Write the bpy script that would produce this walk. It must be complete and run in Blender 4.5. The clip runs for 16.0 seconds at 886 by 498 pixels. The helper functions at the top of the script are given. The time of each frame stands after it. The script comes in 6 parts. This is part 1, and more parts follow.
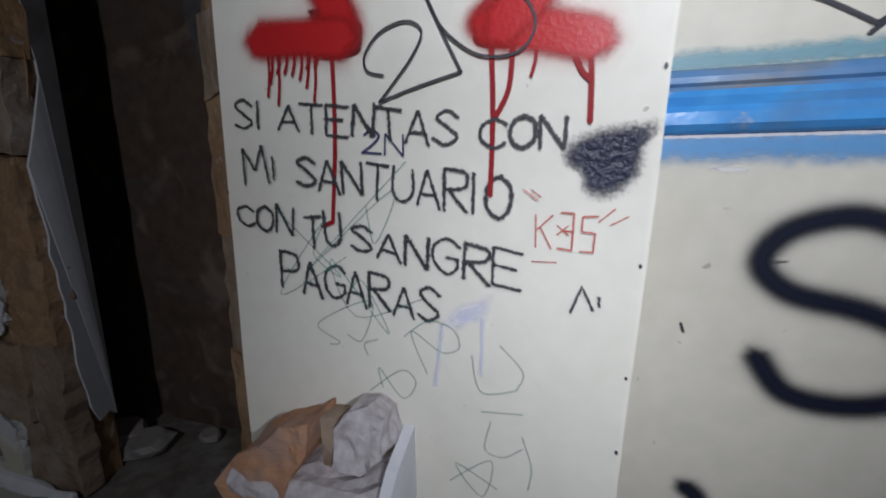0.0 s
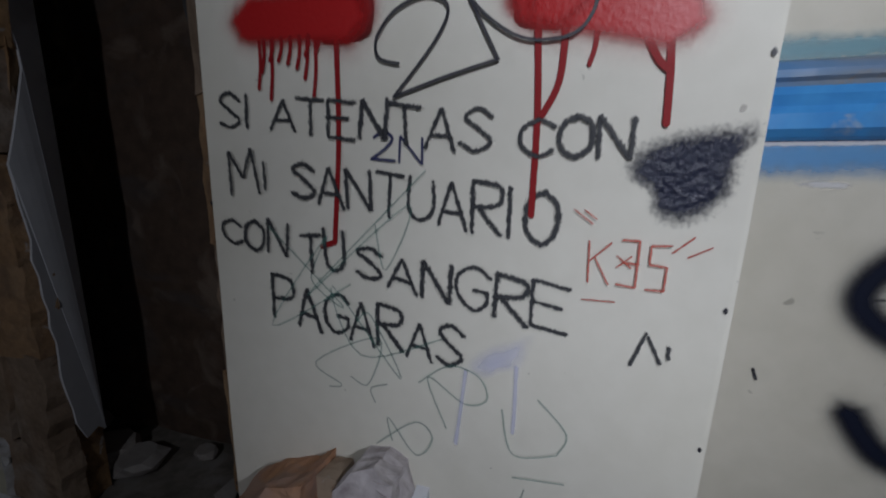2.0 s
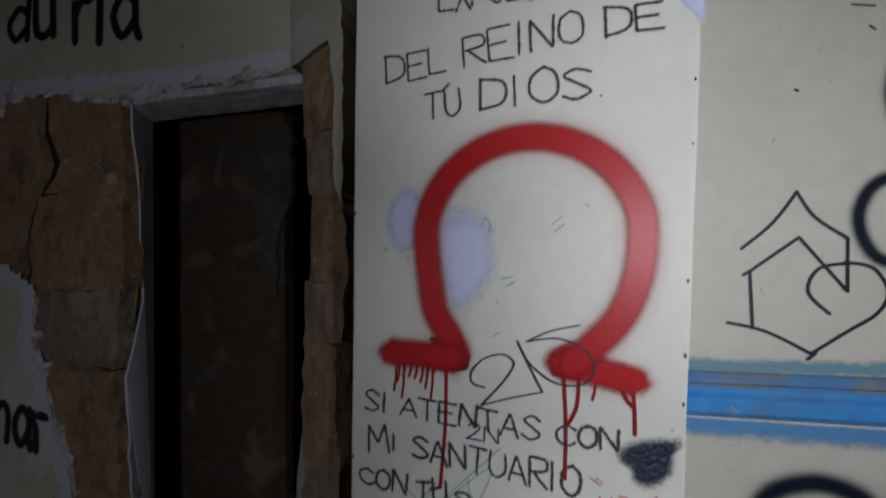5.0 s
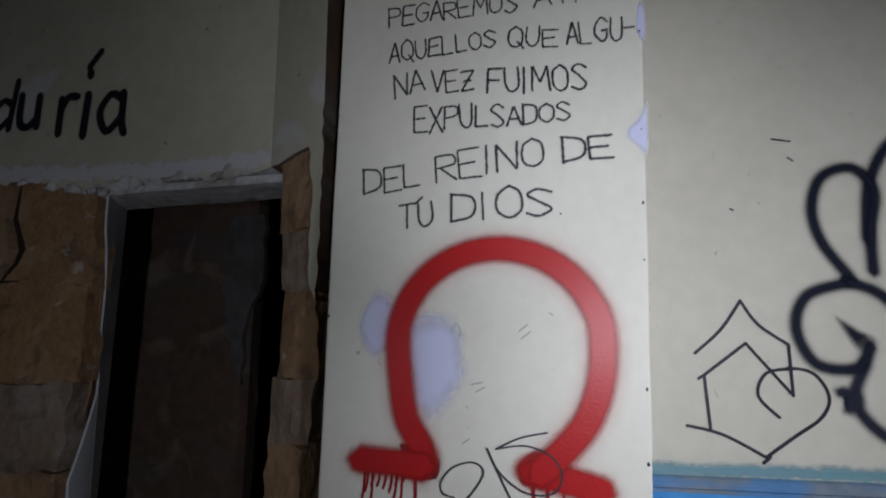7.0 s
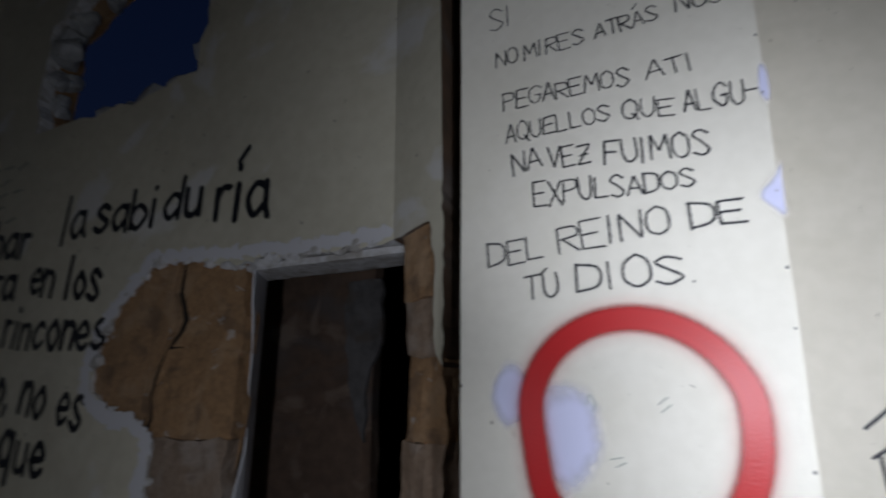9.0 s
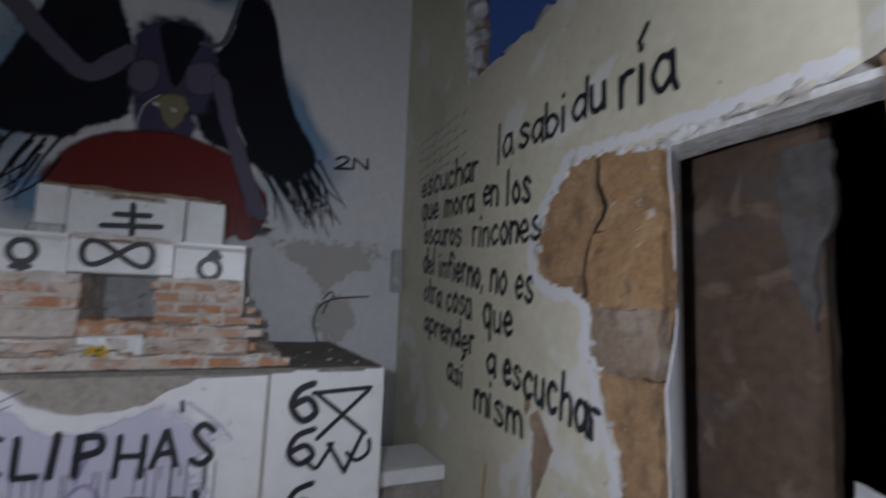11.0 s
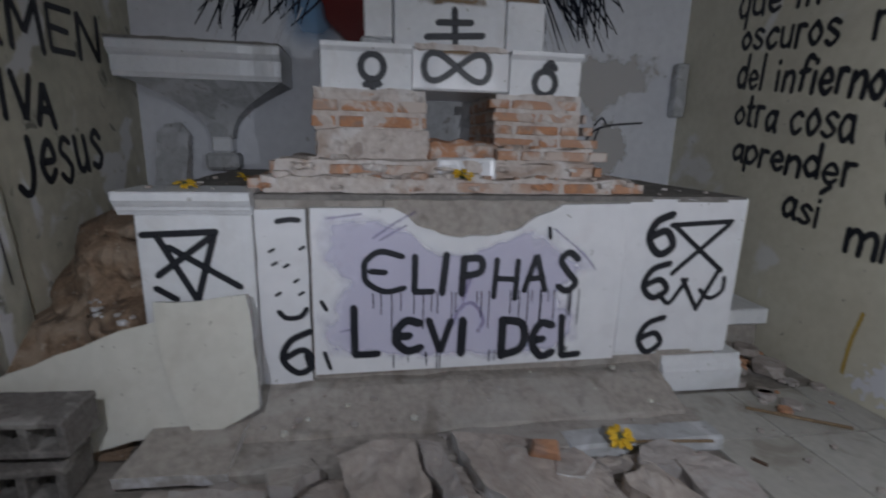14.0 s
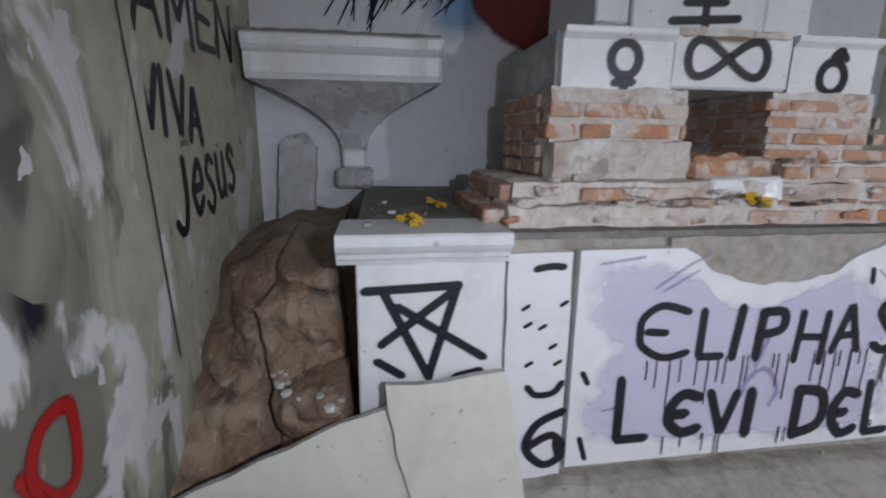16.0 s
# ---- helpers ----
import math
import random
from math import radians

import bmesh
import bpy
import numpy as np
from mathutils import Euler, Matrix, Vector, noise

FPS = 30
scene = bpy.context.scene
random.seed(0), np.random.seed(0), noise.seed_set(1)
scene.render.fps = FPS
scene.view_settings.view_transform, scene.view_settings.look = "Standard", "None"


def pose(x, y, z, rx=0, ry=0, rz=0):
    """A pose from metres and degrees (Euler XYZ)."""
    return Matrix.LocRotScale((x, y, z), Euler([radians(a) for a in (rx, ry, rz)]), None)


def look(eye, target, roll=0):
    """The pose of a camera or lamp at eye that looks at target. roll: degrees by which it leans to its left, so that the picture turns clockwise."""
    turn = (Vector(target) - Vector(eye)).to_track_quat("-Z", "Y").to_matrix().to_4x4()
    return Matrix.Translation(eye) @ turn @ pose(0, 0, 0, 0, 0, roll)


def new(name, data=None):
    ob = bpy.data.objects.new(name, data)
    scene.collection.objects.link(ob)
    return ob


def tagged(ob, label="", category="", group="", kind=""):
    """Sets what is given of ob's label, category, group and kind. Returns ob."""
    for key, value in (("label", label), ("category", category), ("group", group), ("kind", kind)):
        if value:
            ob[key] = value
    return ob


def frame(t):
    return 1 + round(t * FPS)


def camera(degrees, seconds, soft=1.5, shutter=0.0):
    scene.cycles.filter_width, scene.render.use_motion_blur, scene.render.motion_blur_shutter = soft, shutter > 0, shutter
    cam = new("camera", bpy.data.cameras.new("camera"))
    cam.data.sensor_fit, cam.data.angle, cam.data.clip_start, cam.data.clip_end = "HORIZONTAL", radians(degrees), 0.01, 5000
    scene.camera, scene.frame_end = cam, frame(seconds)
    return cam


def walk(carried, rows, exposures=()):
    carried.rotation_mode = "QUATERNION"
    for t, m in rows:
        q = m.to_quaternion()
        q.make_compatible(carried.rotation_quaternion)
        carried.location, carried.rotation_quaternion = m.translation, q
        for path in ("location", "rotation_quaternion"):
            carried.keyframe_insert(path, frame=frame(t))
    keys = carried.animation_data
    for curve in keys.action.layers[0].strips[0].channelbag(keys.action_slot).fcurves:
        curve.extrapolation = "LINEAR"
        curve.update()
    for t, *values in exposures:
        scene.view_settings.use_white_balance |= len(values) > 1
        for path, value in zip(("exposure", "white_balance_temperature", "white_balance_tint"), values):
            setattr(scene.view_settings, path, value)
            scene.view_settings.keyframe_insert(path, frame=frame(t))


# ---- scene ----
cam = camera(86.3, 16.0, soft=1.9, shutter=0.5)
PATH = [
    (0, (0.394, 0.499, 1.152), (-0.211, 2.362, 0.751), -1.3),
    (0.5, (0.346, 0.581, 1.156), (-0.263, 2.442, 0.749), -1.0),
    (1, (0.327, 0.637, 1.146), (-0.289, 2.492, 0.725), -0.7),
    (1.5, (0.323, 0.645, 1.147), (-0.306, 2.496, 0.723), -0.6),
    (2, (0.329, 0.627, 1.163), (-0.308, 2.479, 0.757), -0.6),
    (2.5, (0.363, 0.547, 1.232), (-0.292, 2.398, 0.855), -0.7),
    (3, (0.437, 0.44, 1.292), (-0.238, 2.289, 0.939), -0.6),
    (3.5, (0.486, 0.33, 1.297), (-0.203, 2.182, 0.99), -0.6),
    (4, (0.421, 0.252, 1.35), (-0.254, 2.116, 1.087), -0.8),
    (4.5, (0.303, 0.195, 1.449), (-0.308, 2.097, 1.347), -1.2),
    (5, (0.269, 0.184, 1.534), (-0.248, 2.115, 1.576), -1.0),
    (5.2, (0.268, 0.185, 1.559), (-0.232, 2.12, 1.626), -1.2),
    (7.3, (0.282, 0.117, 1.605), (-0.084, 2.042, 2.006), -0.3),
    (7.5, (0.292, 0.107, 1.611), (-0.067, 2.025, 2.05), -0.1),
    (8, (0.284, 0.085, 1.664), (-0.067, 1.993, 2.151), -0.1),
    (10.3, (0.132, 0.012, 1.57), (-1.348, 1.274, 2.035), 0.1),
    (10.5, (0.133, 0.015, 1.54), (-1.432, 1.187, 1.961), 0.6),
    (11, (0.102, -0.059, 1.449), (-1.712, 0.754, 1.67), 2.1),
    (11.5, (0.039, -0.221, 1.394), (-1.853, 0.424, 1.443), 1.6),
    (12, (-0.044, -0.408, 1.344), (-1.977, 0.086, 1.201), 3.0),
    (12.5, (-0.122, -0.478, 1.274), (-2.047, -0.05, 0.943), 3.6),
    (13, (-0.296, -0.57, 1.241), (-2.187, -0.146, 0.75), 2.3),
    (13.5, (-0.419, -0.731, 1.258), (-2.323, -0.38, 0.756), 2.3),
    (14, (-0.564, -1.056, 1.295), (-2.49, -0.757, 0.846), 1.4),
    (14.5, (-0.707, -1.31, 1.31), (-2.644, -1.086, 0.864), 1.1),
    (15, (-0.935, -1.49, 1.346), (-2.878, -1.289, 0.915), -0.5),
    (15.5, (-1.106, -1.733, 1.347), (-3.054, -1.505, 0.952), 0.1),
    (16, (-1.264, -1.961, 1.329), (-3.195, -1.689, 0.886), 0.6),
]
EXPOSURES = [(0, -0.68), (0.5, -0.88), (1, -1.0), (1.5, -1.3), (2, -1.45), (2.5, -1.8), (3.5, -1.88), (4.5, -1.5), (5.2, -1.5), (7.5, -1.12), (8.2, -0.95), (9.4, -0.4), (10.5, 0.9), (11, 1.25), (12, 1.38), (13, 1.38), (13.5, 1.28), (14, 1.32), (14.5, 1.42), (15, 1.68), (15.6, 1.92), (16, 2.08)]
walk(cam, [(t, look(eye, target, roll)) for t, eye, target, roll in PATH], EXPOSURES)
# ---- light ----
world = bpy.data.worlds.new("dusk")
scene.world = world
world.use_nodes = True
wn = world.node_tree.nodes
sky = wn.new("ShaderNodeTexSky")
sky.sky_type = 'NISHITA'
sky.sun_disc = False
sky.sun_elevation = radians(-1.5)
sky.sun_rotation = radians(150)
sky.ozone_density = 3.5
world.node_tree.links.new(sky.outputs[0], wn["Background"].inputs[0])
wn["Background"].inputs[1].default_value = 0.115


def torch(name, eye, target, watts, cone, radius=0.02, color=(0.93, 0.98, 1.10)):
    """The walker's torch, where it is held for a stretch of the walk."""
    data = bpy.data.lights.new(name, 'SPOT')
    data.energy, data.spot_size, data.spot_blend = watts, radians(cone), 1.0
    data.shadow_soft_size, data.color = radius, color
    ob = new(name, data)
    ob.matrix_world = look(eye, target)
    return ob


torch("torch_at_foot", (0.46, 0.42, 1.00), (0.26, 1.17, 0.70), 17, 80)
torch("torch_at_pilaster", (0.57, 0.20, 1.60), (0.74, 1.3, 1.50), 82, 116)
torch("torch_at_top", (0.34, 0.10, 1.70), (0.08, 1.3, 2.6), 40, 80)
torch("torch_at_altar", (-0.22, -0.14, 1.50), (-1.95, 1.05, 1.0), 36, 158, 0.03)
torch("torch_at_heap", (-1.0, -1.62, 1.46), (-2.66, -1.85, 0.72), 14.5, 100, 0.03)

# added fill lamp for dusk ambience, set in an unseen made-up opening
dusk = bpy.data.lights.new("dusk_fill", 'AREA')
dusk.shape, dusk.size, dusk.size_y, dusk.energy, dusk.color = 'RECTANGLE', 2.4, 2.6, 5.3, (0.72, 0.82, 1.0)
new("dusk_fill", dusk).matrix_world = look((2.9, -0.7, 1.7), (-3.0, -0.7, 1.4))

# ---- materials ----


def nodes_of(name):
    m = bpy.data.materials.new(name)
    m.use_nodes = True
    return m, m.node_tree.nodes, m.node_tree.links, m.node_tree.nodes["Principled BSDF"]


def noise_fac(ns, ln, scale, detail=4.0, lo=0.4, hi=0.6, stretch=None, warp=0.0):
    geo = ns.new("ShaderNodeNewGeometry")
    src = geo.outputs["Position"]
    if stretch:
        mp = ns.new("ShaderNodeMapping")
        mp.inputs["Scale"].default_value = stretch
        ln.new(src, mp.inputs[0])
        src = mp.outputs[0]
    n = ns.new("ShaderNodeTexNoise")
    n.inputs["Scale"].default_value, n.inputs["Detail"].default_value = scale, detail
    n.inputs["Distortion"].default_value = warp
    ln.new(src, n.inputs["Vector"])
    r = ns.new("ShaderNodeMapRange")
    r.inputs["From Min"].default_value, r.inputs["From Max"].default_value = lo, hi
    ln.new(n.outputs["Fac"], r.inputs["Value"])
    return r.outputs[0], n.outputs["Fac"]


def mixed(ns, ln, fac, a, b):
    x = ns.new("ShaderNodeMix")
    x.data_type = 'RGBA'
    for sock, v in ((x.inputs[6], a), (x.inputs[7], b)):
        if isinstance(v, tuple):
            sock.default_value = (*v, 1)
        else:
            ln.new(v, sock)
    if isinstance(fac, float):
        x.inputs[0].default_value = fac
    else:
        ln.new(fac, x.inputs[0])
    return x.outputs[2]


def scaled(ns, ln, fac, k):
    x = ns.new("ShaderNodeMath")
    x.operation = 'MULTIPLY'
    ln.new(fac, x.inputs[0])
    x.inputs[1].default_value = k
    return x.outputs[0]


def surface(name, base, grain, rough=0.8, bump=0.3, fine=60.0, stains=(), vary=0.0, vary_to=(0.5, 0.5, 0.5), metal=0.0, bump_scale=None):
    """base and grain colours mixed by fine noise; stains: (colour, scale, lo, hi, amount, stretch)."""
    m, ns, ln, p = nodes_of(name)
    f, raw = noise_fac(ns, ln, fine, 6.0, 0.35, 0.65)
    col = mixed(ns, ln, f, base, grain)
    for c, sc, lo, hi, amount, stretch in stains:
        sf, _ = noise_fac(ns, ln, sc, 5.0, lo, hi, stretch, 0.6)
        col = mixed(ns, ln, scaled(ns, ln, sf, amount), col, c)
    if vary:
        info = ns.new("ShaderNodeObjectInfo")
        col = mixed(ns, ln, scaled(ns, ln, info.outputs["Random"], vary), col, vary_to)
    ln.new(col, p.inputs["Base Color"])
    p.inputs["Roughness"].default_value, p.inputs["Metallic"].default_value = rough, metal
    if bump:
        _, b2 = noise_fac(ns, ln, bump_scale or fine * 0.35, 8.0)
        bp = ns.new("ShaderNodeBump")
        bp.inputs["Strength"].default_value, bp.inputs["Distance"].default_value = bump, 0.012
        ln.new(b2, bp.inputs["Height"])
        ln.new(bp.outputs[0], p.inputs["Normal"])
    return m


def paint(name, color, soft=0.5, speckle=0.3, grain=300.0, rough=0.5, strength=1.0, stretch=None):
    """Paint laid on a wall: covers the middle of its strip and thins to nothing at the edge."""
    m, ns, ln, p = nodes_of(name)
    p.inputs["Base Color"].default_value = (*color, 1)
    p.inputs["Roughness"].default_value = rough
    uv = ns.new("ShaderNodeUVMap")
    sep = ns.new("ShaderNodeSeparateXYZ")
    ln.new(uv.outputs[0], sep.inputs[0])
    _, raw = noise_fac(ns, ln, grain, 3.0, stretch=stretch)
    off = ns.new("ShaderNodeMath")
    off.operation = 'MULTIPLY_ADD'
    ln.new(raw, off.inputs[0])
    off.inputs[1].default_value = speckle
    ln.new(sep.outputs[1], off.inputs[2])
    r = ns.new("ShaderNodeMapRange")
    r.interpolation_type = 'SMOOTHSTEP'
    r.inputs["From Min"].default_value, r.inputs["From Max"].default_value = 1.0 - soft + speckle * 0.5, 1.0 + speckle * 0.35
    r.inputs["To Min"].default_value, r.inputs["To Max"].default_value = strength, 0.0
    ln.new(off.outputs[0], r.inputs["Value"])
    clear = ns.new("ShaderNodeBsdfTransparent")
    mix = ns.new("ShaderNodeMixShader")
    ln.new(r.outputs[0], mix.inputs[0])
    ln.new(clear.outputs[0], mix.inputs[1])
    ln.new(p.outputs[0], mix.inputs[2])
    ln.new(mix.outputs[0], ns["Material Output"].inputs[0])
    return m


GRIME = (0.16, 0.14, 0.11)
M_CREAM = surface("cream_wall_paint", (0.67, 0.63, 0.54), (0.63, 0.595, 0.505), 0.6, 0.10, 25, [
    ((0.50, 0.46, 0.36), 2.2, 0.52, 0.75, 0.45, None), (GRIME, 34, 0.70, 0.76, 0.5, None)])
M_PANEL = surface("cream_gloss_paint", (0.72, 0.695, 0.62), (0.69, 0.665, 0.59), 0.68, 0.06, 30, [
    ((0.60, 0.57, 0.46), 2.6, 0.55, 0.8, 0.4, None), (GRIME, 42, 0.73, 0.78, 0.6, None)])
M_DOORWALL = surface("dirty_cream_plaster", (0.62, 0.59, 0.48), (0.57, 0.54, 0.43), 0.6, 0.18, 18, [
    ((0.42, 0.39, 0.31), 1.6, 0.50, 0.75, 0.5, None), ((0.72, 0.72, 0.74), 2.4, 0.60, 0.66, 0.6, None), (GRIME, 26, 0.68, 0.74, 0.6, None)])
M_LEFTWALL = surface("mouldy_plaster", (0.56, 0.54, 0.44), (0.48, 0.46, 0.37), 0.75, 0.25, 14, [
    ((0.20, 0.20, 0.17), 2.0, 0.52, 0.68, 0.75, (1, 1, 0.35)), ((0.72, 0.73, 0.75), 3.0, 0.57, 0.62, 0.8, None), ((0.10, 0.10, 0.09), 9, 0.62, 0.7, 0.7, None)])
M_PIER = surface("mould_streaked_plaster", (0.50, 0.49, 0.41), (0.42, 0.41, 0.34), 0.8, 0.5, 12, [
    ((0.15, 0.155, 0.13), 2.6, 0.47, 0.60, 0.85, (1, 1, 0.22)), ((0.08, 0.08, 0.07), 5, 0.56, 0.64, 0.7, (1, 1, 0.5)), ((0.70, 0.71, 0.73), 3.4, 0.54, 0.585, 0.95, (1, 1, 0.7))])
M_WHITEWALL = surface("white_mural_wall", (0.70, 0.71, 0.75), (0.65, 0.66, 0.70), 0.65, 0.12, 16, [
    ((0.42, 0.43, 0.47), 1.5, 0.55, 0.8, 0.4, None), (GRIME, 20, 0.68, 0.75, 0.4, None)])
M_BROKEN = surface("broken_plaster_edge", (0.66, 0.66, 0.68), (0.50, 0.49, 0.48), 0.9, 0.8, 40, [((0.34, 0.31, 0.27), 12, 0.5, 0.62, 0.7, None)])
M_ADOBE = surface("adobe", (0.37, 0.215, 0.10), (0.27, 0.155, 0.072), 0.95, 1.0, 55, [
    ((0.43, 0.29, 0.17), 6, 0.5, 0.62, 0.6, None), ((0.15, 0.09, 0.05), 9, 0.54, 0.66, 0.75, None), ((0.50, 0.47, 0.44), 16, 0.66, 0.70, 0.7, None)], 0.3, (0.30, 0.22, 0.17), bump_scale=26)
M_ADOBE_GREY = surface("greyed_adobe", (0.30, 0.225, 0.17), (0.23, 0.17, 0.125), 0.95, 1.0, 55, [
    ((0.38, 0.33, 0.29), 6, 0.5, 0.62, 0.6, None), ((0.15, 0.105, 0.075), 9, 0.54, 0.66, 0.7, None)], 0.3, (0.33, 0.21, 0.12), bump_scale=26)
# adobe made darker, with the shade of back room and slot in its colour
M_ADOBE_SHADED = surface("shade_darkened_adobe", (0.15, 0.09, 0.055), (0.10, 0.065, 0.042), 0.95, 0.9, 12, [((0.20, 0.18, 0.17), 2.5, 0.55, 0.7, 0.6, None)])
# brown wall colour lowered to hold the dimness behind the doorway
M_BACKWALL = surface("dimmed_brown_wall", (0.13, 0.084, 0.06), (0.09, 0.06, 0.044), 0.95, 0.9, 16, [((0.10, 0.085, 0.08), 1.8, 0.48, 0.66, 0.8, (1, 1, 2.5)), ((0.25, 0.19, 0.15), 5, 0.55, 0.66, 0.6, None)])
# near-black colour standing for shade inside the crack
M_CRACKSHADE = surface("crack_shade_black", (0.028, 0.02, 0.015), (0.018, 0.013, 0.010), 0.98, 0.8, 60)
# pale plaster coloured dark, standing for weak light on it
M_DIMGREY = surface("dimmed_grey_plaster", (0.12, 0.115, 0.117), (0.08, 0.076, 0.076), 0.95, 0.6, 20, [((0.09, 0.075, 0.065), 6, 0.48, 0.60, 0.9, None)])
M_EARTH = surface("fallen_adobe_earth", (0.29, 0.20, 0.135), (0.20, 0.135, 0.09), 0.97, 1.0, 60, [
    ((0.36, 0.28, 0.21), 4, 0.5, 0.62, 0.8, None), ((0.10, 0.07, 0.05), 7, 0.55, 0.66, 0.75, None), ((0.45, 0.41, 0.36), 30, 0.64, 0.70, 0.6, None)], bump_scale=16)
M_BRICK = surface("clay_brick", (0.50, 0.25, 0.13), (0.42, 0.20, 0.11), 0.92, 0.8, 45, [
    ((0.60, 0.55, 0.51), 9, 0.50, 0.60, 0.9, None), ((0.28, 0.20, 0.16), 14, 0.54, 0.66, 0.75, None)], 0.6, (0.50, 0.40, 0.34))
M_MORTAR = surface("lime_mortar", (0.60, 0.545, 0.51), (0.49, 0.43, 0.39), 0.95, 1.0, 38, [((0.68, 0.655, 0.64), 7, 0.52, 0.62, 0.7, None), ((0.36, 0.26, 0.20), 5, 0.53, 0.64, 0.7, None), ((0.22, 0.17, 0.14), 13, 0.58, 0.68, 0.6, None)])
M_CONCRETE = surface("grey_concrete", (0.38, 0.345, 0.31), (0.29, 0.262, 0.236), 0.92, 0.8, 30, [
    ((0.42, 0.40, 0.37), 4, 0.5, 0.64, 0.6, None), ((0.16, 0.14, 0.12), 7, 0.55, 0.68, 0.6, None)])
M_DUSTTOP = surface("dusty_altar_top", (0.22, 0.205, 0.19), (0.16, 0.15, 0.14), 0.95, 0.5, 40, [((0.32, 0.30, 0.27), 5, 0.52, 0.66, 0.6, None)])
M_STONE = surface("rubble_stone", (0.42, 0.365, 0.33), (0.33, 0.285, 0.255), 0.95, 0.9, 34, [
    ((0.45, 0.43, 0.41), 8, 0.5, 0.62, 0.6, None), ((0.15, 0.12, 0.10), 10, 0.58, 0.68, 0.6, None)], 0.5, (0.36, 0.35, 0.35))
M_WHITE = surface("white_altar_paint", (0.74, 0.75, 0.77), (0.70, 0.71, 0.73), 0.38, 0.07, 26, [
    ((0.55, 0.54, 0.53), 4, 0.56, 0.72, 0.5, None), (GRIME, 30, 0.68, 0.74, 0.7, None)])
M_MARBLE = surface("white_marble_slab", (0.76, 0.765, 0.79), (0.72, 0.725, 0.75), 0.3, 0.05, 12, [((0.58, 0.56, 0.58), 5, 0.56, 0.72, 0.4, None), (GRIME, 36, 0.70, 0.75, 0.6, None)])
M_OLDWHITE = surface("old_plaster_slab", (0.60, 0.59, 0.53), (0.56, 0.55, 0.49), 0.6, 0.15, 20, [((0.44, 0.42, 0.36), 4, 0.53, 0.7, 0.5, None), (GRIME, 30, 0.68, 0.74, 0.6, None)])
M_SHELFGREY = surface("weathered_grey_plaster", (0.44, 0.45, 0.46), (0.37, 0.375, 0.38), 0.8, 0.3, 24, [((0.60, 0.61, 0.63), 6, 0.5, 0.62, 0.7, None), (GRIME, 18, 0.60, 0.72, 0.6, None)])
M_TILE = surface("worn_floor_tile", (0.47, 0.46, 0.42), (0.40, 0.39, 0.355), 0.7, 0.25, 24, [
    ((0.20, 0.17, 0.13), 5, 0.52, 0.68, 0.6, None), ((0.45, 0.44, 0.42), 9, 0.56, 0.66, 0.5, None)], 0.3, (0.27, 0.25, 0.22))
M_DIRTFLOOR = surface("dirty_floor", (0.24, 0.215, 0.19), (0.17, 0.15, 0.13), 0.95, 0.9, 26, [
    ((0.34, 0.32, 0.30), 6, 0.5, 0.63, 0.6, None), ((0.11, 0.09, 0.075), 4, 0.55, 0.68, 0.6, None)])
M_BLOCK = surface("cement_block", (0.17, 0.155, 0.145), (0.12, 0.11, 0.10), 0.95, 1.0, 60, [((0.38, 0.365, 0.34), 9, 0.52, 0.64, 0.5, None)])
M_BLUE = surface("glossy_blue_paint", (0.075, 0.33, 0.72), (0.06, 0.28, 0.66), 0.22, 0.25, 30, [
    ((0.55, 0.52, 0.42), 16, 0.62, 0.68, 0.8, (0.4, 1, 1)), ((0.16, 0.20, 0.24), 8, 0.56, 0.66, 0.5, (0.4, 1, 1))])
M_GREYBLUE = surface("chipped_grey_blue_paint", (0.16, 0.21, 0.28), (0.22, 0.26, 0.32), 0.4, 0.4, 30, [((0.05, 0.24, 0.55), 9, 0.5, 0.6, 0.6, (0.4, 1, 1)), ((0.28, 0.22, 0.16), 14, 0.6, 0.66, 0.8, None)])
M_BRICKLUMP = surface("broken_orange_brick", (0.50, 0.27, 0.15), (0.40, 0.20, 0.12), 0.9, 0.8, 40, [((0.34, 0.24, 0.20), 9, 0.5, 0.62, 0.7, None)])
M_MORTARLUMP = surface("broken_pale_mortar", (0.56, 0.52, 0.53), (0.42, 0.38, 0.39), 0.95, 1.0, 55, [((0.28, 0.23, 0.24), 16, 0.55, 0.64, 0.7, None)])
M_YELLOW = surface("yellow_petals", (0.75, 0.50, 0.03), (0.62, 0.36, 0.02), 0.7, 0.3, 90)
M_GREEN = surface("dry_green_stem", (0.06, 0.08, 0.035), (0.045, 0.055, 0.03), 0.8, 0.3, 90)
M_RUST = surface("rusty_metal", (0.10, 0.075, 0.06), (0.14, 0.08, 0.05), 0.7, 0.5, 60, metal=0.4)
M_LEAF = surface("dark_leaf", (0.045, 0.07, 0.03), (0.03, 0.05, 0.02), 0.7, 0.2, 40)
M_BARK = surface("bark", (0.10, 0.075, 0.055), (0.06, 0.045, 0.035), 0.9, 0.8, 30)
M_WOOD = surface("dry_wood", (0.24, 0.17, 0.10), (0.18, 0.12, 0.07), 0.85, 0.4, 40)
M_CEIL = surface("stained_ceiling", (0.42, 0.42, 0.43), (0.36, 0.36, 0.37), 0.85, 0.3, 10, [((0.18, 0.17, 0.16), 1.6, 0.5, 0.7, 0.6, None)])
M_GROUND = surface("bare_ground", (0.17, 0.14, 0.10), (0.12, 0.10, 0.075), 0.95, 0.5, 6, [((0.08, 0.09, 0.05), 0.7, 0.5, 0.6, 0.6, None)])

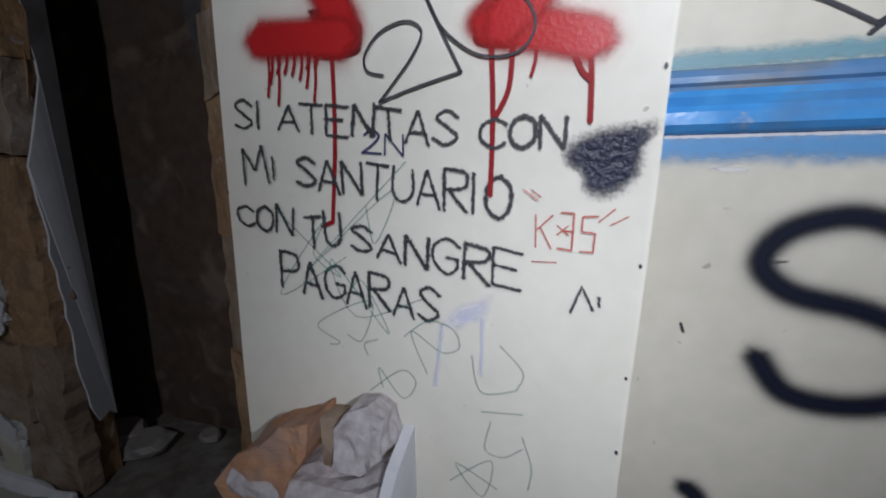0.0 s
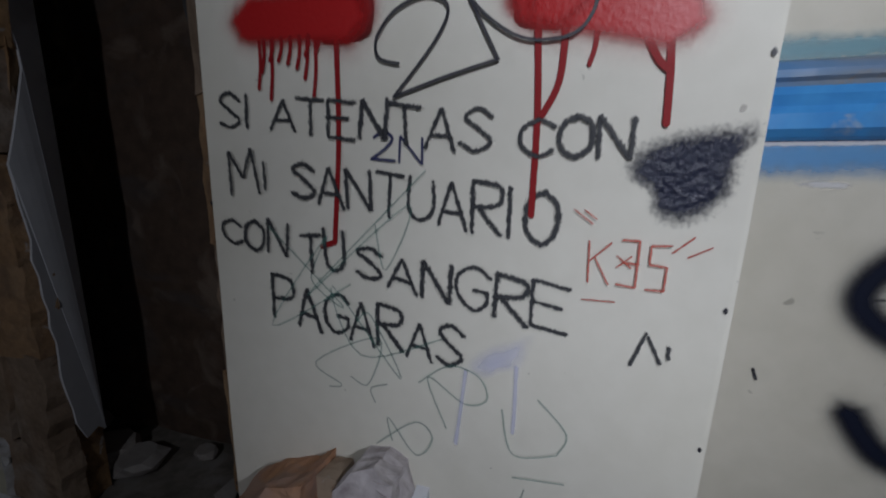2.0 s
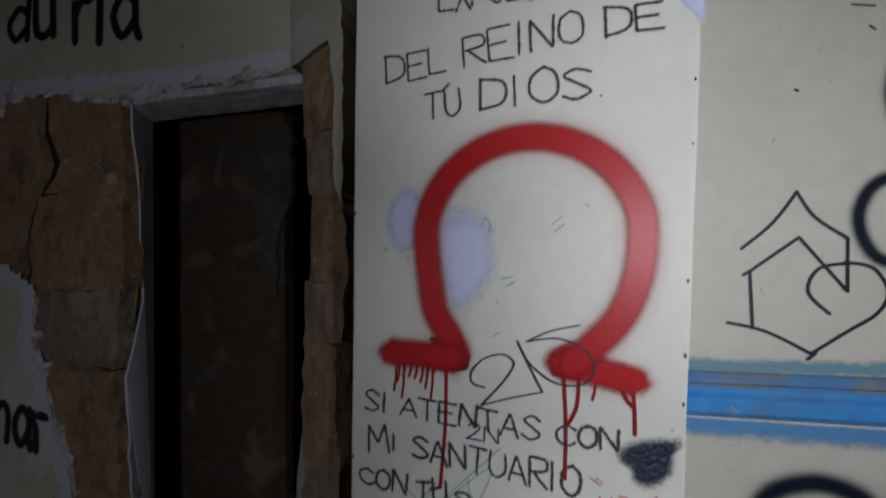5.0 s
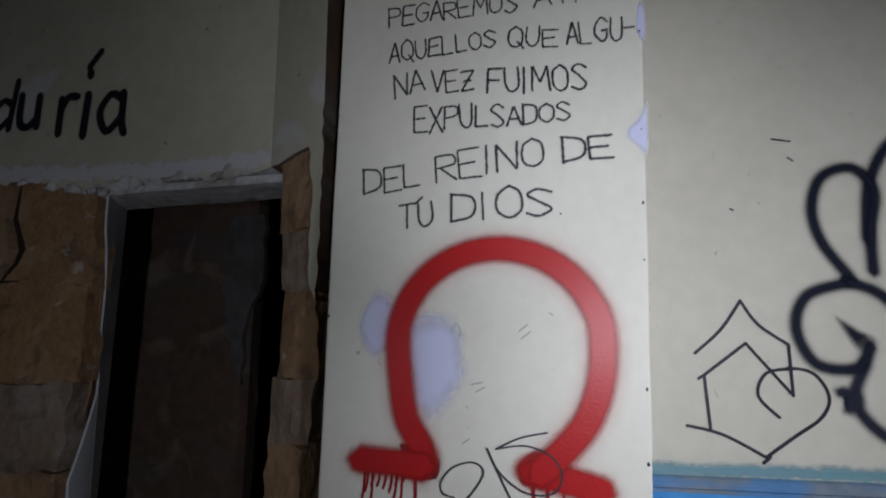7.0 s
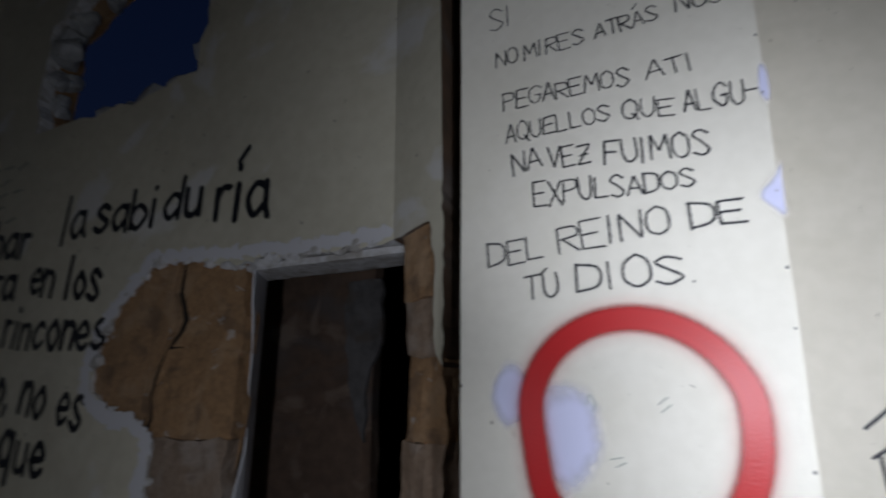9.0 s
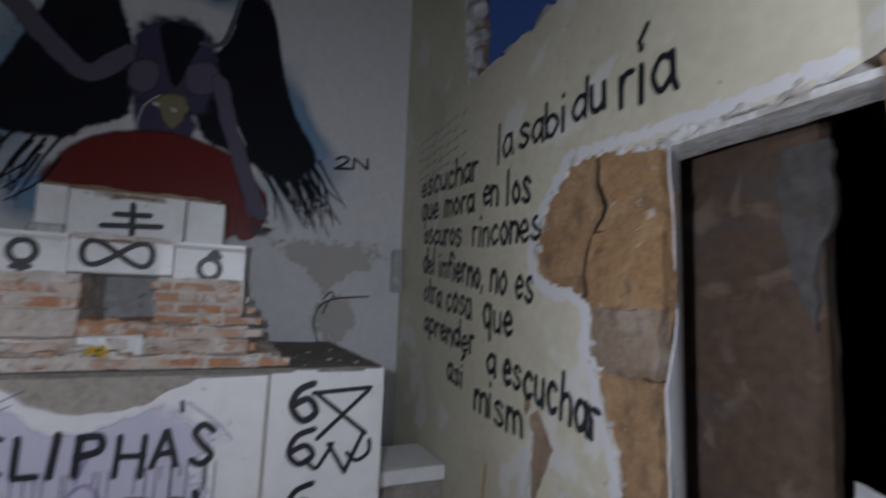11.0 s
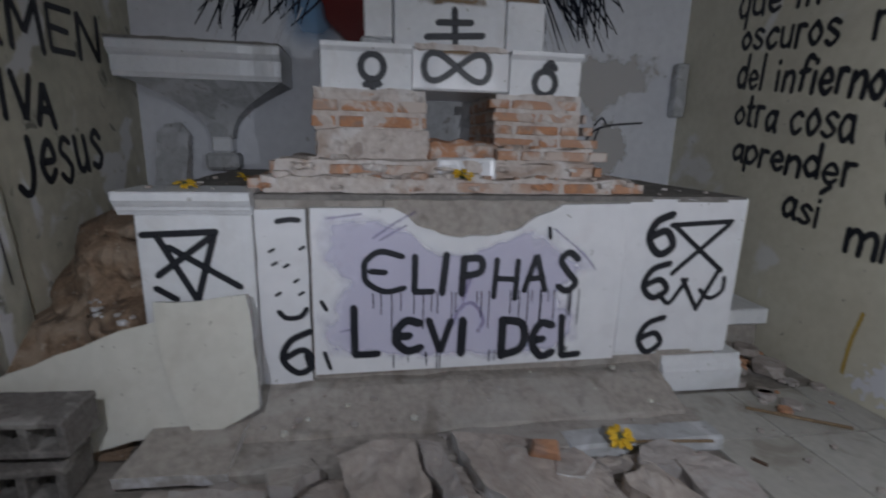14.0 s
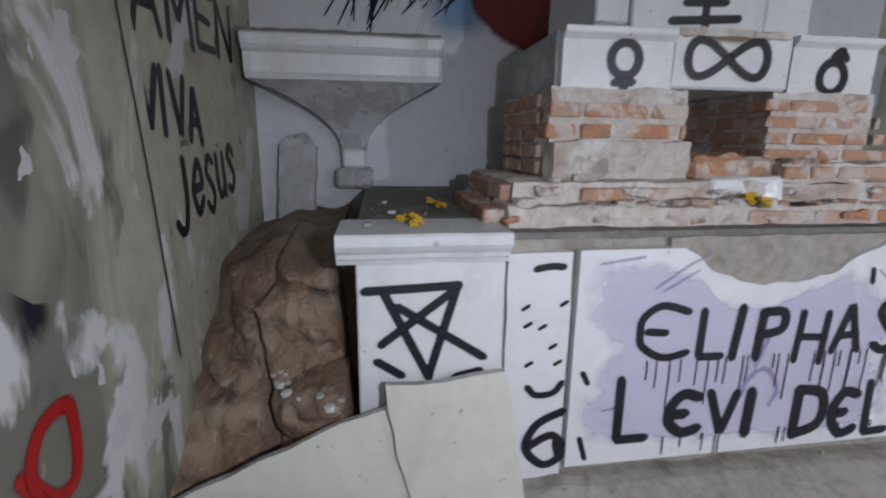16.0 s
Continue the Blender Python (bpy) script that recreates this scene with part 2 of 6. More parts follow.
P_BLACK = paint("black_spray", (0.012, 0.014, 0.02), 0.42, 0.25, 240, 0.45)
P_SPRAY = paint("soft_black_spray", (0.010, 0.013, 0.028), 0.98, 0.3, 320, 0.35)
P_SPRAYHALO = paint("fine_black_overspray", (0.03, 0.035, 0.06), 1.0, 0.4, 420, 0.5, 0.5)
P_NAVY = paint("glossy_navy_spray", (0.018, 0.022, 0.045), 0.5, 0.35, 220, 0.28)
P_MARKER = paint("black_marker", (0.03, 0.032, 0.038), 0.75, 1.3, 330, 0.6, 0.95, (1, 1, 0.5))
P_PEN = paint("black_pen", (0.02, 0.02, 0.03), 0.3, 0.2, 260, 0.5, 0.95)
P_BALL = paint("blue_ballpoint", (0.02, 0.025, 0.10), 0.35, 0.3, 300, 0.5, 0.85)
P_RED = paint("red_spray", (0.44, 0.012, 0.014), 0.60, 0.22, 380, 0.40)
P_HALO = paint("red_overspray", (0.60, 0.10, 0.10), 1.0, 0.35, 420, 0.5, 0.32)
P_DRIP = paint("red_paint_drip", (0.26, 0.006, 0.009), 0.25, 0.15, 200, 0.6)
P_REDPEN = paint("red_pencil", (0.50, 0.10, 0.07), 0.5, 0.8, 240, 0.7, 0.85)
P_GREEN = paint("green_pencil", (0.10, 0.27, 0.23), 0.5, 1.0, 220, 0.7, 0.42)
P_LILAC = paint("lilac_paint_patch", (0.66, 0.68, 0.92), 0.55, 0.35, 20, 0.5, 0.9)
P_LILACTHIN = paint("thin_lilac_paint", (0.64, 0.66, 0.90), 0.9, 0.5, 30, 0.5, 0.5)
P_PURPLE = paint("violet_wash", (0.62, 0.595, 0.78), 0.22, 0.3, 9, 0.4, 0.52)
P_PURPLELINE = paint("violet_scrawl", (0.20, 0.15, 0.42), 0.7, 1.1, 40, 0.5, 0.4)
P_SKYBLUE = paint("blue_overspray", (0.10, 0.33, 0.66), 0.95, 0.5, 50, 0.5, 0.8)
P_TEAL = paint("teal_overspray", (0.16, 0.36, 0.44), 0.95, 0.7, 50, 0.5, 0.75)
P_WHITE = paint("white_smear", (0.80, 0.79, 0.80), 0.7, 0.9, 80, 0.5, 0.7)
P_FLAKE = paint("flaked_white_paint", (0.74, 0.74, 0.78), 0.35, 2.2, 22, 0.7, 0.85)
P_MBLACK = paint("mural_black", (0.010, 0.011, 0.018), 0.10, 0.12, 20, 0.45)
P_MRED = paint("mural_red", (0.16, 0.016, 0.015), 0.10, 0.1, 8, 0.35)
P_MGREY = paint("mural_violet_grey", (0.125, 0.115, 0.17), 0.35, 0.5, 7, 0.5)
P_MDARK = paint("mural_dark_violet", (0.045, 0.04, 0.10), 0.3, 0.4, 9, 0.5)
P_MBLUE = paint("mural_sky_blue", (0.16, 0.33, 0.55), 0.95, 0.6, 3, 0.6, 0.75)
P_MGOLD = paint("mural_dull_gold", (0.22, 0.195, 0.115), 0.3, 0.5, 20, 0.5)
P_STAIN = paint("brown_damp_stain", (0.26, 0.17, 0.09), 0.9, 0.9, 24, 0.8, 0.8)
P_GREYTRACE = paint("beige_mortar_trace", (0.60, 0.565, 0.52), 0.35, 0.9, 12, 0.9, 0.5)
P_GOLDLINE = paint("yellow_crayon", (0.50, 0.33, 0.06), 0.5, 0.8, 80, 0.7, 0.8)



def relief(m, scale, strength, distance):
    """Crinkled skin on thick paint."""
    ns, ln = m.node_tree.nodes, m.node_tree.links
    _, raw = noise_fac(ns, ln, scale, 4.0)
    bp = ns.new("ShaderNodeBump")
    bp.inputs["Strength"].default_value, bp.inputs["Distance"].default_value = strength, distance
    ln.new(raw, bp.inputs["Height"])
    ln.new(bp.outputs[0], ns["Principled BSDF"].inputs["Normal"])


relief(P_NAVY, 130, 0.9, 0.006)
relief(P_RED, 150, 0.2, 0.003)
for m, spec in ((P_RED, 0.3), (P_DRIP, 0.3), (P_MBLACK, 0.15), (P_MGREY, 0.2), (P_MRED, 0.3)):
    m.node_tree.nodes["Principled BSDF"].inputs["Specular IOR Level"].default_value = spec

# ---- building helpers ----


def link(name, bm, mat, parent=None, label="", smooth=False):
    me = bpy.data.meshes.new(name)
    bmesh.ops.recalc_face_normals(bm, faces=bm.faces)
    if smooth:
        for f in bm.faces:
            f.smooth = True
    bm.to_mesh(me)
    bm.free()
    for m in (mat if isinstance(mat, (list, tuple)) else [mat]):
        me.materials.append(m)
    ob = new(name, me)
    if parent is not None:
        ob.parent = parent
    if label:
        tagged(ob, label)
    return ob


def part(name, bm, mat, parent, label="", smooth=False):
    return link(name, bm, mat, parent, label, smooth)


def thing(name, label, category, group="", kind=""):
    return tagged(new(name), label, category, group, kind)


def box(x0, x1, y0, y1, z0, z1, bevel=0.0, jit=0.0, rng=None, seg=1):
    bm = bmesh.new()
    bmesh.ops.create_cube(bm, size=1)
    bmesh.ops.transform(bm, matrix=Matrix.Translation(((x0 + x1) / 2, (y0 + y1) / 2, (z0 + z1) / 2)) @ Matrix.Diagonal((x1 - x0, y1 - y0, z1 - z0, 1)), verts=bm.verts)
    if jit:
        for v in bm.verts:
            v.co += Vector([(rng or random).uniform(-jit, jit) for _ in range(3)])
    if bevel:
        bmesh.ops.bevel(bm, geom=bm.edges[:], offset=bevel, segments=seg, affect='EDGES', profile=0.6)
    return bm


def rough(bm, size, amp, scale, seed=0.0, fine=0.0):
    """Cut a shape up to about that cell size and push its skin about by noise."""
    for _ in range(6):
        long = [e for e in bm.edges if e.calc_length() > size]
        if not long:
            break
        bmesh.ops.subdivide_edges(bm, edges=long, cuts=1, use_grid_fill=True)
    bm.normal_update()
    off = Vector((seed * 3.1, seed * 1.7, seed))
    for v, n in [(v, v.normal.copy()) for v in bm.verts]:
        d = noise.noise((v.co + off) * scale) * amp
        if fine:
            d += noise.noise((v.co + off) * scale * 4.3) * fine
        v.co += n * d
    return bm


def ragged(pts, step, amp, seed, closed=True):
    """A broken edge: the corner points joined by short uneven cuts."""
    rng = random.Random(seed)
    out = []
    n = len(pts)
    for i in range(n if closed else n - 1):
        a, b = Vector(pts[i]), Vector(pts[(i + 1) % n])
        k = max(1, int((b - a).length / step))
        perp = Vector((-(b - a).y, (b - a).x)).normalized() if (b - a).length else Vector((0, 0))
        for j in range(k):
            p = a.lerp(b, j / k)
            if j:
                p = p + perp * rng.uniform(-amp, amp)
            out.append((p.x, p.y))
    if not closed:
        out.append(tuple(pts[-1]))
    return out


def plate(outer, holes, place, thick, back=None, edge_mat=None):
    """A plate from 2D outlines: place(u, v, d) gives the point at depth d behind the front. edge_mat: material slot of the cut edges."""
    from mathutils.geometry import tessellate_polygon
    bm = bmesh.new()
    loops = [outer] + list(holes)
    backs = [back or outer] + list(holes)
    front = [[bm.verts.new(place(u, v, 0.0)) for u, v in lp] for lp in loops]
    rear = [[bm.verts.new(place(u, v, thick)) for u, v in lp] for lp in backs]
    for rows, src in ((front, loops), (rear, backs)):
        flat = [v for r in rows for v in r]
        for tri in tessellate_polygon([[Vector((u, v, 0)) for u, v in lp] for lp in src]):
            try:
                bm.faces.new([flat[i] for i in tri])
            except ValueError:
                pass
    for fr, re in zip(front, rear):
        for i in range(len(fr)):
            j = (i + 1) % len(fr)
            try:
                f = bm.faces.new((fr[i], fr[j], re[j], re[i]))
                if edge_mat is not None:
                    f.material_index = edge_mat
            except ValueError:
                pass
    return bm


class Face:
    """A wall's face to paint on: origin, the way to the right seen from the room, the way out of the wall."""

    def __init__(self, origin, right, out):
        self.o, self.r, self.n = Vector(origin), Vector(right), Vector(out)
        self.layer, self.blots, self.base = 0, 0, 0.003

    def at(self, u, v, off):
        return self.o + self.r * u + Vector((0, 0, v)) + self.n * off


def smooth_line(pts, per=6):
    if len(pts) < 3:
        return [Vector(p) for p in pts]
    p = [Vector(q) for q in pts]
    closed = (p[0] - p[-1]).length < 1e-6
    out = []
    for i in range(len(p) - 1):
        a = p[i - 1] if i else (p[-2] if closed else p[0])
        b, c = p[i], p[i + 1]
        d = p[i + 2] if i + 2 < len(p) else (p[1] if closed else p[-1])
        for k in range(per):
            t = k / per
            out.append(0.5 * ((2 * b) + (c - a) * t + (2 * a - 5 * b + 4 * c - d) * t * t + (3 * b - a - 3 * c + d) * t ** 3))
    out.append(p[-1])
    return out


def strip(bm, uv, face, pts, width, off, taper=False):
    """A painted strip of that width along pts, with the paint's edges in the UV map."""
    n = len(pts)
    if n < 2:
        return
    cum = [0.0]
    for i in range(1, n):
        cum.append(cum[-1] + (pts[i] - pts[i - 1]).length)
    first = (pts[1] - pts[0]).normalized() * width * 0.5
    last = (pts[-1] - pts[-2]).normalized() * width * 0.5
    rows = [(pts[0] - first, 1.0, 0, 0.35), (pts[0] - first * 0.55, 0.55, 0, 0.84)] + [(q, 0.0, i, 1.0) for i, q in enumerate(pts)] + [(pts[-1] + last * 0.55, 0.55, n - 1, 0.84), (pts[-1] + last, 1.0, n - 1, 0.35)]
    made = []
    for q, cap, i, fat in rows:
        a, b = pts[max(0, i - 1)], pts[min(n - 1, i + 1)]
        d = (b - a).normalized() if (b - a).length else Vector((1, 0))
        perp = Vector((-d.y, d.x))
        w = fat * width * (0.5 if not taper else 0.5 * (1 - 0.7 * i / max(1, n - 1)))
        o = off + 0.0006 * cum[i] / (cum[-1] + 1e-9)
        made.append([(bm.verts.new(face.at(*(q + perp * w * s), o)), max(abs(s), cap)) for s in (-1, 0, 1)])
    for r0, r1 in zip(made, made[1:]):
        for k in range(2):
            quad = (r0[k], r0[k + 1], r1[k + 1], r1[k])
            f = bm.faces.new([q[0] for q in quad])
            for lp, q in zip(f.loops, quad):
                lp[uv].uv = (0.0, q[1])


def next_layer(face):
    face.layer += 1
    return face.base + 0.00008 * (face.layer % 25)


def drawn(name, face, lines, width, mat, parent, label="", curve=True, per=6, taper=False, split=False, lift=0.0):
    """Painted lines as one part of the wall, or with split each line as its own."""
    if split:
        return [drawn(name, face, [pts], width, mat, parent, label, curve, per, taper, False, lift) for pts in lines]
    bm = bmesh.new()
    uv = bm.loops.layers.uv.new("UVMap")
    for pts in lines:
        q = smooth_line(pts, per) if curve else [Vector(p) for p in pts]
        strip(bm, uv, face, q, width, next_layer(face) + lift, taper)
    me = bpy.data.meshes.new(name)
    bm.to_mesh(me)
    bm.free()
    me.materials.append(mat)
    ob = new(name, me)
    ob.parent = parent
    if label:
        tagged(ob, label)
    return ob


def sprayed(name, face, lines, width, mat, parent, label="", per=6):
    """A sprayed line with its soft cloud of fine droplets."""
    drawn("overspray", face, lines, width * 1.6, P_SPRAYHALO, parent, "faint dark overspray", per=per, lift=-0.0010)
    return drawn(name, face, lines, width, mat, parent, label, per=per)


def blot(name, face, centre, outline, mat, parent, label="", per=4, core=0.55):
    """A painted patch, thinning out at its outline."""
    bm = bmesh.new()
    uv = bm.loops.layers.uv.new("UVMap")
    face.blots += 1
    o = 0.0006 + 0.0001 * face.blots
    ring = smooth_line(list(outline) + [outline[0]], per)[:-1]
    c = Vector(centre)
    mid = bm.verts.new(face.at(*c, o))
    inner = [bm.verts.new(face.at(*(c + (p - c) * core), o)) for p in ring]
    outer = [bm.verts.new(face.at(*p, o)) for p in ring]
    n = len(ring)
    for i in range(n):
        j = (i + 1) % n
        for quad, vals in (((mid, inner[i], inner[j]), (0, core, core)), ((inner[i], outer[i], outer[j], inner[j]), (core, 1, 1, core))):
            f = bm.faces.new(quad)
            for lp, v in zip(f.loops, vals):
                lp[uv].uv = (0.0, v)
    me = bpy.data.meshes.new(name)
    bm.to_mesh(me)
    bm.free()
    me.materials.append(mat)
    ob = new(name, me)
    ob.parent = parent
    if label:
        tagged(ob, label)
    return ob


# hand-drawn letters: strokes on a grid 4 wide and 6 high; ~ marks a curved stroke
GLYPHS = {
    "A": "0,0 2,6 4,0;0.8,2 3.3,2", "B": "0,0 0,6;~0,6 3,5.5 3,3.4 0,3.2;~0,3.2 4,2.8 3.6,0.4 0,0", "C": "~4,5 2.2,6 0.2,4.4 0.2,1.6 2.2,0 4,1",
    "D": "0,0 0,6;~0,6 3.2,5.2 4,3 3.2,0.8 0,0", "E": "4,6 0,6 0,0 4,0;0,3.1 3.2,3.1", "€": "~3.9,5.4 2,6 0.4,4.6 0.2,3 0.4,1.4 2,0 4,0.5;0.9,3 2.2,3", "F": "4,6 0,6 0,0;0,3.1 3,3.1", "G": "~4,5 2.2,6 0.2,4.4 0.2,1.6 2.2,0 3.9,1.2 3.9,2.8;3.9,2.8 2.2,2.8",
    "H": "0,0 0,6;4,0 4,6;0,3 4,3", "I": "1,0 1,6", "J": "~3,6 3,1.5 1.6,0 0,1.2", "K": "0,0 0,6;3.8,6 0,2.8;1,3.6 3.8,0", "L": "0,6 0,0 3.6,0", "M": "0,0 0.4,6 2,2 3.6,6 4,0",
    "N": "0,0 0.2,6 3.8,0 4,6", "O": "~2,6 0.2,4.6 0.2,1.4 2,0 3.8,1.4 3.8,4.6 2,6", "P": "0,0 0,6;~0,6 3.4,5.8 3.6,3.6 0,2.9", "Q": "~2,6 0.2,4.6 0.2,1.4 2,0 3.8,1.4 3.8,4.6 2,6;2.4,1.6 4.2,-0.6",
    "R": "0,0 0,6;~0,6 3.4,5.8 3.5,3.7 0,3;0.8,3 4,0", "S": "~3.8,5 2,6 0.3,4.8 2,3.1 3.8,1.4 2,0 0.1,0.8", "T": "0,6 4,6;2,6 2,0", "U": "~0.2,6 0.3,1.6 2,0 3.7,1.6 3.8,6", "V": "0,6 2,0 4,6",
    "X": "0,0 4,6;0,6 4,0", "Z": "0,6 3.8,6 0.2,0 4,0;0.9,3 3.2,3", "2": "~0.3,4.6 1.8,6 3.6,4.8 2.2,2.4 0,0;0,0 4,0", "3": "0.4,6 3.6,6 3.6,0 0.4,0;1,3 3.6,3", "5": "3.8,6 0.6,6 0.6,3.2 3.6,3.2 3.6,0 0.4,0", "6": "~3.4,5.8 1.2,4.6 0.2,2 1.8,0 3.7,1.3 2.6,3.2 0.5,2.3",
    ".": "1.2,0 1.4,0.1", ",": "1.6,0.5 1,-1", "-": "0.4,3 3.4,3", "'": "0,6.8 1.8,8.4",
    "a": "~3.3,3.2 1.6,3.8 0.2,2 1.5,0.1 3.3,1.6;3.4,3.8 3.4,0.9 3.9,0", "b": "0.3,6.2 0.3,0.2;~0.3,2.6 2,3.8 3.8,2 2,0.1 0.3,0.8", "c": "~3.4,3.2 2,3.8 0.3,2 1.8,0.1 3.5,0.8", "d": "~3.3,3.2 1.6,3.8 0.2,2 1.6,0.1 3.3,1.2;3.5,6.4 3.5,0", "e": "~0.3,1.9 3.5,2.2 2,3.9 0.3,2 1.8,0.1 3.5,0.8",
    "f": "~3.4,5.8 2.2,6.2 1.6,5 1.6,0;0.4,3.5 3,3.5", "h": "0.3,6.3 0.3,0;~0.3,2.4 1.9,3.8 3.4,2.8 3.5,0", "i": "1.2,3.8 1.2,0;1.2,5.4 1.3,5.7", "l": "1,6.3 1,0", "m": "0,3.8 0,0;~0,2.6 1,3.8 1.9,2.8 1.9,0;~1.9,2.6 3,3.8 3.9,2.8 3.9,0", "n": "0.2,3.8 0.2,0;~0.2,2.4 1.8,3.8 3.4,2.8 3.5,0",
    "o": "~2,3.9 0.3,2 2,0 3.7,2 2,3.9", "p": "0.3,3.8 0.3,-2;~0.3,2.8 2,3.9 3.7,2 2,0.1 0.3,1", "q": "~3.3,3.2 1.6,3.9 0.2,2 1.6,0.1 3.3,1.2;3.4,3.8 3.4,-2", "r": "0.5,3.8 0.5,0;~0.5,2.3 1.6,3.7 3.3,3.6", "s": "~3.3,3.3 1.8,3.9 0.5,3 2,2 3.4,1 1.9,0 0.3,0.6", "t": "1.6,5.6 1.6,0.6 2.8,0;0.3,3.7 3.2,3.7",
    "u": "~0.3,3.8 0.5,0.8 1.9,0.1 3.4,1.2;3.4,3.8 3.5,0", "j": "~2.4,3.8 2.4,-1 1,-2 0,-1.2;2.4,5.2 2.5,5.5", "y": "0.2,3.8 1.9,0.3;3.6,3.8 1,-2",
}
NARROW = {"I": 0.55, "i": 0.5, "l": 0.5, ".": 0.4, ",": 0.45, " ": 0.75, "r": 0.8, "t": 0.75, "'": 0.0, "M": 1.15, "m": 1.25}


def lettering(name, face, text, start, end, height, width, mat, parent, label="", slant=0.0, seed=0, height2=None, fill=0.78):
    """One line of hand lettering from start to end along its foot."""
    rng = random.Random(seed * 7 + len(text))
    a, b = Vector(start), Vector(end)
    total = sum(NARROW.get(ch, 1.0) for ch in text)
    along = (b - a) / total
    up = Vector((-along.y, along.x)).normalized()
    up = (up + Vector((0, 1)) * 2).normalized()
    pos, prev = 0.0, 0.0
    for ch in text:
        lines = []
        w = NARROW.get(ch, 1.0)
        base = prev if ch == "'" else pos
        h = height + ((height2 or height) - height) * pos / total
        k, tilt = h * rng.uniform(0.93, 1.07), rng.uniform(-0.06, 0.06) + slant
        lift = rng.uniform(-0.05, 0.05) * h
        cw = 1.0 if ch == "'" else w
        for stroke in GLYPHS.get(ch, "").split(";"):
            if not stroke:
                continue
            curved = stroke[0] == "~"
            pts = []
            for tok in stroke.lstrip("~").split():
                x, y = (float(q) for q in tok.split(","))
                x += rng.uniform(-0.16, 0.16)
                y += rng.uniform(-0.16, 0.16)
                pts.append(a + along * (base + cw * fill * x / 4 + cw * (1 - fill) / 2) + up * (y / 6 * k + lift) + along.normalized() * (y / 6 * k * tilt))
            lines.append(smooth_line(pts, 5) if curved else [p for i in range(len(pts) - 1) for p in ((pts[i], pts[i].lerp(pts[i + 1], 0.97)) if i < len(pts) - 2 else (pts[i], pts[i + 1]))])
        prev = pos
        pos += w
        if lines:
            drawn(name, face, lines, width * rng.uniform(0.82, 1.1), mat, parent, label, curve=False)


def rock(size, seed, flat=0.6, sub=2, amp=0.3):
    bm = bmesh.new()
    bmesh.ops.create_icosphere(bm, subdivisions=sub, radius=0.5)
    off = Vector((seed * 5.3, seed * 2.9, seed * 1.3))
    for v in bm.verts:
        d = v.co.normalized()
        # chip the ball into facets, then roughen it
        k = 1.0 + amp * noise.noise(d * 1.6 + off) + 0.12 * noise.noise(d * 5 + off)
        v.co = Vector((d.x * k, d.y * k, max(-0.5, min(0.5, d.z * k * 1.4)) * flat)) * size * 0.5 * 1.1
    return bm

# ---- the setting ----
FLOOR = tagged(link("floor", box(-4.6, 3.2, -2.9, 1.66, -0.25, -0.012), M_DIRTFLOOR), "dirty grey earth and concrete floor strewn with debris", "floor", kind="structure")
GROUND = tagged(link("ground", box(-300, 300, -300, 300, -0.6, -0.26), M_GROUND), "bare dusk-dark ground outside the ruin", "ground", kind="structure")
CEILING = tagged(link("ceiling", box(-4.6, 3.2, -2.9, 1.7, 5.15, 5.35), M_CEIL), "stained pale ceiling high above the ruined chapel", "ceiling", kind="structure")

# back wall with the mural
WALL_BACK = tagged(link("wall_west", box(-4.55, -4.3, -2.9, 1.66, -0.2, 5.15), M_WHITEWALL), "white end wall with a dark winged mural", "wall", kind="structure")
F_BACK = Face((-4.3, 0, 0), (0, 1, 0), (1, 0, 0))
F_BACK.base = 0.006

# wall with the mouldy plaster
WALL_LEFT = tagged(link("wall_south", box(-4.3, 3.0, -2.9, -2.66, -0.2, 5.15), M_LEFTWALL), "cream side wall with mould and peeling paint", "wall", kind="structure")
F_LEFT = Face((0, -2.66, 0), (-1, 0, 0), (0, 1, 0))
pier_bm = rough(box(-2.76, -1.1, -2.7, -2.615, -0.05, 5.1, 0.01), 0.12, 0.008, 6.0, 3)
for v in pier_bm.verts:
    if v.co.x < -2.0:
        v.co.x += 0.11 * (min(v.co.z, 2.6) - 1.78)
part("wall_pier", pier_bm, M_PIER, WALL_LEFT, "shallow pier with grey mould and flaking white paint")

# unseen walls added behind the walker; a tall gap is left for the dusk fill
for nm, b in (("wall_east", (3.0, 3.2, -2.9, -2.0, -0.2, 5.15)), ("wall_east", (3.0, 3.2, 0.6, 1.66, -0.2, 5.15)), ("wall_east", (3.0, 3.2, -2.0, 0.6, 3.0, 5.15))):
    tagged(link(nm, box(*b), M_CREAM), "plain cream wall added out of view to close the chapel", "wall", kind="structure")

# wall with the doorway: adobe core, plaster skin broken away from it
WALL_DOOR = thing("wall_north", "cream plastered adobe wall, broken open round a doorway", "wall", kind="structure")
core_out = [(-4.3, -0.1), (-1.285, -0.1), (-1.285, 1.15), (-1.225, 1.42), (-1.225, 2.11), (-0.5, 2.11), (-0.51, 1.0), (-0.5, -0.1), (-0.395, -0.1), (-0.385, 5.15), (-4.3, 5.15)]
core_back = [(-4.3, -0.1), (-1.31, -0.1), (-1.30, 1.0), (-1.30, 1.42), (-1.29, 2.13), (-0.5, 2.13), (-0.51, 1.0), (-0.5, -0.1), (-0.395, -0.1), (-0.385, 5.15), (-4.3, 5.15)]
hole_top = ragged([(-2.93, 3.07), (-2.42, 3.06), (-2.0, 3.09), (-1.66, 3.14), (-1.64, 3.6), (-1.72, 4.3), (-2.2, 4.5), (-2.62, 4.08), (-3.02, 3.85), (-3.0, 3.4)], 0.09, 0.025, 5)
door_place = lambda u, v, d: Vector((u, 1.535 + d, v))
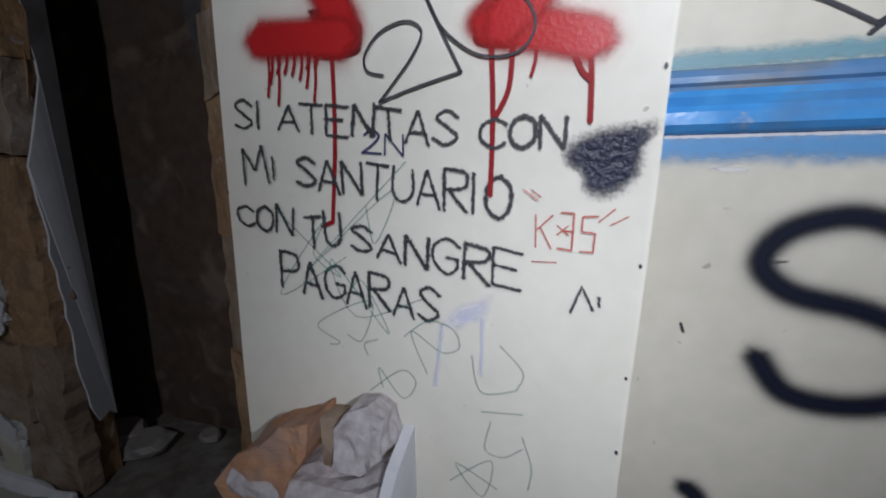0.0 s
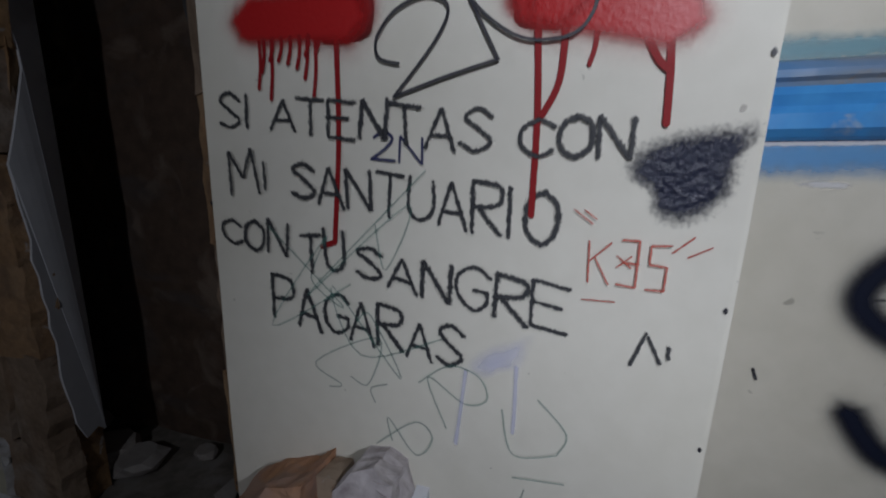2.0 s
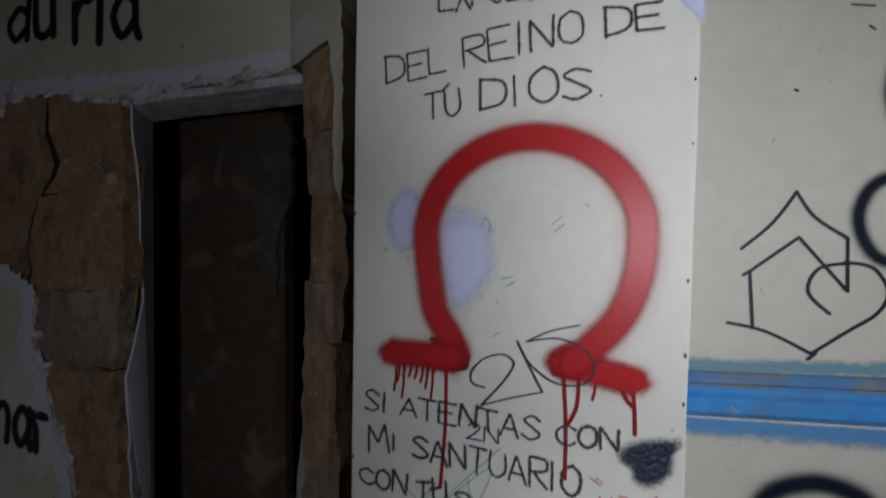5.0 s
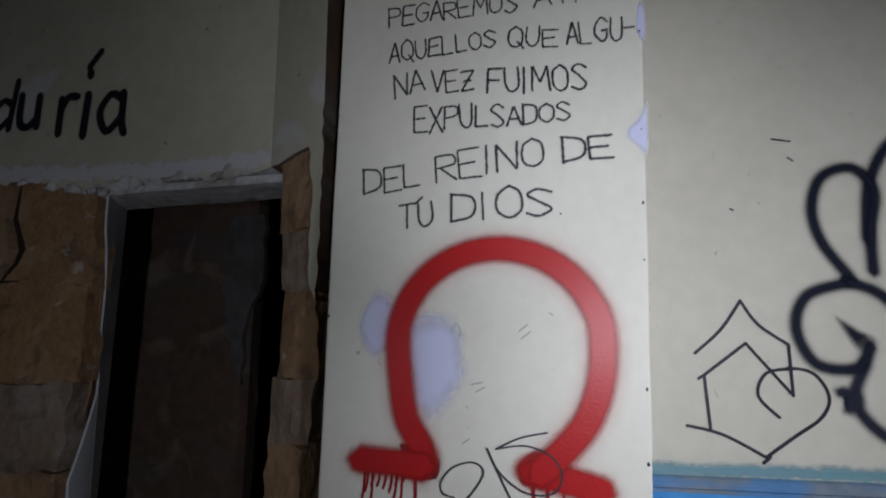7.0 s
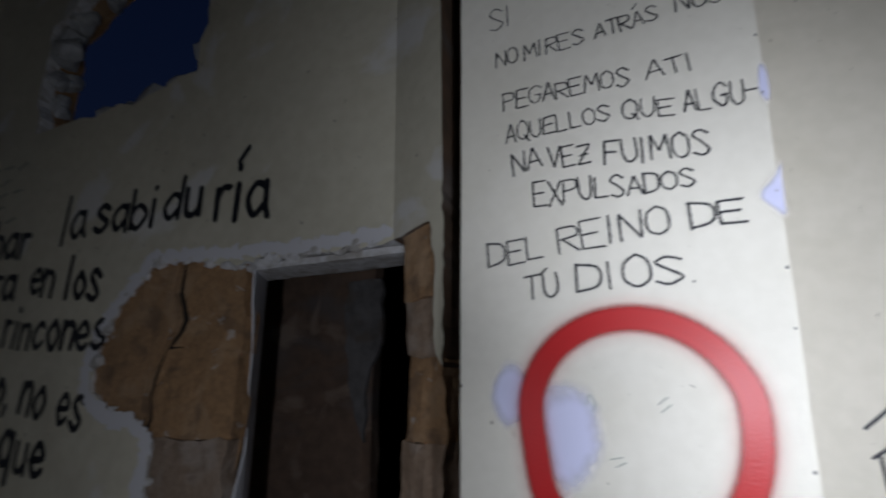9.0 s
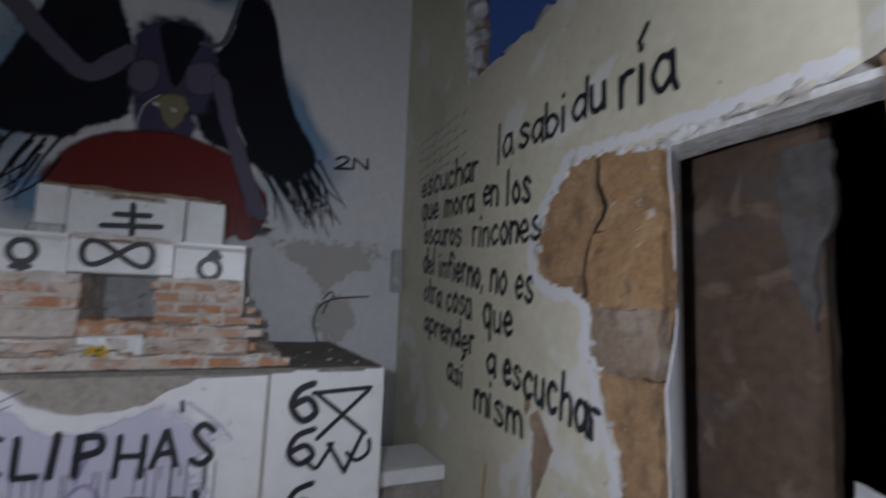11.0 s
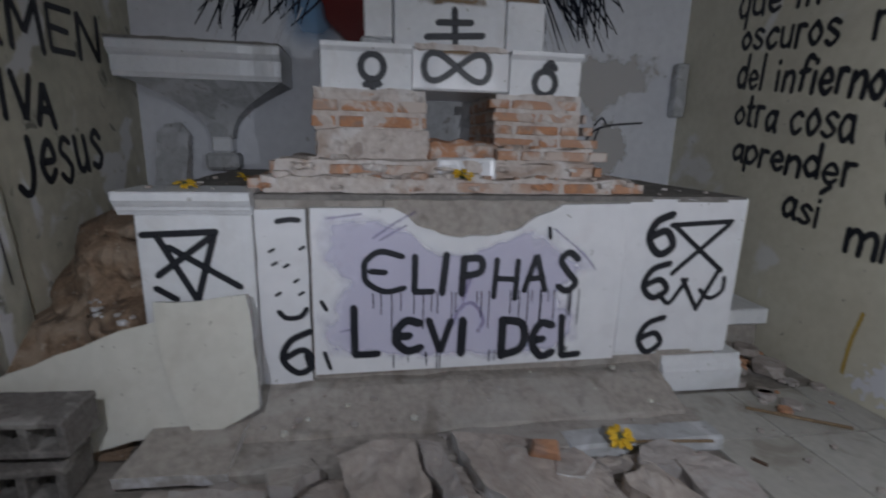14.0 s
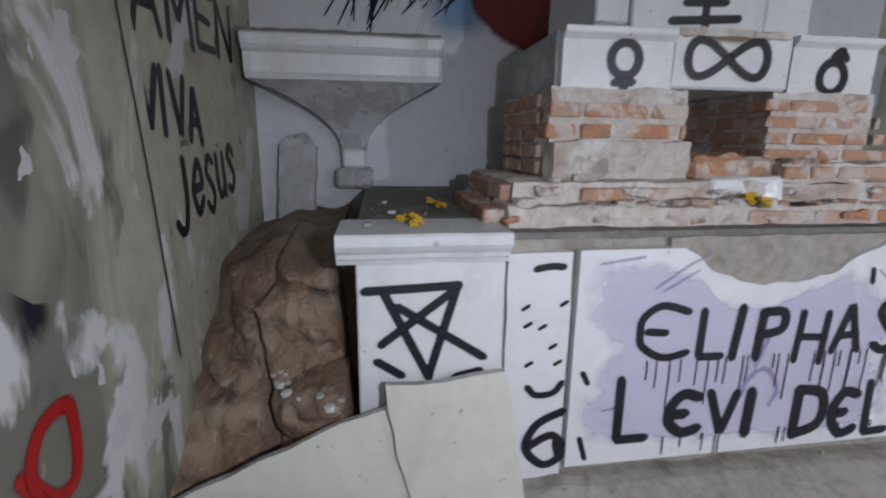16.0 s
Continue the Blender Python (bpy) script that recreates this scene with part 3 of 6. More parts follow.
CRACK = [(-1.700, 1.44), (-1.670, 1.517), (-1.693, 1.597), (-1.675, 1.678), (-1.632, 1.784), (-1.565, 1.860), (-1.544, 1.912), (-1.598, 2.030), (-1.589, 2.16)]
crack = [(u - 0.03, v) for u, v in CRACK] + [(u + 0.03, v) for u, v in CRACK[::-1]]
part("adobe_core", plate(core_out, [hole_top, crack], door_place, 0.127, core_back), M_ADOBE, WALL_DOOR, "brown adobe core of the wall")
skin_left = [(-1.5, -0.05), (-1.50, 0.22), (-1.66, 0.34), (-1.66, 0.52), (-1.46, 0.62), (-1.44, 0.77), (-1.53, 0.98), (-1.57, 1.18), (-1.63, 1.25), (-1.61, 1.42), (-1.72, 1.50), (-1.86, 1.52), (-2.03, 1.62), (-2.05, 1.76), (-1.98, 1.93), (-1.86, 2.06), (-1.75, 2.18)]
skin_top = [(-1.60, 2.17), (-1.42, 2.15), (-1.36, 2.12), (-0.9, 2.125), (-0.6, 2.12), (-0.55, 2.135)]


def jamb_front(u):
    """The strip of wall right of the doorway swells out towards the pilaster."""
    return 1.46 - 0.53 * max(0.0, u + 0.55)


cut = ragged(skin_left + skin_top, 0.035, 0.011, 11, closed=False)
skin_out = [(-4.3, -0.05)] + cut + [(-0.55, 5.14), (-4.3, 5.14)]
small_hole = ragged([(-2.08, 0.86), (-2.0, 0.91), (-1.95, 0.84), (-1.87, 0.74), (-1.93, 0.62), (-2.0, 0.50), (-2.03, 0.36), (-2.09, 0.40), (-2.08, 0.60), (-2.05, 0.72)], 0.04, 0.008, 12)
low_hole = ragged([(-2.12, 0.10), (-1.95, 0.26), (-1.80, 0.22), (-1.62, 0.16), (-1.60, 0.09), (-1.85, 0.06)], 0.05, 0.012, 13)
skin_place = lambda u, v, d: Vector((u, 1.46 + d, v))
SKIN = part("plaster", plate(skin_out, [small_hole, low_hole, hole_top], skin_place, 0.075, None, 1), [M_DOORWALL, M_BROKEN], WALL_DOOR, "cream painted plaster with ragged broken edges")
jamb_out = ragged([(-0.55, 2.135), (-0.47, 2.14), (-0.37, 2.15), (-0.345, 2.0), (-0.355, 1.85), (-0.345, 1.73), (-0.318, 1.69), (-0.312, 1.9), (-0.308, 2.3)], 0.03, 0.006, 14, False) + [(-0.305, 5.14), (-0.55, 5.14)]
# cut edges coloured dark to carry the slot's shade
part("jamb_plaster", plate(jamb_out, [], lambda u, v, d: Vector((u, jamb_front(u) + d, v)), 0.16, None, 1), [M_DOORWALL, M_ADOBE_SHADED], WALL_DOOR, "cream plaster strip swelling out beside the doorway")
F_DOOR = Face((0, 1.46, 0), (1, 0, 0), (0, -1, 0))

# broken white rim left round the cut
rim = bmesh.new()
rr = random.Random(4)
for i, (u, v) in enumerate(cut[2:-2]):
    if rr.random() < (0.85 if -1.75 < u < -0.4 and v > 2.05 else 0.3 if u < -1 else 0.0):
        s = rr.uniform(0.012, 0.04)
        tmp = bmesh.ops.create_icosphere(rim, subdivisions=1, radius=s, matrix=Matrix.Translation((u + rr.uniform(-.01, .01), 1.468, v + rr.uniform(-.012, .012))) @ Matrix.Diagonal((rr.uniform(.8, 1.6), 0.45, rr.uniform(.5, 1), 1)))
for v in rim.verts:
    v.co += 0.014 * noise.noise_vector(v.co * 45)
part("plaster_crumbs", rim, M_BROKEN, WALL_DOOR, "white crumbling plaster edge")["kind"] = "stuff"

# white plaster left on the splayed reveal and the soffit of the doorway
reveal = ragged([(1.63, 0.25), (1.58, 0.24), (1.55, 0.31), (1.535, 0.42), (1.53, 0.55), (1.515, 0.75), (1.505, 0.98), (1.485, 1.14), (1.525, 1.26), (1.57, 1.40), (1.545, 1.62), (1.53, 1.85), (1.485, 2.02), (1.48, 2.105)], 0.05, 0.008, 8, False) + [(1.66, 2.12), (1.66, 0.22)]


def reveal_place(u, v, d):
    """The splay of the doorway: worn back below, sharp above."""
    k = max(0.0, min(1.0, (v - 1.12) / 0.30))
    fore = -1.218 + 0.036 * k
    return Vector((fore + (u - 1.475) / 0.185 * (-1.285 - fore) - d, u, v))


part("reveal_plaster", plate(reveal, [], reveal_place, 0.01), M_WHITEWALL, WALL_DOOR, "white plaster on the door reveal")
part("soffit_plaster", rough(box(-1.28, -0.5, 1.478, 1.66, 2.088, 2.114), 0.06, 0.006, 14, 2), M_BROKEN, WALL_DOOR, "grey white plaster under the door head")

# near-black strip that puts the deep crack's shade between the blocks
part("crack_shade", plate([(u - 0.05, v) for u, v in CRACK] + [(u + 0.05, v) for u, v in CRACK[::-1]], [], lambda u, v, d: Vector((u, 1.502 + d, v)), 0.03), M_CRACKSHADE, WALL_DOOR, "near-black strip standing for the shade in a deep crack")

# adobe blocks standing bare where the plaster fell, each a piece
for k, pts in enumerate((
        [(-2.14, 1.44)] + [(u - 0.023, v) for u, v in CRACK] + [(-1.60, 2.2), (-2.12, 2.22)], [(u + 0.023, v) for u, v in CRACK[3::-1]] + [(-1.2, 1.45), (-1.195, 1.755), (-1.50, 1.775), (-1.615, 1.77)],
        [(-1.60, 1.80), (-1.50, 1.79), (-1.195, 1.77), (-1.19, 2.16), (-1.575, 2.2)] + [(u + 0.023, v) for u, v in CRACK[7:4:-1]], [(-1.82, 1.16), (-1.215, 1.17), (-1.20, 1.435), (-1.80, 1.43)], [(-1.74, 0.86), (-1.235, 0.85), (-1.225, 1.155), (-1.76, 1.15)],
        [(-1.64, 0.55), (-1.25, 0.56), (-1.245, 0.84), (-1.62, 0.85)], [(-1.78, 0.25), (-1.42, 0.26), (-1.41, 0.54), (-1.77, 0.54)], [(-1.405, 0.26), (-1.26, 0.25), (-1.25, 0.55), (-1.40, 0.54)], [(-1.66, 0.0), (-1.25, 0.0), (-1.26, 0.24), (-1.65, 0.24)],
        [(-2.15, 0.60), (-1.84, 0.60), (-1.82, 0.94), (-2.14, 0.95)], [(-2.14, 0.31), (-1.88, 0.30), (-1.88, 0.59), (-2.14, 0.58)], [(-2.18, 0.02), (-1.67, 0.02), (-1.57, 0.29), (-2.16, 0.30)],
        [(-0.503, 1.90), (-0.345, 1.90), (-0.338, 2.15), (-0.42, 2.15), (-0.503, 2.12)], [(-0.478, 1.73), (-0.36, 1.72), (-0.345, 1.89), (-0.49, 1.89)], [(-0.49, 1.47), (-0.322, 1.47), (-0.315, 1.70), (-0.36, 1.71), (-0.466, 1.72)], [(-0.512, 1.29), (-0.335, 1.31), (-0.322, 1.46), (-0.50, 1.46)],
        [(-0.53, 0.96), (-0.36, 0.96), (-0.37, 1.27), (-0.515, 1.28)], [(-0.53, 0.64), (-0.35, 0.64), (-0.36, 0.95), (-0.525, 0.95)], [(-0.53, 0.31), (-0.35, 0.31), (-0.35, 0.63), (-0.53, 0.63)], [(-0.53, 0.0), (-0.35, 0.0), (-0.35, 0.30), (-0.53, 0.30)])):
    narrow = pts[0][0] > -1
    top = max(v for _, v in pts)
    pts = [(min(u, -1.228 if v > 1.38 else -1.255) if -1.32 < u < -1 else u, v + 0.016 * (v > top - 0.05)) for u, v in pts]
    bm = plate(ragged(pts, 0.045, 0.006 if k < 3 else 0.011, 60 + k), [], (lambda u, v, d: Vector((u, jamb_front(u) + 0.014 + 0.005 * (k % 3) + d, v))) if narrow else (lambda u, v, d: Vector((u, 1.472 + 0.006 * (k % 3) + d, v))), 0.19 if narrow else 0.075)
    part("adobe_block", rough(bm, 0.045, 0.020 if k > 2 else 0.012, 4.5, k, 0.006), M_ADOBE if k in (0, 1, 2, 4, 5, 12, 14, 16, 18) else M_ADOBE_GREY, WALL_DOOR)
# the slot between the door wall and the pilaster, its shade put into dark adobe
tagged(link("wall_slot", box(-0.40, -0.05, 1.67, 1.78, -0.2, 5.15), M_ADOBE_SHADED), "bare adobe in the slot beside the pilaster, coloured dark for its shade", "wall", kind="structure")
# grey broken masonry round the high hole
rim = bmesh.new()
for u, v in hole_top[::2]:
    for _ in range(2):
        bmesh.ops.create_icosphere(rim, subdivisions=2, radius=rr.uniform(0.05, 0.12), matrix=Matrix.Translation((u + rr.uniform(-.03, .03), rr.uniform(1.53, 1.64), v + rr.uniform(-.03, .03))) @ Matrix.Diagonal((rr.uniform(.5, 1.1), 0.7, rr.uniform(.6, 1.4), 1)))
for v in rim.verts:
    v.co += 0.045 * noise.noise_vector(v.co * 11)
part("hole_rim", rim, M_SHELFGREY, WALL_DOOR, "grey broken masonry edge")["kind"] = "stuff"

# room beyond the doorway, its dimness put into the adobe colour
tagged(link("floor_back_room", box(-3.2, 0.6, 1.66, 5.4, -0.25, -0.02), M_DIRTFLOOR), "dark rubble-strewn floor of the back room", "floor", kind="structure")
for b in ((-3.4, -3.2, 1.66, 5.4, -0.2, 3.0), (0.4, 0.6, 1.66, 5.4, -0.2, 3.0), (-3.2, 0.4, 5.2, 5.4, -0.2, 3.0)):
    tagged(link("wall_back_room", rough(box(*b), 0.35, 0.03, 2.5, 5), M_ADOBE_SHADED), "bare adobe wall of the back room, coloured dark for its shade", "wall", kind="structure")
# the dim light on this wall is put into its dark colour
NEAR_BACK = tagged(link("wall_back_room", rough(box(-3.2, -0.935, 2.0, 2.07, -0.2, 2.86), 0.16, 0.022, 3.5, 2, 0.006), M_BACKWALL), "brown bare wall close behind the doorway, coloured dark for the dim room", "wall", kind="structure")
# pale remnant, its shade put into the dark grey
part("plaster_remnant", plate(ragged([(-1.07, 2.12), (-0.89, 2.12), (-0.88, 1.83), (-0.95, 1.65), (-0.96, 1.39), (-1.01, 1.50), (-1.05, 1.70), (-1.08, 1.91)], 0.05, 0.012, 17), [], lambda u, v, d: Vector((u, 1.975 + d, v)), 0.03), M_DIMGREY, NEAR_BACK, "grey white plaster remnant along the wall's end, coloured dark for the dim room")
tagged(link("ceiling_back_room", box(-3.4, 0.6, 1.665, 5.4, 2.85, 3.0), M_ADOBE_SHADED), "ceiling of the back room, coloured dark for its shade", "ceiling", kind="structure")

# right-hand wall with the blue rail
WALL_RIGHT = tagged(link("wall_right", box(0.3, 3.0, 1.374, 1.66, -0.2, 5.15), M_CREAM), "cream gloss wall with a blue rail and spray drawings", "wall", kind="structure")
F_RIGHT = Face((0, 1.374, 0), (1, 0, 0), (0, -1, 0))
prof = [(0, 1.272), (0.010, 1.268), (0.018, 1.258), (0.018, 1.249), (0.011, 1.244), (0.016, 1.238), (0.021, 1.228), (0.017, 1.214), (0.023, 1.205), (0.024, 1.186), (0.015, 1.176), (0.009, 1.172), (0, 1.170)]


def moulding(name, profile, x0, x1, y, mat, parent, label, steps=60, slots=None):
    bm = bmesh.new()
    rows = []
    for i in range(steps + 1):
        x = x0 + (x1 - x0) * i / steps
        rows.append([bm.verts.new((x, y - d + (noise.noise(Vector((x * 20, z * 60, 0))) * 0.0012 if d else 0), z)) for d, z in profile])
    for i, (r0, r1) in enumerate(zip(rows, rows[1:])):
        for k in range(len(profile) - 1):
            f = bm.faces.new((r0[k], r0[k + 1], r1[k + 1], r1[k]))
            f.material_index = slots[k] if slots else 0
    return part(name, bm, mat, parent, label)


moulding("blue_rail", prof, 0.44, 3.0, 1.374, [M_BLUE, M_GREYBLUE], WALL_RIGHT, "glossy blue moulded rail with grey chipped upper edge", slots=[1, 1, 1, 1, 1, 0, 0, 0, 0, 0, 0, 0])

# the lettered pilaster
PILASTER = thing("pilaster", "cream painted pilaster covered with handwriting and a red sign", "pilaster", kind="structure")
pb = bmesh.new()
lo = [(-0.25, 1.172), (0.402, 1.172), (0.402, 1.66), (-0.25, 1.66)]
hi = [(-0.115, 1.172), (0.709, 1.172), (0.709, 1.66), (-0.115, 1.66)]
vlo = [pb.verts.new((x, y, -0.05)) for x, y in lo]
vhi = [pb.verts.new((x, y, 5.15)) for x, y in hi]
pb.faces.new(vlo), pb.faces.new(vhi)
for i in range(4):
    pb.faces.new((vlo[i], vlo[(i + 1) % 4], vhi[(i + 1) % 4], vhi[i]))
bmesh.ops.bevel(pb, geom=[e for e in pb.edges if abs(e.verts[0].co.z - e.verts[1].co.z) > 1], offset=0.006, segments=2, affect='EDGES')
for _ in range(5):
    bmesh.ops.subdivide_edges(pb, edges=[e for e in pb.edges if e.calc_length() > 0.18 and abs(e.verts[0].co.z - e.verts[1].co.z) > 0.1], cuts=1)
for v in pb.verts:
    if v.co.y < 1.2:
        v.co.x += 0.0035 * noise.noise(Vector((v.co.x * 9, 3, v.co.z * 14)))
SHAFT = part("shaft", pb, M_PANEL, PILASTER, "cream gloss painted plaster shaft")
F_PIL = Face((0, 1.172, 0), (1, 0, 0), (0, -1, 0))

# ---- writing and signs on the pilaster ----
UPPER_WORDS = [
    ("SI", (-0.089, 2.627), (-0.018, 2.635), 0.073, 0.065), ("NO", (-0.077, 2.502), (-0.009, 2.505), 0.051, 0.047), ("MIRES", (0.003, 2.504), (0.168, 2.509), 0.047, 0.046), ("ATRAS", (0.192, 2.512), (0.349, 2.524), 0.042, 0.045),
    ("NOS", (0.387, 2.529), (0.497, 2.526), 0.052, 0.047), ("PEGAREMOS", (-0.063, 2.364), (0.264, 2.359), 0.052, 0.049), ("A", (0.298, 2.360), (0.346, 2.361), 0.052, 0.049), ("TI", (0.343, 2.358), (0.416, 2.362), 0.045, 0.045),
    ("AQUELLOS", (-0.061, 2.264), (0.210, 2.274), 0.056, 0.041), ("QUE", (0.235, 2.265), (0.352, 2.254), 0.054, 0.043), ("ALGU-", (0.368, 2.254), (0.527, 2.247), 0.059, 0.057)]
MIDDLE_WORDS = [
    ("NA", (-0.046, 2.168), (0.035, 2.180), 0.061, 0.051), ("VEZ", (0.046, 2.167), (0.153, 2.167), 0.057, 0.046), ("FUIMOS", (0.181, 2.152), (0.414, 2.139), 0.061, 0.062), ("EXPULSADOS", (0.004, 2.072), (0.373, 2.067), 0.064, 0.043),
    ("DEL", (-0.121, 1.927), (0.028, 1.943), 0.061, 0.063), ("REINO", (0.056, 1.944), (0.310, 1.968), 0.066, 0.061), ("DE", (0.344, 1.971), (0.458, 1.973), 0.061, 0.052),
    ("TU'", (-0.032, 1.834), (0.054, 1.845), 0.058, 0.049), ("DIOS", (0.089, 1.846), (0.325, 1.854), 0.068, 0.063), (".", (0.330, 1.854), (0.346, 1.855), 0.039, 0.039)]
LOWER_WORDS = [
    ("SI", (-0.184, 1.201), (-0.123, 1.196), 0.045, 0.040), ("ATENTAS", (-0.102, 1.195), (0.206, 1.159), 0.039, 0.051), ("CON", (0.231, 1.159), (0.357, 1.151), 0.039, 0.050), ("MI", (-0.178, 1.109), (-0.097, 1.114), 0.059, 0.028),
    ("SANTUARIO", (-0.074, 1.104), (0.281, 1.056), 0.047, 0.061), ("CON", (-0.200, 1.041), (-0.085, 1.018), 0.034, 0.050), ("TU", (-0.067, 1.003), (0.007, 1.002), 0.053, 0.057),
    ("SANGRE", (0.016, 1.001), (0.297, 0.948), 0.039, 0.063), ("PAGARAS", (-0.121, 0.928), (0.171, 0.887), 0.061, 0.052)]
for words, width in ((UPPER_WORDS, 0.0085), (MIDDLE_WORDS, 0.0098), (LOWER_WORDS, 0.0105)):
    for i, (txt, foot, tail, h1, h2) in enumerate(words):
        lettering("handwritten_word", F_PIL, txt, foot, tail, h1, width, P_MARKER, SHAFT, "black marker handwriting", seed=i + 1, height2=h2, fill=0.86)
drawn("accent_mark", F_PIL, [[(0.290, 2.572), (0.303, 2.586)]], 0.007, P_MARKER, SHAFT, curve=False)
lettering("handwritten_tag", F_PIL, "K35", (0.312, 1.017), (0.400, 1.012), 0.05, 0.0035, P_REDPEN, SHAFT, "thin red pencil tag")
drawn("pencil_marks", F_PIL, [[(0.298, 1.098), (0.318, 1.083)], [(0.309, 1.098), (0.322, 1.088)], [(0.40, 1.054), (0.42, 1.072)], [(0.415, 1.050), (0.437, 1.062)], [(0.345, 1.035), (0.36, 1.048)], [(0.345, 1.048), (0.36, 1.035)], [(0.31, 0.995), (0.345, 0.995)]], 0.0025, P_REDPEN, SHAFT, curve=False, split=True)
lettering("handwritten_tag", F_PIL, "2N", (0.046, 1.156), (0.122, 1.148), 0.032, 0.005, P_BALL, SHAFT, "blue ballpoint tag")
drawn("pen_drawing", F_PIL, [[(0.091, 1.264), (0.066, 1.272), (0.064, 1.295), (0.09, 1.323), (0.13, 1.334), (0.153, 1.318), (0.135, 1.283), (0.084, 1.227)], [(0.084, 1.227), (0.145, 1.245), (0.21, 1.261)],
                             [(0.21, 1.261), (0.185, 1.312), (0.162, 1.362)], [(0.162, 1.362), (0.185, 1.318), (0.235, 1.281), (0.29, 1.281), (0.311, 1.315), (0.29, 1.352), (0.24, 1.370), (0.18, 1.362)], [(0.18, 1.362), (0.23, 1.385), (0.285, 1.397)]],
      0.0044, P_PEN, SHAFT, "black pen numeral and looped outline", lift=0.003)
# red sign
arc = [(0.017, 1.325), (0.012, 1.372), (-0.018, 1.43), (-0.032, 1.53)]
arc += [(0.184 - 0.221 * math.cos(a), 1.576 + 0.211 * math.sin(a)) for a in [0.15 + 2.84 * k / 9 for k in range(10)]]
arc += [(0.395, 1.51), (0.362, 1.425), (0.305, 1.36), (0.262, 1.322)]
arc = [(x + 0.004, z - 0.005) for x, z in arc]
drawn("red_overspray", F_PIL, [arc], 0.135, P_HALO, SHAFT, "faint red overspray", per=8, lift=-0.0008)
drawn("red_overspray", F_PIL, [[(-0.118, 1.331), (0.022, 1.322)], [(0.252, 1.32), (0.385, 1.289)]], 0.125, P_HALO, SHAFT, split=True, lift=-0.0008)
drawn("red_sign", F_PIL, [arc, [(-0.118, 1.331), (-0.05, 1.327), (0.022, 1.322)], [(0.252, 1.32), (0.32, 1.306), (0.385, 1.289)]], 0.080, P_RED, SHAFT, "sprayed red omega-shaped sign with soft edges", per=8)
blot("red_sign_foot", F_PIL, (0.015, 1.335), [(-0.03, 1.30), (0.06, 1.30), (0.07, 1.36), (0.02, 1.40), (-0.03, 1.37)], P_RED, SHAFT)
blot("red_sign_foot", F_PIL, (0.26, 1.325), [(0.21, 1.30), (0.29, 1.29), (0.31, 1.345), (0.27, 1.37), (0.21, 1.345)], P_RED, SHAFT)
rr = random.Random(21)
drips = [((-0.098 + 0.0135 * k), 1.305, rr.uniform(1.262, 1.288)) for k in range(7)] + [(-0.088, 1.305, 1.232), (-0.106, 1.305, 1.246), (-0.034, 1.302, 1.255), (-0.022, 1.302, 1.234), (0.312, 1.285, 1.250)]
drawn("paint_drip", F_PIL, [[(x, a), (x - 0.001, (a + b) / 2), (x - 0.006, b)] for x, a, b in drips], 0.006, P_DRIP, SHAFT, "thin runs of red paint", split=True)
drawn("paint_drip", F_PIL, [[(0.008, 1.31), (0.004, 1.18), (-0.010, 1.045)], [(-0.010, 1.045), (-0.03, 1.038)], [(0.252, 1.29), (0.254, 1.20), (0.250, 1.09)], [(0.281, 1.29), (0.276, 1.235), (0.257, 1.197)],
                            [(0.381, 1.28), (0.3835, 1.24), (0.3835, 1.188)], [(0.362, 1.27), (0.372, 1.25), (0.382, 1.24)]], 0.0085, P_DRIP, SHAFT, "long runs of red paint", split=True)
blot("navy_blot", F_PIL, (0.405, 1.135), [(0.340, 1.156), (0.340, 1.133), (0.365, 1.116), (0.372, 1.09), (0.402, 1.073), (0.437, 1.09), (0.458, 1.115), (0.464, 1.155), (0.480, 1.182), (0.465, 1.195), (0.40, 1.188), (0.362, 1.175)], P_NAVY, SHAFT, "glossy navy spray blot with a soft rim", 5, 0.7)
drawn("smudged_mark", F_PIL, [[(0.366, 0.922), (0.381, 0.962)], [(0.383, 0.958), (0.397, 0.928)], [(0.405, 0.948), (0.405, 0.935)]], 0.007, P_MARKER, SHAFT, curve=False, split=True)
blot("lilac_patch", F_PIL, (0.045, 1.535), [(-0.03, 1.64), (0.03, 1.665), (0.115, 1.645), (0.135, 1.55), (0.115, 1.46), (0.05, 1.395), (0.0, 1.41), (-0.02, 1.52)], P_LILAC, SHAFT, "lilac overpainted patch")
blot("lilac_patch", F_PIL, (-0.08, 1.62), [(-0.135, 1.64), (-0.09, 1.71), (-0.03, 1.68), (-0.02, 1.58), (-0.09, 1.53), (-0.13, 1.57)], P_LILAC, SHAFT)
blot("lilac_patch", F_PIL, (0.515, 2.02), [(0.48, 2.03), (0.50, 1.99), (0.53, 1.965), (0.535, 2.05), (0.54, 2.11), (0.52, 2.08)], P_LILAC, SHAFT)
blot("lilac_patch", F_PIL, (0.535, 2.29), [(0.522, 2.27), (0.54, 2.23), (0.55, 2.32), (0.535, 2.35)], P_LILAC, SHAFT)
blot("lilac_patch", F_PIL, (0.21, 0.90), [(0.165, 0.885), (0.19, 0.92), (0.24, 0.945), (0.268, 0.95), (0.25, 0.90), (0.22, 0.885), (0.19, 0.87)], P_LILACTHIN, SHAFT)
drawn("lilac_run", F_PIL, [[(0.172, 0.885), (0.165, 0.83), (0.158, 0.78)], [(0.237, 0.90), (0.236, 0.85), (0.234, 0.81)]], 0.010, P_LILACTHIN, SHAFT, split=True)


def scribble(cx, cz, r, n, seed):
    q = random.Random(seed)
    return [(cx + r * q.uniform(-1, 1), cz + r * q.uniform(-1, 1)) for _ in range(n)]


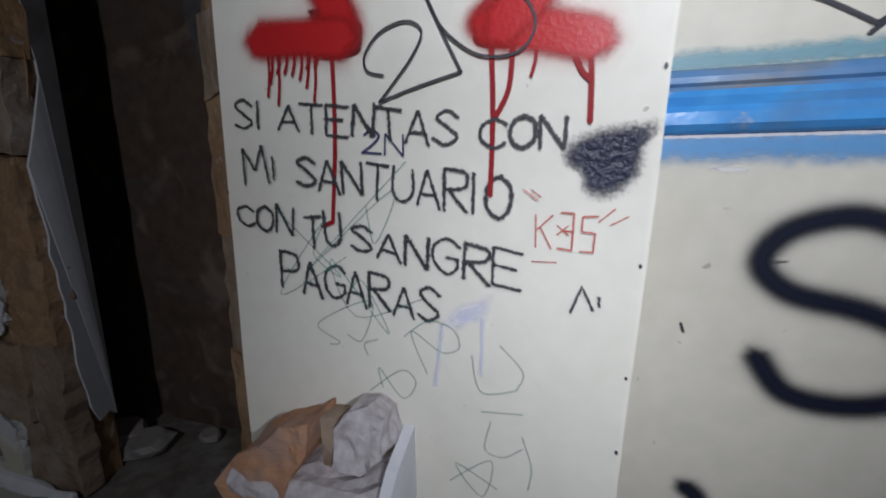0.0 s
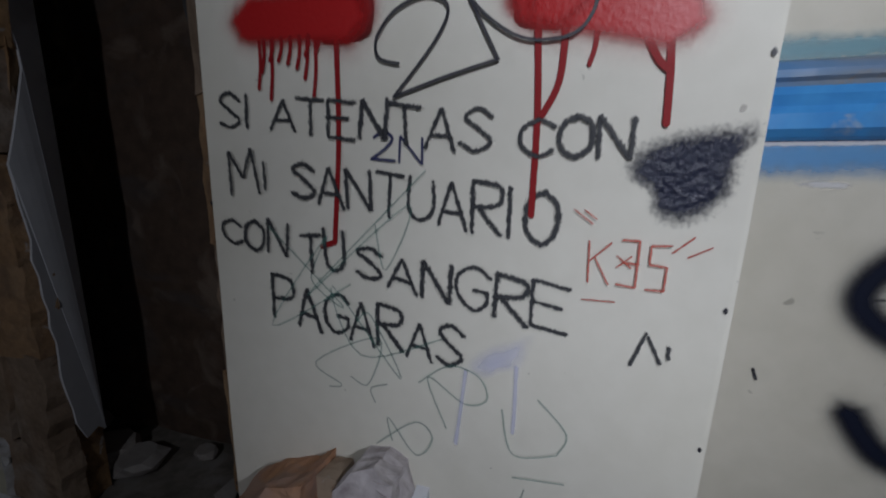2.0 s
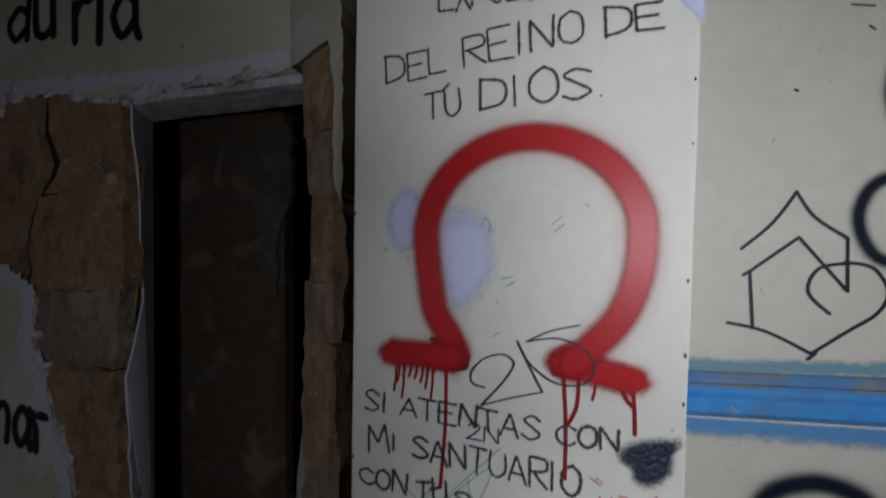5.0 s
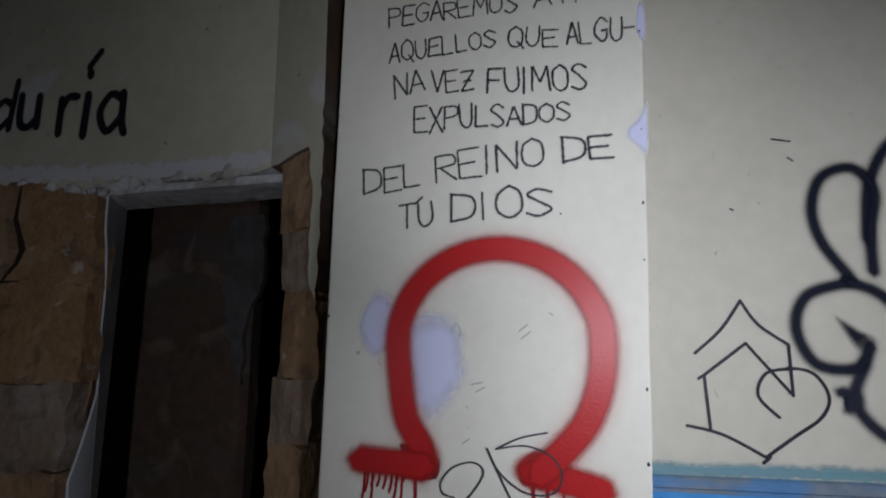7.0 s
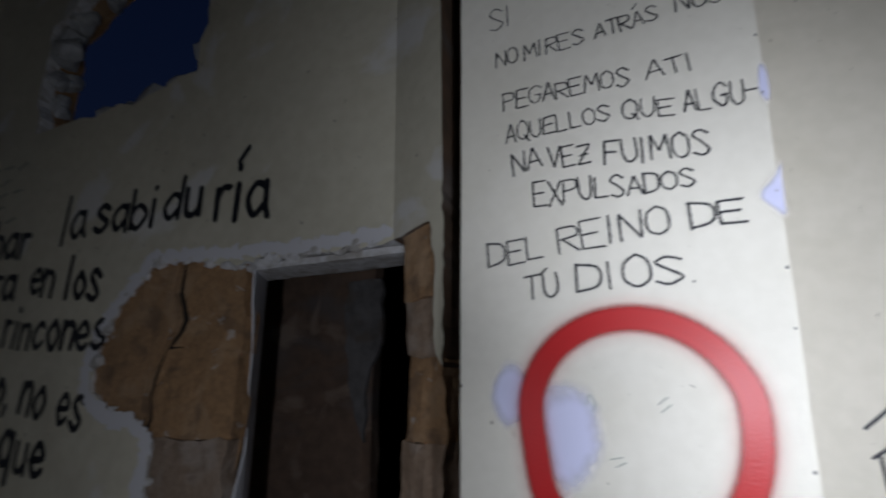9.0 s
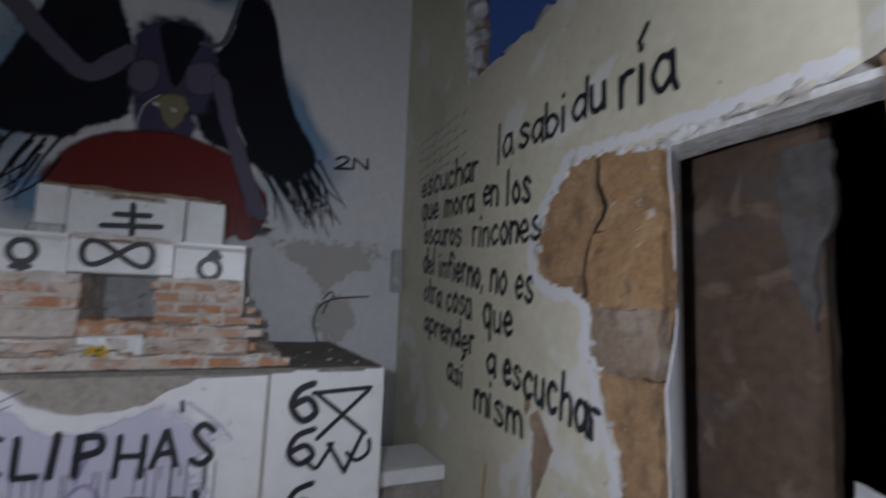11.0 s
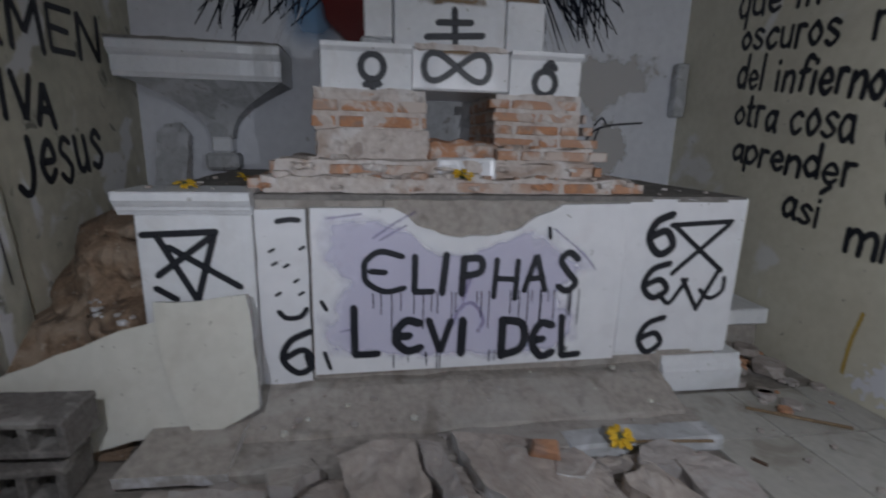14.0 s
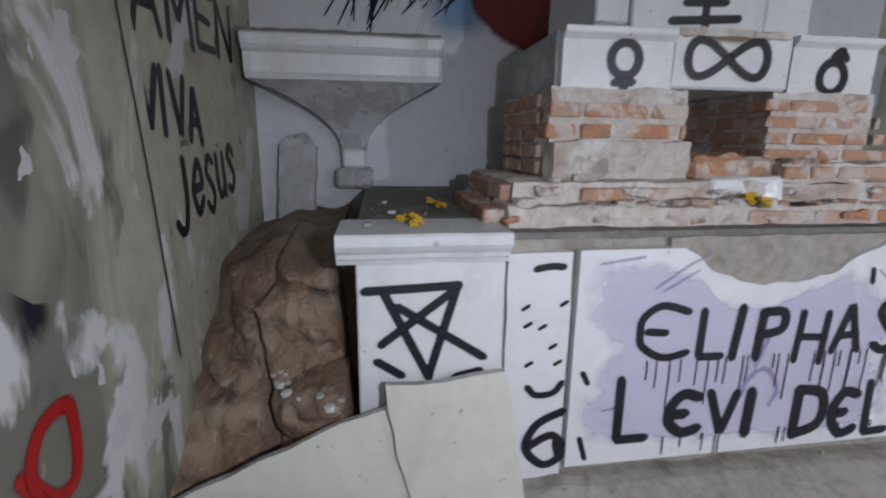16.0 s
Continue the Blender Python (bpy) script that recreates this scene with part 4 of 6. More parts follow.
drawn("pencil_scrawl", F_PIL, [scribble(-0.05, 1.0, 0.09, 6, 1), scribble(0.03, 1.05, 0.1, 5, 2), scribble(0.06, 0.93, 0.08, 6, 3), scribble(0.0, 0.88, 0.06, 6, 4),
                               [(0.04, 0.755), (0.10, 0.80), (0.125, 0.78), (0.10, 0.75), (0.06, 0.80), (0.065, 0.765)], [(0.04, 0.82), (0.035, 0.84), (0.06, 0.85)],
                               [(0.107, 0.86), (0.15, 0.89), (0.19, 0.88), (0.2, 0.85), (0.17, 0.84), (0.12, 0.87), (0.145, 0.80)],
                               [(0.22, 0.84), (0.235, 0.78), (0.29, 0.79)], [(0.29, 0.79), (0.30, 0.82), (0.265, 0.86)], [(0.235, 0.745), (0.30, 0.75)], [(0.25, 0.73), (0.24, 0.68), (0.27, 0.67), (0.30, 0.69)], [(0.30, 0.71), (0.315, 0.66), (0.31, 0.62)],
                               [(0.18, 0.61), (0.25, 0.66), (0.235, 0.59), (0.19, 0.645), (0.26, 0.61)]], 0.0034, P_GREEN, SHAFT, "faint green pencil scrawls", split=True)
drawn("scratches", F_PIL, [[(0.09, 1.60), (0.10, 1.62), (0.11, 1.60), (0.10, 1.585)], [(0.235, 1.60), (0.255, 1.615)], [(0.24, 1.585), (0.26, 1.60)], [(0.13, 1.49), (0.155, 1.495)], [(0.14, 1.475), (0.16, 1.485)], [(0.11, 1.37), (0.125, 1.38)]], 0.004, P_GREEN, SHAFT, split=True)
blot("grey_chip", F_PIL, (0.45, 1.2), [(0.447, 1.197), (0.453, 1.197), (0.455, 1.203), (0.449, 1.205)], P_GREYTRACE, SHAFT)

# ---- drawings on the right wall ----
drawn("overspray", F_RIGHT, [[(0.49, 1.281), (0.8, 1.286), (1.4, 1.285), (2.8, 1.285)]], 0.055, P_TEAL, WALL_RIGHT, "teal overspray above the rail", per=12)
drawn("overspray", F_RIGHT, [[(0.49, 1.153), (0.9, 1.150), (1.4, 1.152), (2.8, 1.150)]], 0.085, P_SKYBLUE, WALL_RIGHT, "blue overspray under the rail", per=12)
drawn("cream_line", F_RIGHT, [[(0.5, 1.168), (0.9, 1.167), (2.8, 1.167)]], 0.009, P_WHITE, WALL_RIGHT, "worn cream line under the rail", per=12)
blot("white_smear", F_RIGHT, (0.6, 1.115), [(0.56, 1.118), (0.60, 1.122), (0.64, 1.117), (0.63, 1.109), (0.58, 1.108)], P_WHITE, WALL_RIGHT)
drawn("house_drawing", F_RIGHT, [[(0.638, 1.545), (0.70, 1.60), (0.748, 1.666)], [(0.748, 1.666), (0.78, 1.61), (0.838, 1.563)], [(0.838, 1.563), (0.834, 1.451)], [(0.834, 1.451), (0.749, 1.567)], [(0.749, 1.567), (0.653, 1.495)], [(0.640, 1.487), (0.653, 1.495)], [(0.653, 1.495), (0.655, 1.376)],
                                 [(0.606, 1.381), (0.68, 1.363), (0.764, 1.317)], [(0.764, 1.317), (0.83, 1.365), (0.885, 1.405), (0.905, 1.45), (0.88, 1.50), (0.83, 1.512)], [(0.845, 1.51), (0.785, 1.50), (0.762, 1.45), (0.80, 1.403)], [(0.757, 1.305), (0.772, 1.318)]],
      0.0085, P_PEN, WALL_RIGHT, "black line drawing of a house", per=4)
sprayed("spray_figure", F_RIGHT, [[(0.979, 1.719), (0.935, 1.80), (0.925, 1.88), (0.955, 1.955), (1.02, 1.972), (1.058, 1.915), (1.038, 1.82), (1.03, 1.725)], [(1.03, 1.80), (1.05, 1.93), (1.11, 2.03), (1.19, 2.05), (1.24, 1.96), (1.18, 1.80), (1.12, 1.72)],
                                [(0.979, 1.702), (0.89, 1.675), (0.858, 1.60), (0.89, 1.52), (0.97, 1.512), (1.00, 1.56)], [(0.979, 1.702), (1.04, 1.67), (1.10, 1.58), (1.16, 1.55)], [(0.985, 1.52), (0.955, 1.44), (1.0, 1.37), (1.08, 1.34), (1.18, 1.37)], [(0.93, 1.46), (0.96, 1.445), (0.94, 1.425)]],
      0.036, P_SPRAY, WALL_RIGHT, "thick dark spray figure with two long loops", per=6)
blot("spray_eye", F_RIGHT, (0.975, 1.585), [(0.93, 1.635), (0.95, 1.63), (0.99, 1.60), (1.03, 1.57), (1.01, 1.53), (0.97, 1.545)], P_SPRAY, WALL_RIGHT)
sprayed("spray_letter", F_RIGHT, [[(0.872, 0.985), (0.84, 1.022), (0.77, 1.042), (0.69, 1.018), (0.656, 0.965), (0.70, 0.917), (0.80, 0.893), (0.872, 0.86), (0.897, 0.81), (0.868, 0.75), (0.79, 0.728), (0.71, 0.742), (0.665, 0.80)]], 0.058, P_SPRAY, WALL_RIGHT, "dark blue sprayed letter S", per=8)
sprayed("spray_letter", F_RIGHT, [[(0.935, 1.045), (0.928, 0.90), (0.913, 0.745)]], 0.058, P_SPRAY, WALL_RIGHT, "dark blue sprayed letter I")
sprayed("spray_letter", F_RIGHT, [[(0.575, 0.53), (0.60, 0.50), (0.585, 0.42)]], 0.05, P_SPRAY, WALL_RIGHT, "dark sprayed stroke")
drawn("scratches", F_RIGHT, [[(0.545, 0.85), (0.55, 0.835)], [(0.86, 2.06), (0.90, 2.05)], [(0.89, 2.01), (0.90, 2.0)], [(0.75, 1.89), (0.756, 1.885)]], 0.005, P_PEN, WALL_RIGHT, curve=False, split=True)

# ---- the poem on the door wall ----
POEM = [("la", (-2.484, 2.342), (-2.275, 2.355), 0.235, 0.21, 0.036), ("sabi", (-2.236, 2.368), (-1.772, 2.353), 0.20, 0.195, 0.036), ("du", (-1.752, 2.372), (-1.492, 2.359), 0.205, 0.185, 0.036), ("ri'a", (-1.436, 2.325), (-1.114, 2.317), 0.235, 0.23, 0.038), ("escuchar", (-3.80, 2.372), (-2.72, 2.30), 0.21, 0.21, 0.038), ("que mora", (-3.77, 2.165), (-2.76, 2.075), 0.2, 0.2, 0.038), ("en los", (-2.66, 2.105), (-2.08, 2.025), 0.2, 0.2, 0.038),
        ("oscuros", (-3.70, 1.94), (-2.95, 1.862), 0.17, 0.19, 0.038), ("rincones", (-2.79, 1.835), (-1.98, 1.80), 0.2, 0.2, 0.038), ("del infierno, no es", (-3.68, 1.70), (-2.04, 1.462), 0.185, 0.2, 0.038), ("otra cosa", (-3.65, 1.457), (-2.76, 1.338), 0.18, 0.2, 0.038), ("que", (-2.61, 1.298), (-2.24, 1.262), 0.2, 0.2, 0.038),
        ("aprender", (-3.62, 1.21), (-2.70, 1.10), 0.17, 0.18, 0.038), ("a", (-2.56, 1.015), (-2.42, 1.0), 0.2, 0.2, 0.038), ("escuchar", (-2.36, 0.995), (-1.53, 0.865), 0.2, 0.22, 0.04), ("asi'", (-3.13, 0.895), (-2.85, 0.852), 0.17, 0.17, 0.038), ("mism", (-2.70, 0.765), (-2.13, 0.738), 0.2, 0.2, 0.038)]
for i, (txt, s, e, h1, h2, w) in enumerate(POEM):
    lettering("poem_line", F_DOOR, txt, s, e, h1, w, P_BLACK, SKIN, "black brushed handwriting", seed=40 + i, height2=h2, fill=0.82)
for k in range(5):
    z = 2.86 - 0.085 * k
    drawn("faint_line", F_DOOR, [[(-3.85 + 0.14 * j, z + 0.012 * ((j * 7 + k) % 3)), (-3.77 + 0.14 * j, z + 0.03)] for j in range(7 - k % 2)], 0.022, P_GREEN, SKIN, curve=False, split=True)
drawn("crayon_stripe", F_DOOR, [[(-2.56, 0.12), (-2.55, 0.30), (-2.52, 0.47)]], 0.03, P_GOLDLINE, SKIN, "yellow crayon stroke near the floor")

# paint flaked to white round the broken plaster
edge_path = [p for p in skin_left if p[1] > 0.2]
drawn("flaked_rim", F_DOOR, [[(u - 0.028, v) for u, v in edge_path]], 0.10, P_FLAKE, SKIN, "white flaked rim of the paint", per=5)
drawn("flaked_rim", F_DOOR, [[(-1.76, 2.205), (-1.4, 2.175), (-0.9, 2.155), (-0.58, 2.165)]], 0.08, P_FLAKE, SKIN, "white flaked rim of the paint", per=8)
for c, pts in (((-1.8, 0.45), [(-2.0, 0.3), (-1.9, 0.55), (-1.75, 0.62), (-1.62, 0.5), (-1.55, 0.3), (-1.75, 0.25)]), ((-2.3, 0.15), [(-2.55, 0.05), (-2.45, 0.25), (-2.2, 0.38), (-2.1, 0.2), (-2.15, 0.03)]), ((-2.12, 0.55), [(-2.2, 0.4), (-2.16, 0.65), (-2.1, 0.8), (-2.06, 0.6), (-2.1, 0.4)])):
    blot("flaked_patch", F_DOOR, c, pts, P_FLAKE, SKIN, "pale flaked patch near the floor")

# ---- writing on the mouldy wall ----
lettering("wall_writing", F_LEFT, "AMEN", (2.83, 1.655), (3.88, 1.705), 0.24, 0.046, P_BLACK, WALL_LEFT, "black brushed capital letters", seed=71, height2=0.23)
lettering("wall_writing", F_LEFT, "VIVA", (2.83, 1.365), (3.36, 1.315), 0.19, 0.05, P_BLACK, WALL_LEFT, "black brushed capital letters", seed=72, height2=0.2)
drawn("wall_writing", F_LEFT, [[(3.115, 1.255), (3.125, 1.12), (3.10, 1.02), (3.06, 1.0), (3.02, 1.035)]], 0.05, P_BLACK, WALL_LEFT, "black brushed handwriting")
lettering("wall_writing", F_LEFT, "esus", (3.17, 1.025), (3.77, 1.085), 0.31, 0.05, P_BLACK, WALL_LEFT, "black brushed handwriting", seed=73)

F_PIER = Face((0, -2.615, 0), (-1, 0, 0), (0, 1, 0))
drawn("red_wall_mark", F_PIER, [[(2.252, 0.787), (2.183, 0.786), (2.141, 0.744), (2.132, 0.688), (2.179, 0.621), (2.235, 0.615), (2.259, 0.663), (2.265, 0.736), (2.252, 0.787)], [(2.106, 0.719), (2.14, 0.64), (2.191, 0.508)]], 0.05, P_RED, WALL_LEFT, "red sprayed loop", per=6)
drawn("wall_crack", F_PIER, [[(2.667, 1.709), (2.686, 1.547), (2.71, 1.385), (2.743, 1.115), (2.765, 0.88), (2.793, 0.639)]], 0.013, P_PEN, WALL_LEFT, "thin dark crack along the pier", lift=0.006)
blot("black_wall_mark", F_PIER, (2.22, 1.0), [(2.15, 1.08), (2.24, 1.06), (2.27, 0.98), (2.22, 0.92), (2.15, 0.93)], P_SPRAY, WALL_LEFT)

# ---- mural on the end wall ----
MURAL = WALL_BACK
blot("mural_sky", F_BACK, (0.45, 3.0), [(0.0, 3.9), (0.35, 3.7), (0.62, 3.1), (0.95, 2.6), (0.85, 2.2), (0.4, 1.95), (0.05, 2.1), (0.1, 3.0)], P_MBLUE, MURAL, "hazy blue painted sky")
blot("mural_sky", F_BACK, (-1.75, 2.9), [(-1.3, 3.9), (-1.9, 3.8), (-2.3, 3.1), (-2.1, 2.3), (-1.5, 2.0), (-1.3, 2.4)], P_MBLUE, MURAL)
blot("mural_sky", F_BACK, (-1.45, 2.1), [(-1.7, 2.3), (-1.35, 2.5), (-1.2, 2.1), (-1.35, 1.85), (-1.7, 1.9)], P_MBLUE, MURAL)
blot("mural_sky", F_BACK, (-0.4, 4.1), [(-0.75, 4.2), (-0.5, 4.35), (-0.1, 4.25), (-0.05, 3.95), (-0.4, 3.85), (-0.75, 3.95)], P_MBLUE, MURAL)
blot("mural_wing", F_BACK, (0.0, 3.25), [(-0.42, 3.35), (-0.22, 3.75), (-0.16, 4.1), (-0.02, 4.22), (0.12, 4.1), (0.2, 3.8), (0.29, 3.4), (0.42, 3.05), (0.62, 2.72), (0.52, 2.52), (0.2, 2.46), (-0.05, 2.62), (-0.36, 2.72), (-0.45, 3.0)], P_MBLACK, MURAL, "black painted wing", 4, 0.8)
blot("mural_wing", F_BACK, (-1.3, 3.15), [(-0.88, 3.35), (-1.0, 3.75), (-1.15, 4.15), (-1.32, 4.2), (-1.45, 3.9), (-1.66, 3.3), (-1.85, 2.85), (-2.12, 2.52), (-1.94, 2.55), (-1.6, 2.55), (-1.28, 2.56), (-1.15, 2.68), (-0.95, 2.78), (-0.88, 2.9)], P_MBLACK, MURAL, "black painted wing", 4, 0.8)
drawn("mural_wing_edge", F_BACK, [[(-0.44, 3.58), (-0.28, 3.62), (-0.20, 3.86), (-0.14, 4.12), (-0.02, 4.20), (0.08, 4.10)]], 0.05, P_MGREY, MURAL, "violet grey painted wing edge")
drawn("mural_horn", F_BACK, [[(-0.42, 4.1), (-0.28, 4.22), (-0.05, 4.30), (0.10, 4.38)]], 0.09, P_MDARK, MURAL, "dark painted curved stroke", taper=True)
rr = random.Random(60)
fe = []
for k in range(34):
    a = rr.random()
    x, z = -2.05 + 0.75 * a, 2.5 + rr.uniform(-0.12, 0.15)
    fe.append([(x, z), (x - 0.09, z - 0.18), (x - rr.uniform(0.1, 0.32), z - rr.uniform(0.3, 0.55))])
for k in range(40):
    a = rr.random()
    x, z = 0.12 + 0.5 * a, 2.62 + rr.uniform(-0.15, 0.12)
    fe.append([(x, z), (x + 0.10, z - 0.16), (x + rr.uniform(0.1, 0.34), z - rr.uniform(0.25, 0.52))])
drawn("mural_feathers", F_BACK, fe, 0.028, P_MBLACK, MURAL, "black painted feather strokes", taper=True)["kind"] = "stuff"
fe = []
for k in range(26):
    x, z = rr.choice((rr.uniform(-2.15, -1.5), rr.uniform(0.2, 0.7))), rr.uniform(2.15, 2.5)
    s = -1 if x < -1 else 1
    fe.append([(x, z), (x + s * 0.06, z - 0.12), (x + s * rr.uniform(0.08, 0.18), z - rr.uniform(0.2, 0.3))])
drawn("mural_feathers", F_BACK, fe, 0.016, P_WHITE, MURAL, "white painted feather strokes", taper=True)["kind"] = "stuff"
blot("mural_body", F_BACK, (-0.6, 3.35), [(-0.95, 3.7), (-0.6, 3.85), (-0.28, 3.65), (-0.25, 3.2), (-0.35, 2.85), (-0.62, 2.72), (-0.9, 2.85), (-0.98, 3.25)], P_MDARK, MURAL, "dark violet painted figure, plain shape")
for cx, cz, w in ((-0.83, 3.2, 1.0), (-0.40, 3.27, 1.15)):
    blot("mural_shape", F_BACK, (cx, cz), [(cx - 0.13 * w, cz + 0.1), (cx, cz + 0.2), (cx + 0.14 * w, cz + 0.12), (cx + 0.12 * w, cz - 0.1), (cx, cz - 0.2), (cx - 0.12 * w, cz - 0.12)], P_MGREY, MURAL)
drawn("mural_shape", F_BACK, [[(-1.72, 3.62), (-1.45, 3.32), (-1.22, 3.14), (-1.08, 3.22), (-0.95, 3.36)]], 0.19, P_MGREY, MURAL, "violet grey painted band", per=8)
drawn("mural_shape", F_BACK, [[(-0.27, 3.28), (-0.15, 2.88), (0.02, 2.42), (0.14, 2.16)]], 0.17, P_MGREY, MURAL, "violet grey painted drapery", per=8)
drawn("mural_shape", F_BACK, [[(0.06, 2.42), (0.10, 2.28), (0.20, 2.08)], [(0.0, 2.40), (0.02, 2.25), (0.06, 2.12)]], 0.03, P_MGREY, MURAL, split=True)
blot("mural_wing", F_BACK, (-0.6, 3.4), [(-0.74, 3.7), (-0.42, 3.7), (-0.5, 3.4), (-0.6, 3.14), (-0.70, 3.4)], P_MBLACK, MURAL)
blot("mural_body", F_BACK, (-0.64, 2.86), [(-0.94, 2.92), (-0.8, 3.04), (-0.62, 3.02), (-0.45, 3.0), (-0.38, 2.82), (-0.45, 2.66), (-0.65, 2.62), (-0.86, 2.7)], P_MDARK, MURAL)
ball = [(-0.62 + 0.83 * math.cos(a) * (1 if math.sin(a) < 0.3 else 0.96), 2.28 + 0.5 * math.sin(a)) for a in [2 * math.pi * k / 16 for k in range(16)]]
blot("mural_ball", F_BACK, (-0.62, 2.28), ball, P_MRED, MURAL, "dark red painted ball", 4, 0.85)
blot("mural_ball", F_BACK, (0.1, 2.12), [(0.0, 2.4), (0.17, 2.35), (0.2, 2.15), (0.12, 1.95), (-0.02, 1.9), (-0.05, 2.1)], P_MRED, MURAL)
blot("mural_emblem", F_BACK, (-0.6, 2.95), [(-0.74, 3.05), (-0.6, 3.14), (-0.46, 3.05), (-0.5, 2.88), (-0.6, 2.75), (-0.7, 2.88)], P_MGOLD, MURAL, "dull gold painted emblem")
for y0, z0 in ((-0.72, 2.98), (-0.59, 2.955)):
    blot("mural_emblem", F_BACK, (y0, z0), [(y0 - 0.05, z0 + 0.03), (y0 + 0.03, z0 + 0.02), (y0 + 0.04, z0 - 0.03), (y0 - 0.02, z0 - 0.03)], P_WHITE, MURAL)
drawn("mural_line", F_BACK, [[(-0.84, 2.78), (-0.80, 2.95), (-0.70, 3.06)], [(-0.1, 2.9), (-0.02, 2.75)]], 0.02, P_WHITE, MURAL, split=True)
lettering("mural_tag", F_BACK, "2N", (0.75, 2.66), (1.1, 2.70), 0.11, 0.032, P_BLACK, MURAL, "black painted tag")
# traces of a torn-off console on the end wall
blot("mortar_trace", F_BACK, (0.75, 1.75), [(0.18, 2.0), (0.8, 2.02), (1.3, 1.98), (1.28, 1.72), (1.05, 1.68), (0.9, 1.5), (0.72, 1.45), (0.55, 1.62), (0.3, 1.8)], P_GREYTRACE, MURAL, "grey mortar trace of a torn-off console", 4, 0.8)
blot("mortar_trace", F_BACK, (0.85, 1.25), [(0.62, 1.45), (0.95, 1.5), (1.08, 1.3), (0.98, 1.05), (0.72, 1.0), (0.62, 1.2)], P_GREYTRACE, MURAL, "", 4, 0.8)
drawn("trace_outline", F_BACK, [[(0.72, 1.02), (0.66, 1.25), (0.78, 1.42), (1.15, 1.47)], [(0.78, 1.42), (0.74, 1.3)], [(0.74, 1.44), (0.80, 1.5), (0.84, 1.44)]], 0.02, P_BLACK, MURAL, split=True)
blot("black_blot", F_BACK, (0.14, 2.0), [(0.03, 2.05), (0.1, 2.10), (0.2, 2.04), (0.33, 2.06), (0.24, 1.96), (0.15, 1.93), (0.05, 1.96)], P_SPRAY, MURAL)

# nicks along the pilaster's edges
rn = random.Random(77)
for k in range(16):
    z = 0.6 + 0.13 * k + rn.uniform(-0.04, 0.04)
    right = k % 4 != 0
    u = (0.405 + 0.059 * z - 0.008) if right else (-0.249 + 0.026 * z + 0.006)
    r = rn.uniform(0.0015, 0.0035)
    blot("edge_nick", F_PIL, (u, z), [(u - r, z), (u, z + r * 1.8), (u + r, z), (u, z - r * 1.5)], P_PEN, SHAFT)
blot("paint_flake", F_PIER, (2.402, 1.519), ragged([(2.338, 1.58), (2.401, 1.575), (2.44, 1.636), (2.513, 1.655), (2.485, 1.47), (2.433, 1.442), (2.371, 1.451), (2.331, 1.412), (2.306, 1.449)], 0.05, 0.012, 5), P_FLAKE, WALL_LEFT, "flaking white paint", 1, 0.95)
blot("paint_flake", F_PIER, (2.27, 1.278), ragged([(2.257, 1.329), (2.287, 1.288), (2.297, 1.246), (2.237, 1.251)], 0.05, 0.012, 5), P_FLAKE, WALL_LEFT, "flaking white paint", 1, 0.95)
blot("paint_flake", F_PIER, (2.42, 0.607), ragged([(2.403, 0.665), (2.469, 0.648), (2.505, 0.588), (2.43, 0.544), (2.342, 0.57), (2.371, 0.628)], 0.05, 0.012, 5), P_FLAKE, WALL_LEFT, "flaking white paint", 1, 0.95)
blot("paint_flake", F_PIER, (2.389, 0.778), ragged([(2.375, 0.846), (2.412, 0.788), (2.406, 0.721), (2.363, 0.758)], 0.05, 0.012, 5), P_FLAKE, WALL_LEFT, "flaking white paint", 1, 0.95)
blot("paint_flake", F_PIER, (2.294, 0.848), ragged([(2.288, 0.897), (2.306, 0.865), (2.304, 0.802), (2.279, 0.828)], 0.05, 0.012, 5), P_FLAKE, WALL_LEFT, "flaking white paint", 1, 0.95)
blot("paint_flake", F_PIER, (2.615, 0.517), ragged([(2.524, 0.609), (2.74, 0.592), (2.795, 0.507), (2.651, 0.39), (2.511, 0.454), (2.468, 0.549)], 0.05, 0.012, 5), P_FLAKE, WALL_LEFT, "flaking white paint", 1, 0.95)

# ---- the altar ----
ALTAR = thing("altar", "ruined white altar with bare brick tiers and black painted signs", "altar")
rng = random.Random(7)
part("altar_core", rough(box(-4.29, -2.70, -2.0, 0.78, 0.0, 1.025), 0.25, 0.006, 5, 2), M_CONCRETE, ALTAR, "rough grey concrete body")
part("altar_top", rough(box(-4.29, -2.69, -2.03, 0.82, 1.025, 1.05), 0.1, 0.005, 9, 4), M_DUSTTOP, ALTAR, "dusty grey altar top")
# cornered left pier with its moulded ledge
LEFT_PIER = part("left_pier", box(-2.9, -2.665, -2.03, -1.562, 0.0, 0.965, 0.006), M_WHITE, ALTAR, "white painted pier")


def ledge(name, prof, y0, y1, mat, parent, label, back, breaks=0.0, seed=1, steps=24, side=True):
    """A moulded edge running in y, its profile turned out towards +x, returned back at its ends."""
    bm = bmesh.new()
    rows = []
    for i in range(steps + 1):
        y = y0 + (y1 - y0) * i / steps
        k = 1.0 - breaks * max(0.0, noise.noise(Vector((seed, y * 7, 0.3))))
        rows.append([bm.verts.new((x if j in (0, len(prof) - 1) else back + (x - back) * k, y, z)) for j, (x, z) in enumerate(prof)])
    n = len(prof)
    for r0, r1 in zip(rows, rows[1:]):
        for j in range(n):
            bm.faces.new((r0[j], r0[(j + 1) % n], r1[(j + 1) % n], r1[j]))
    bm.faces.new(rows[0]), bm.faces.new(rows[-1][::-1])
    return part(name, bm, mat, parent, label)


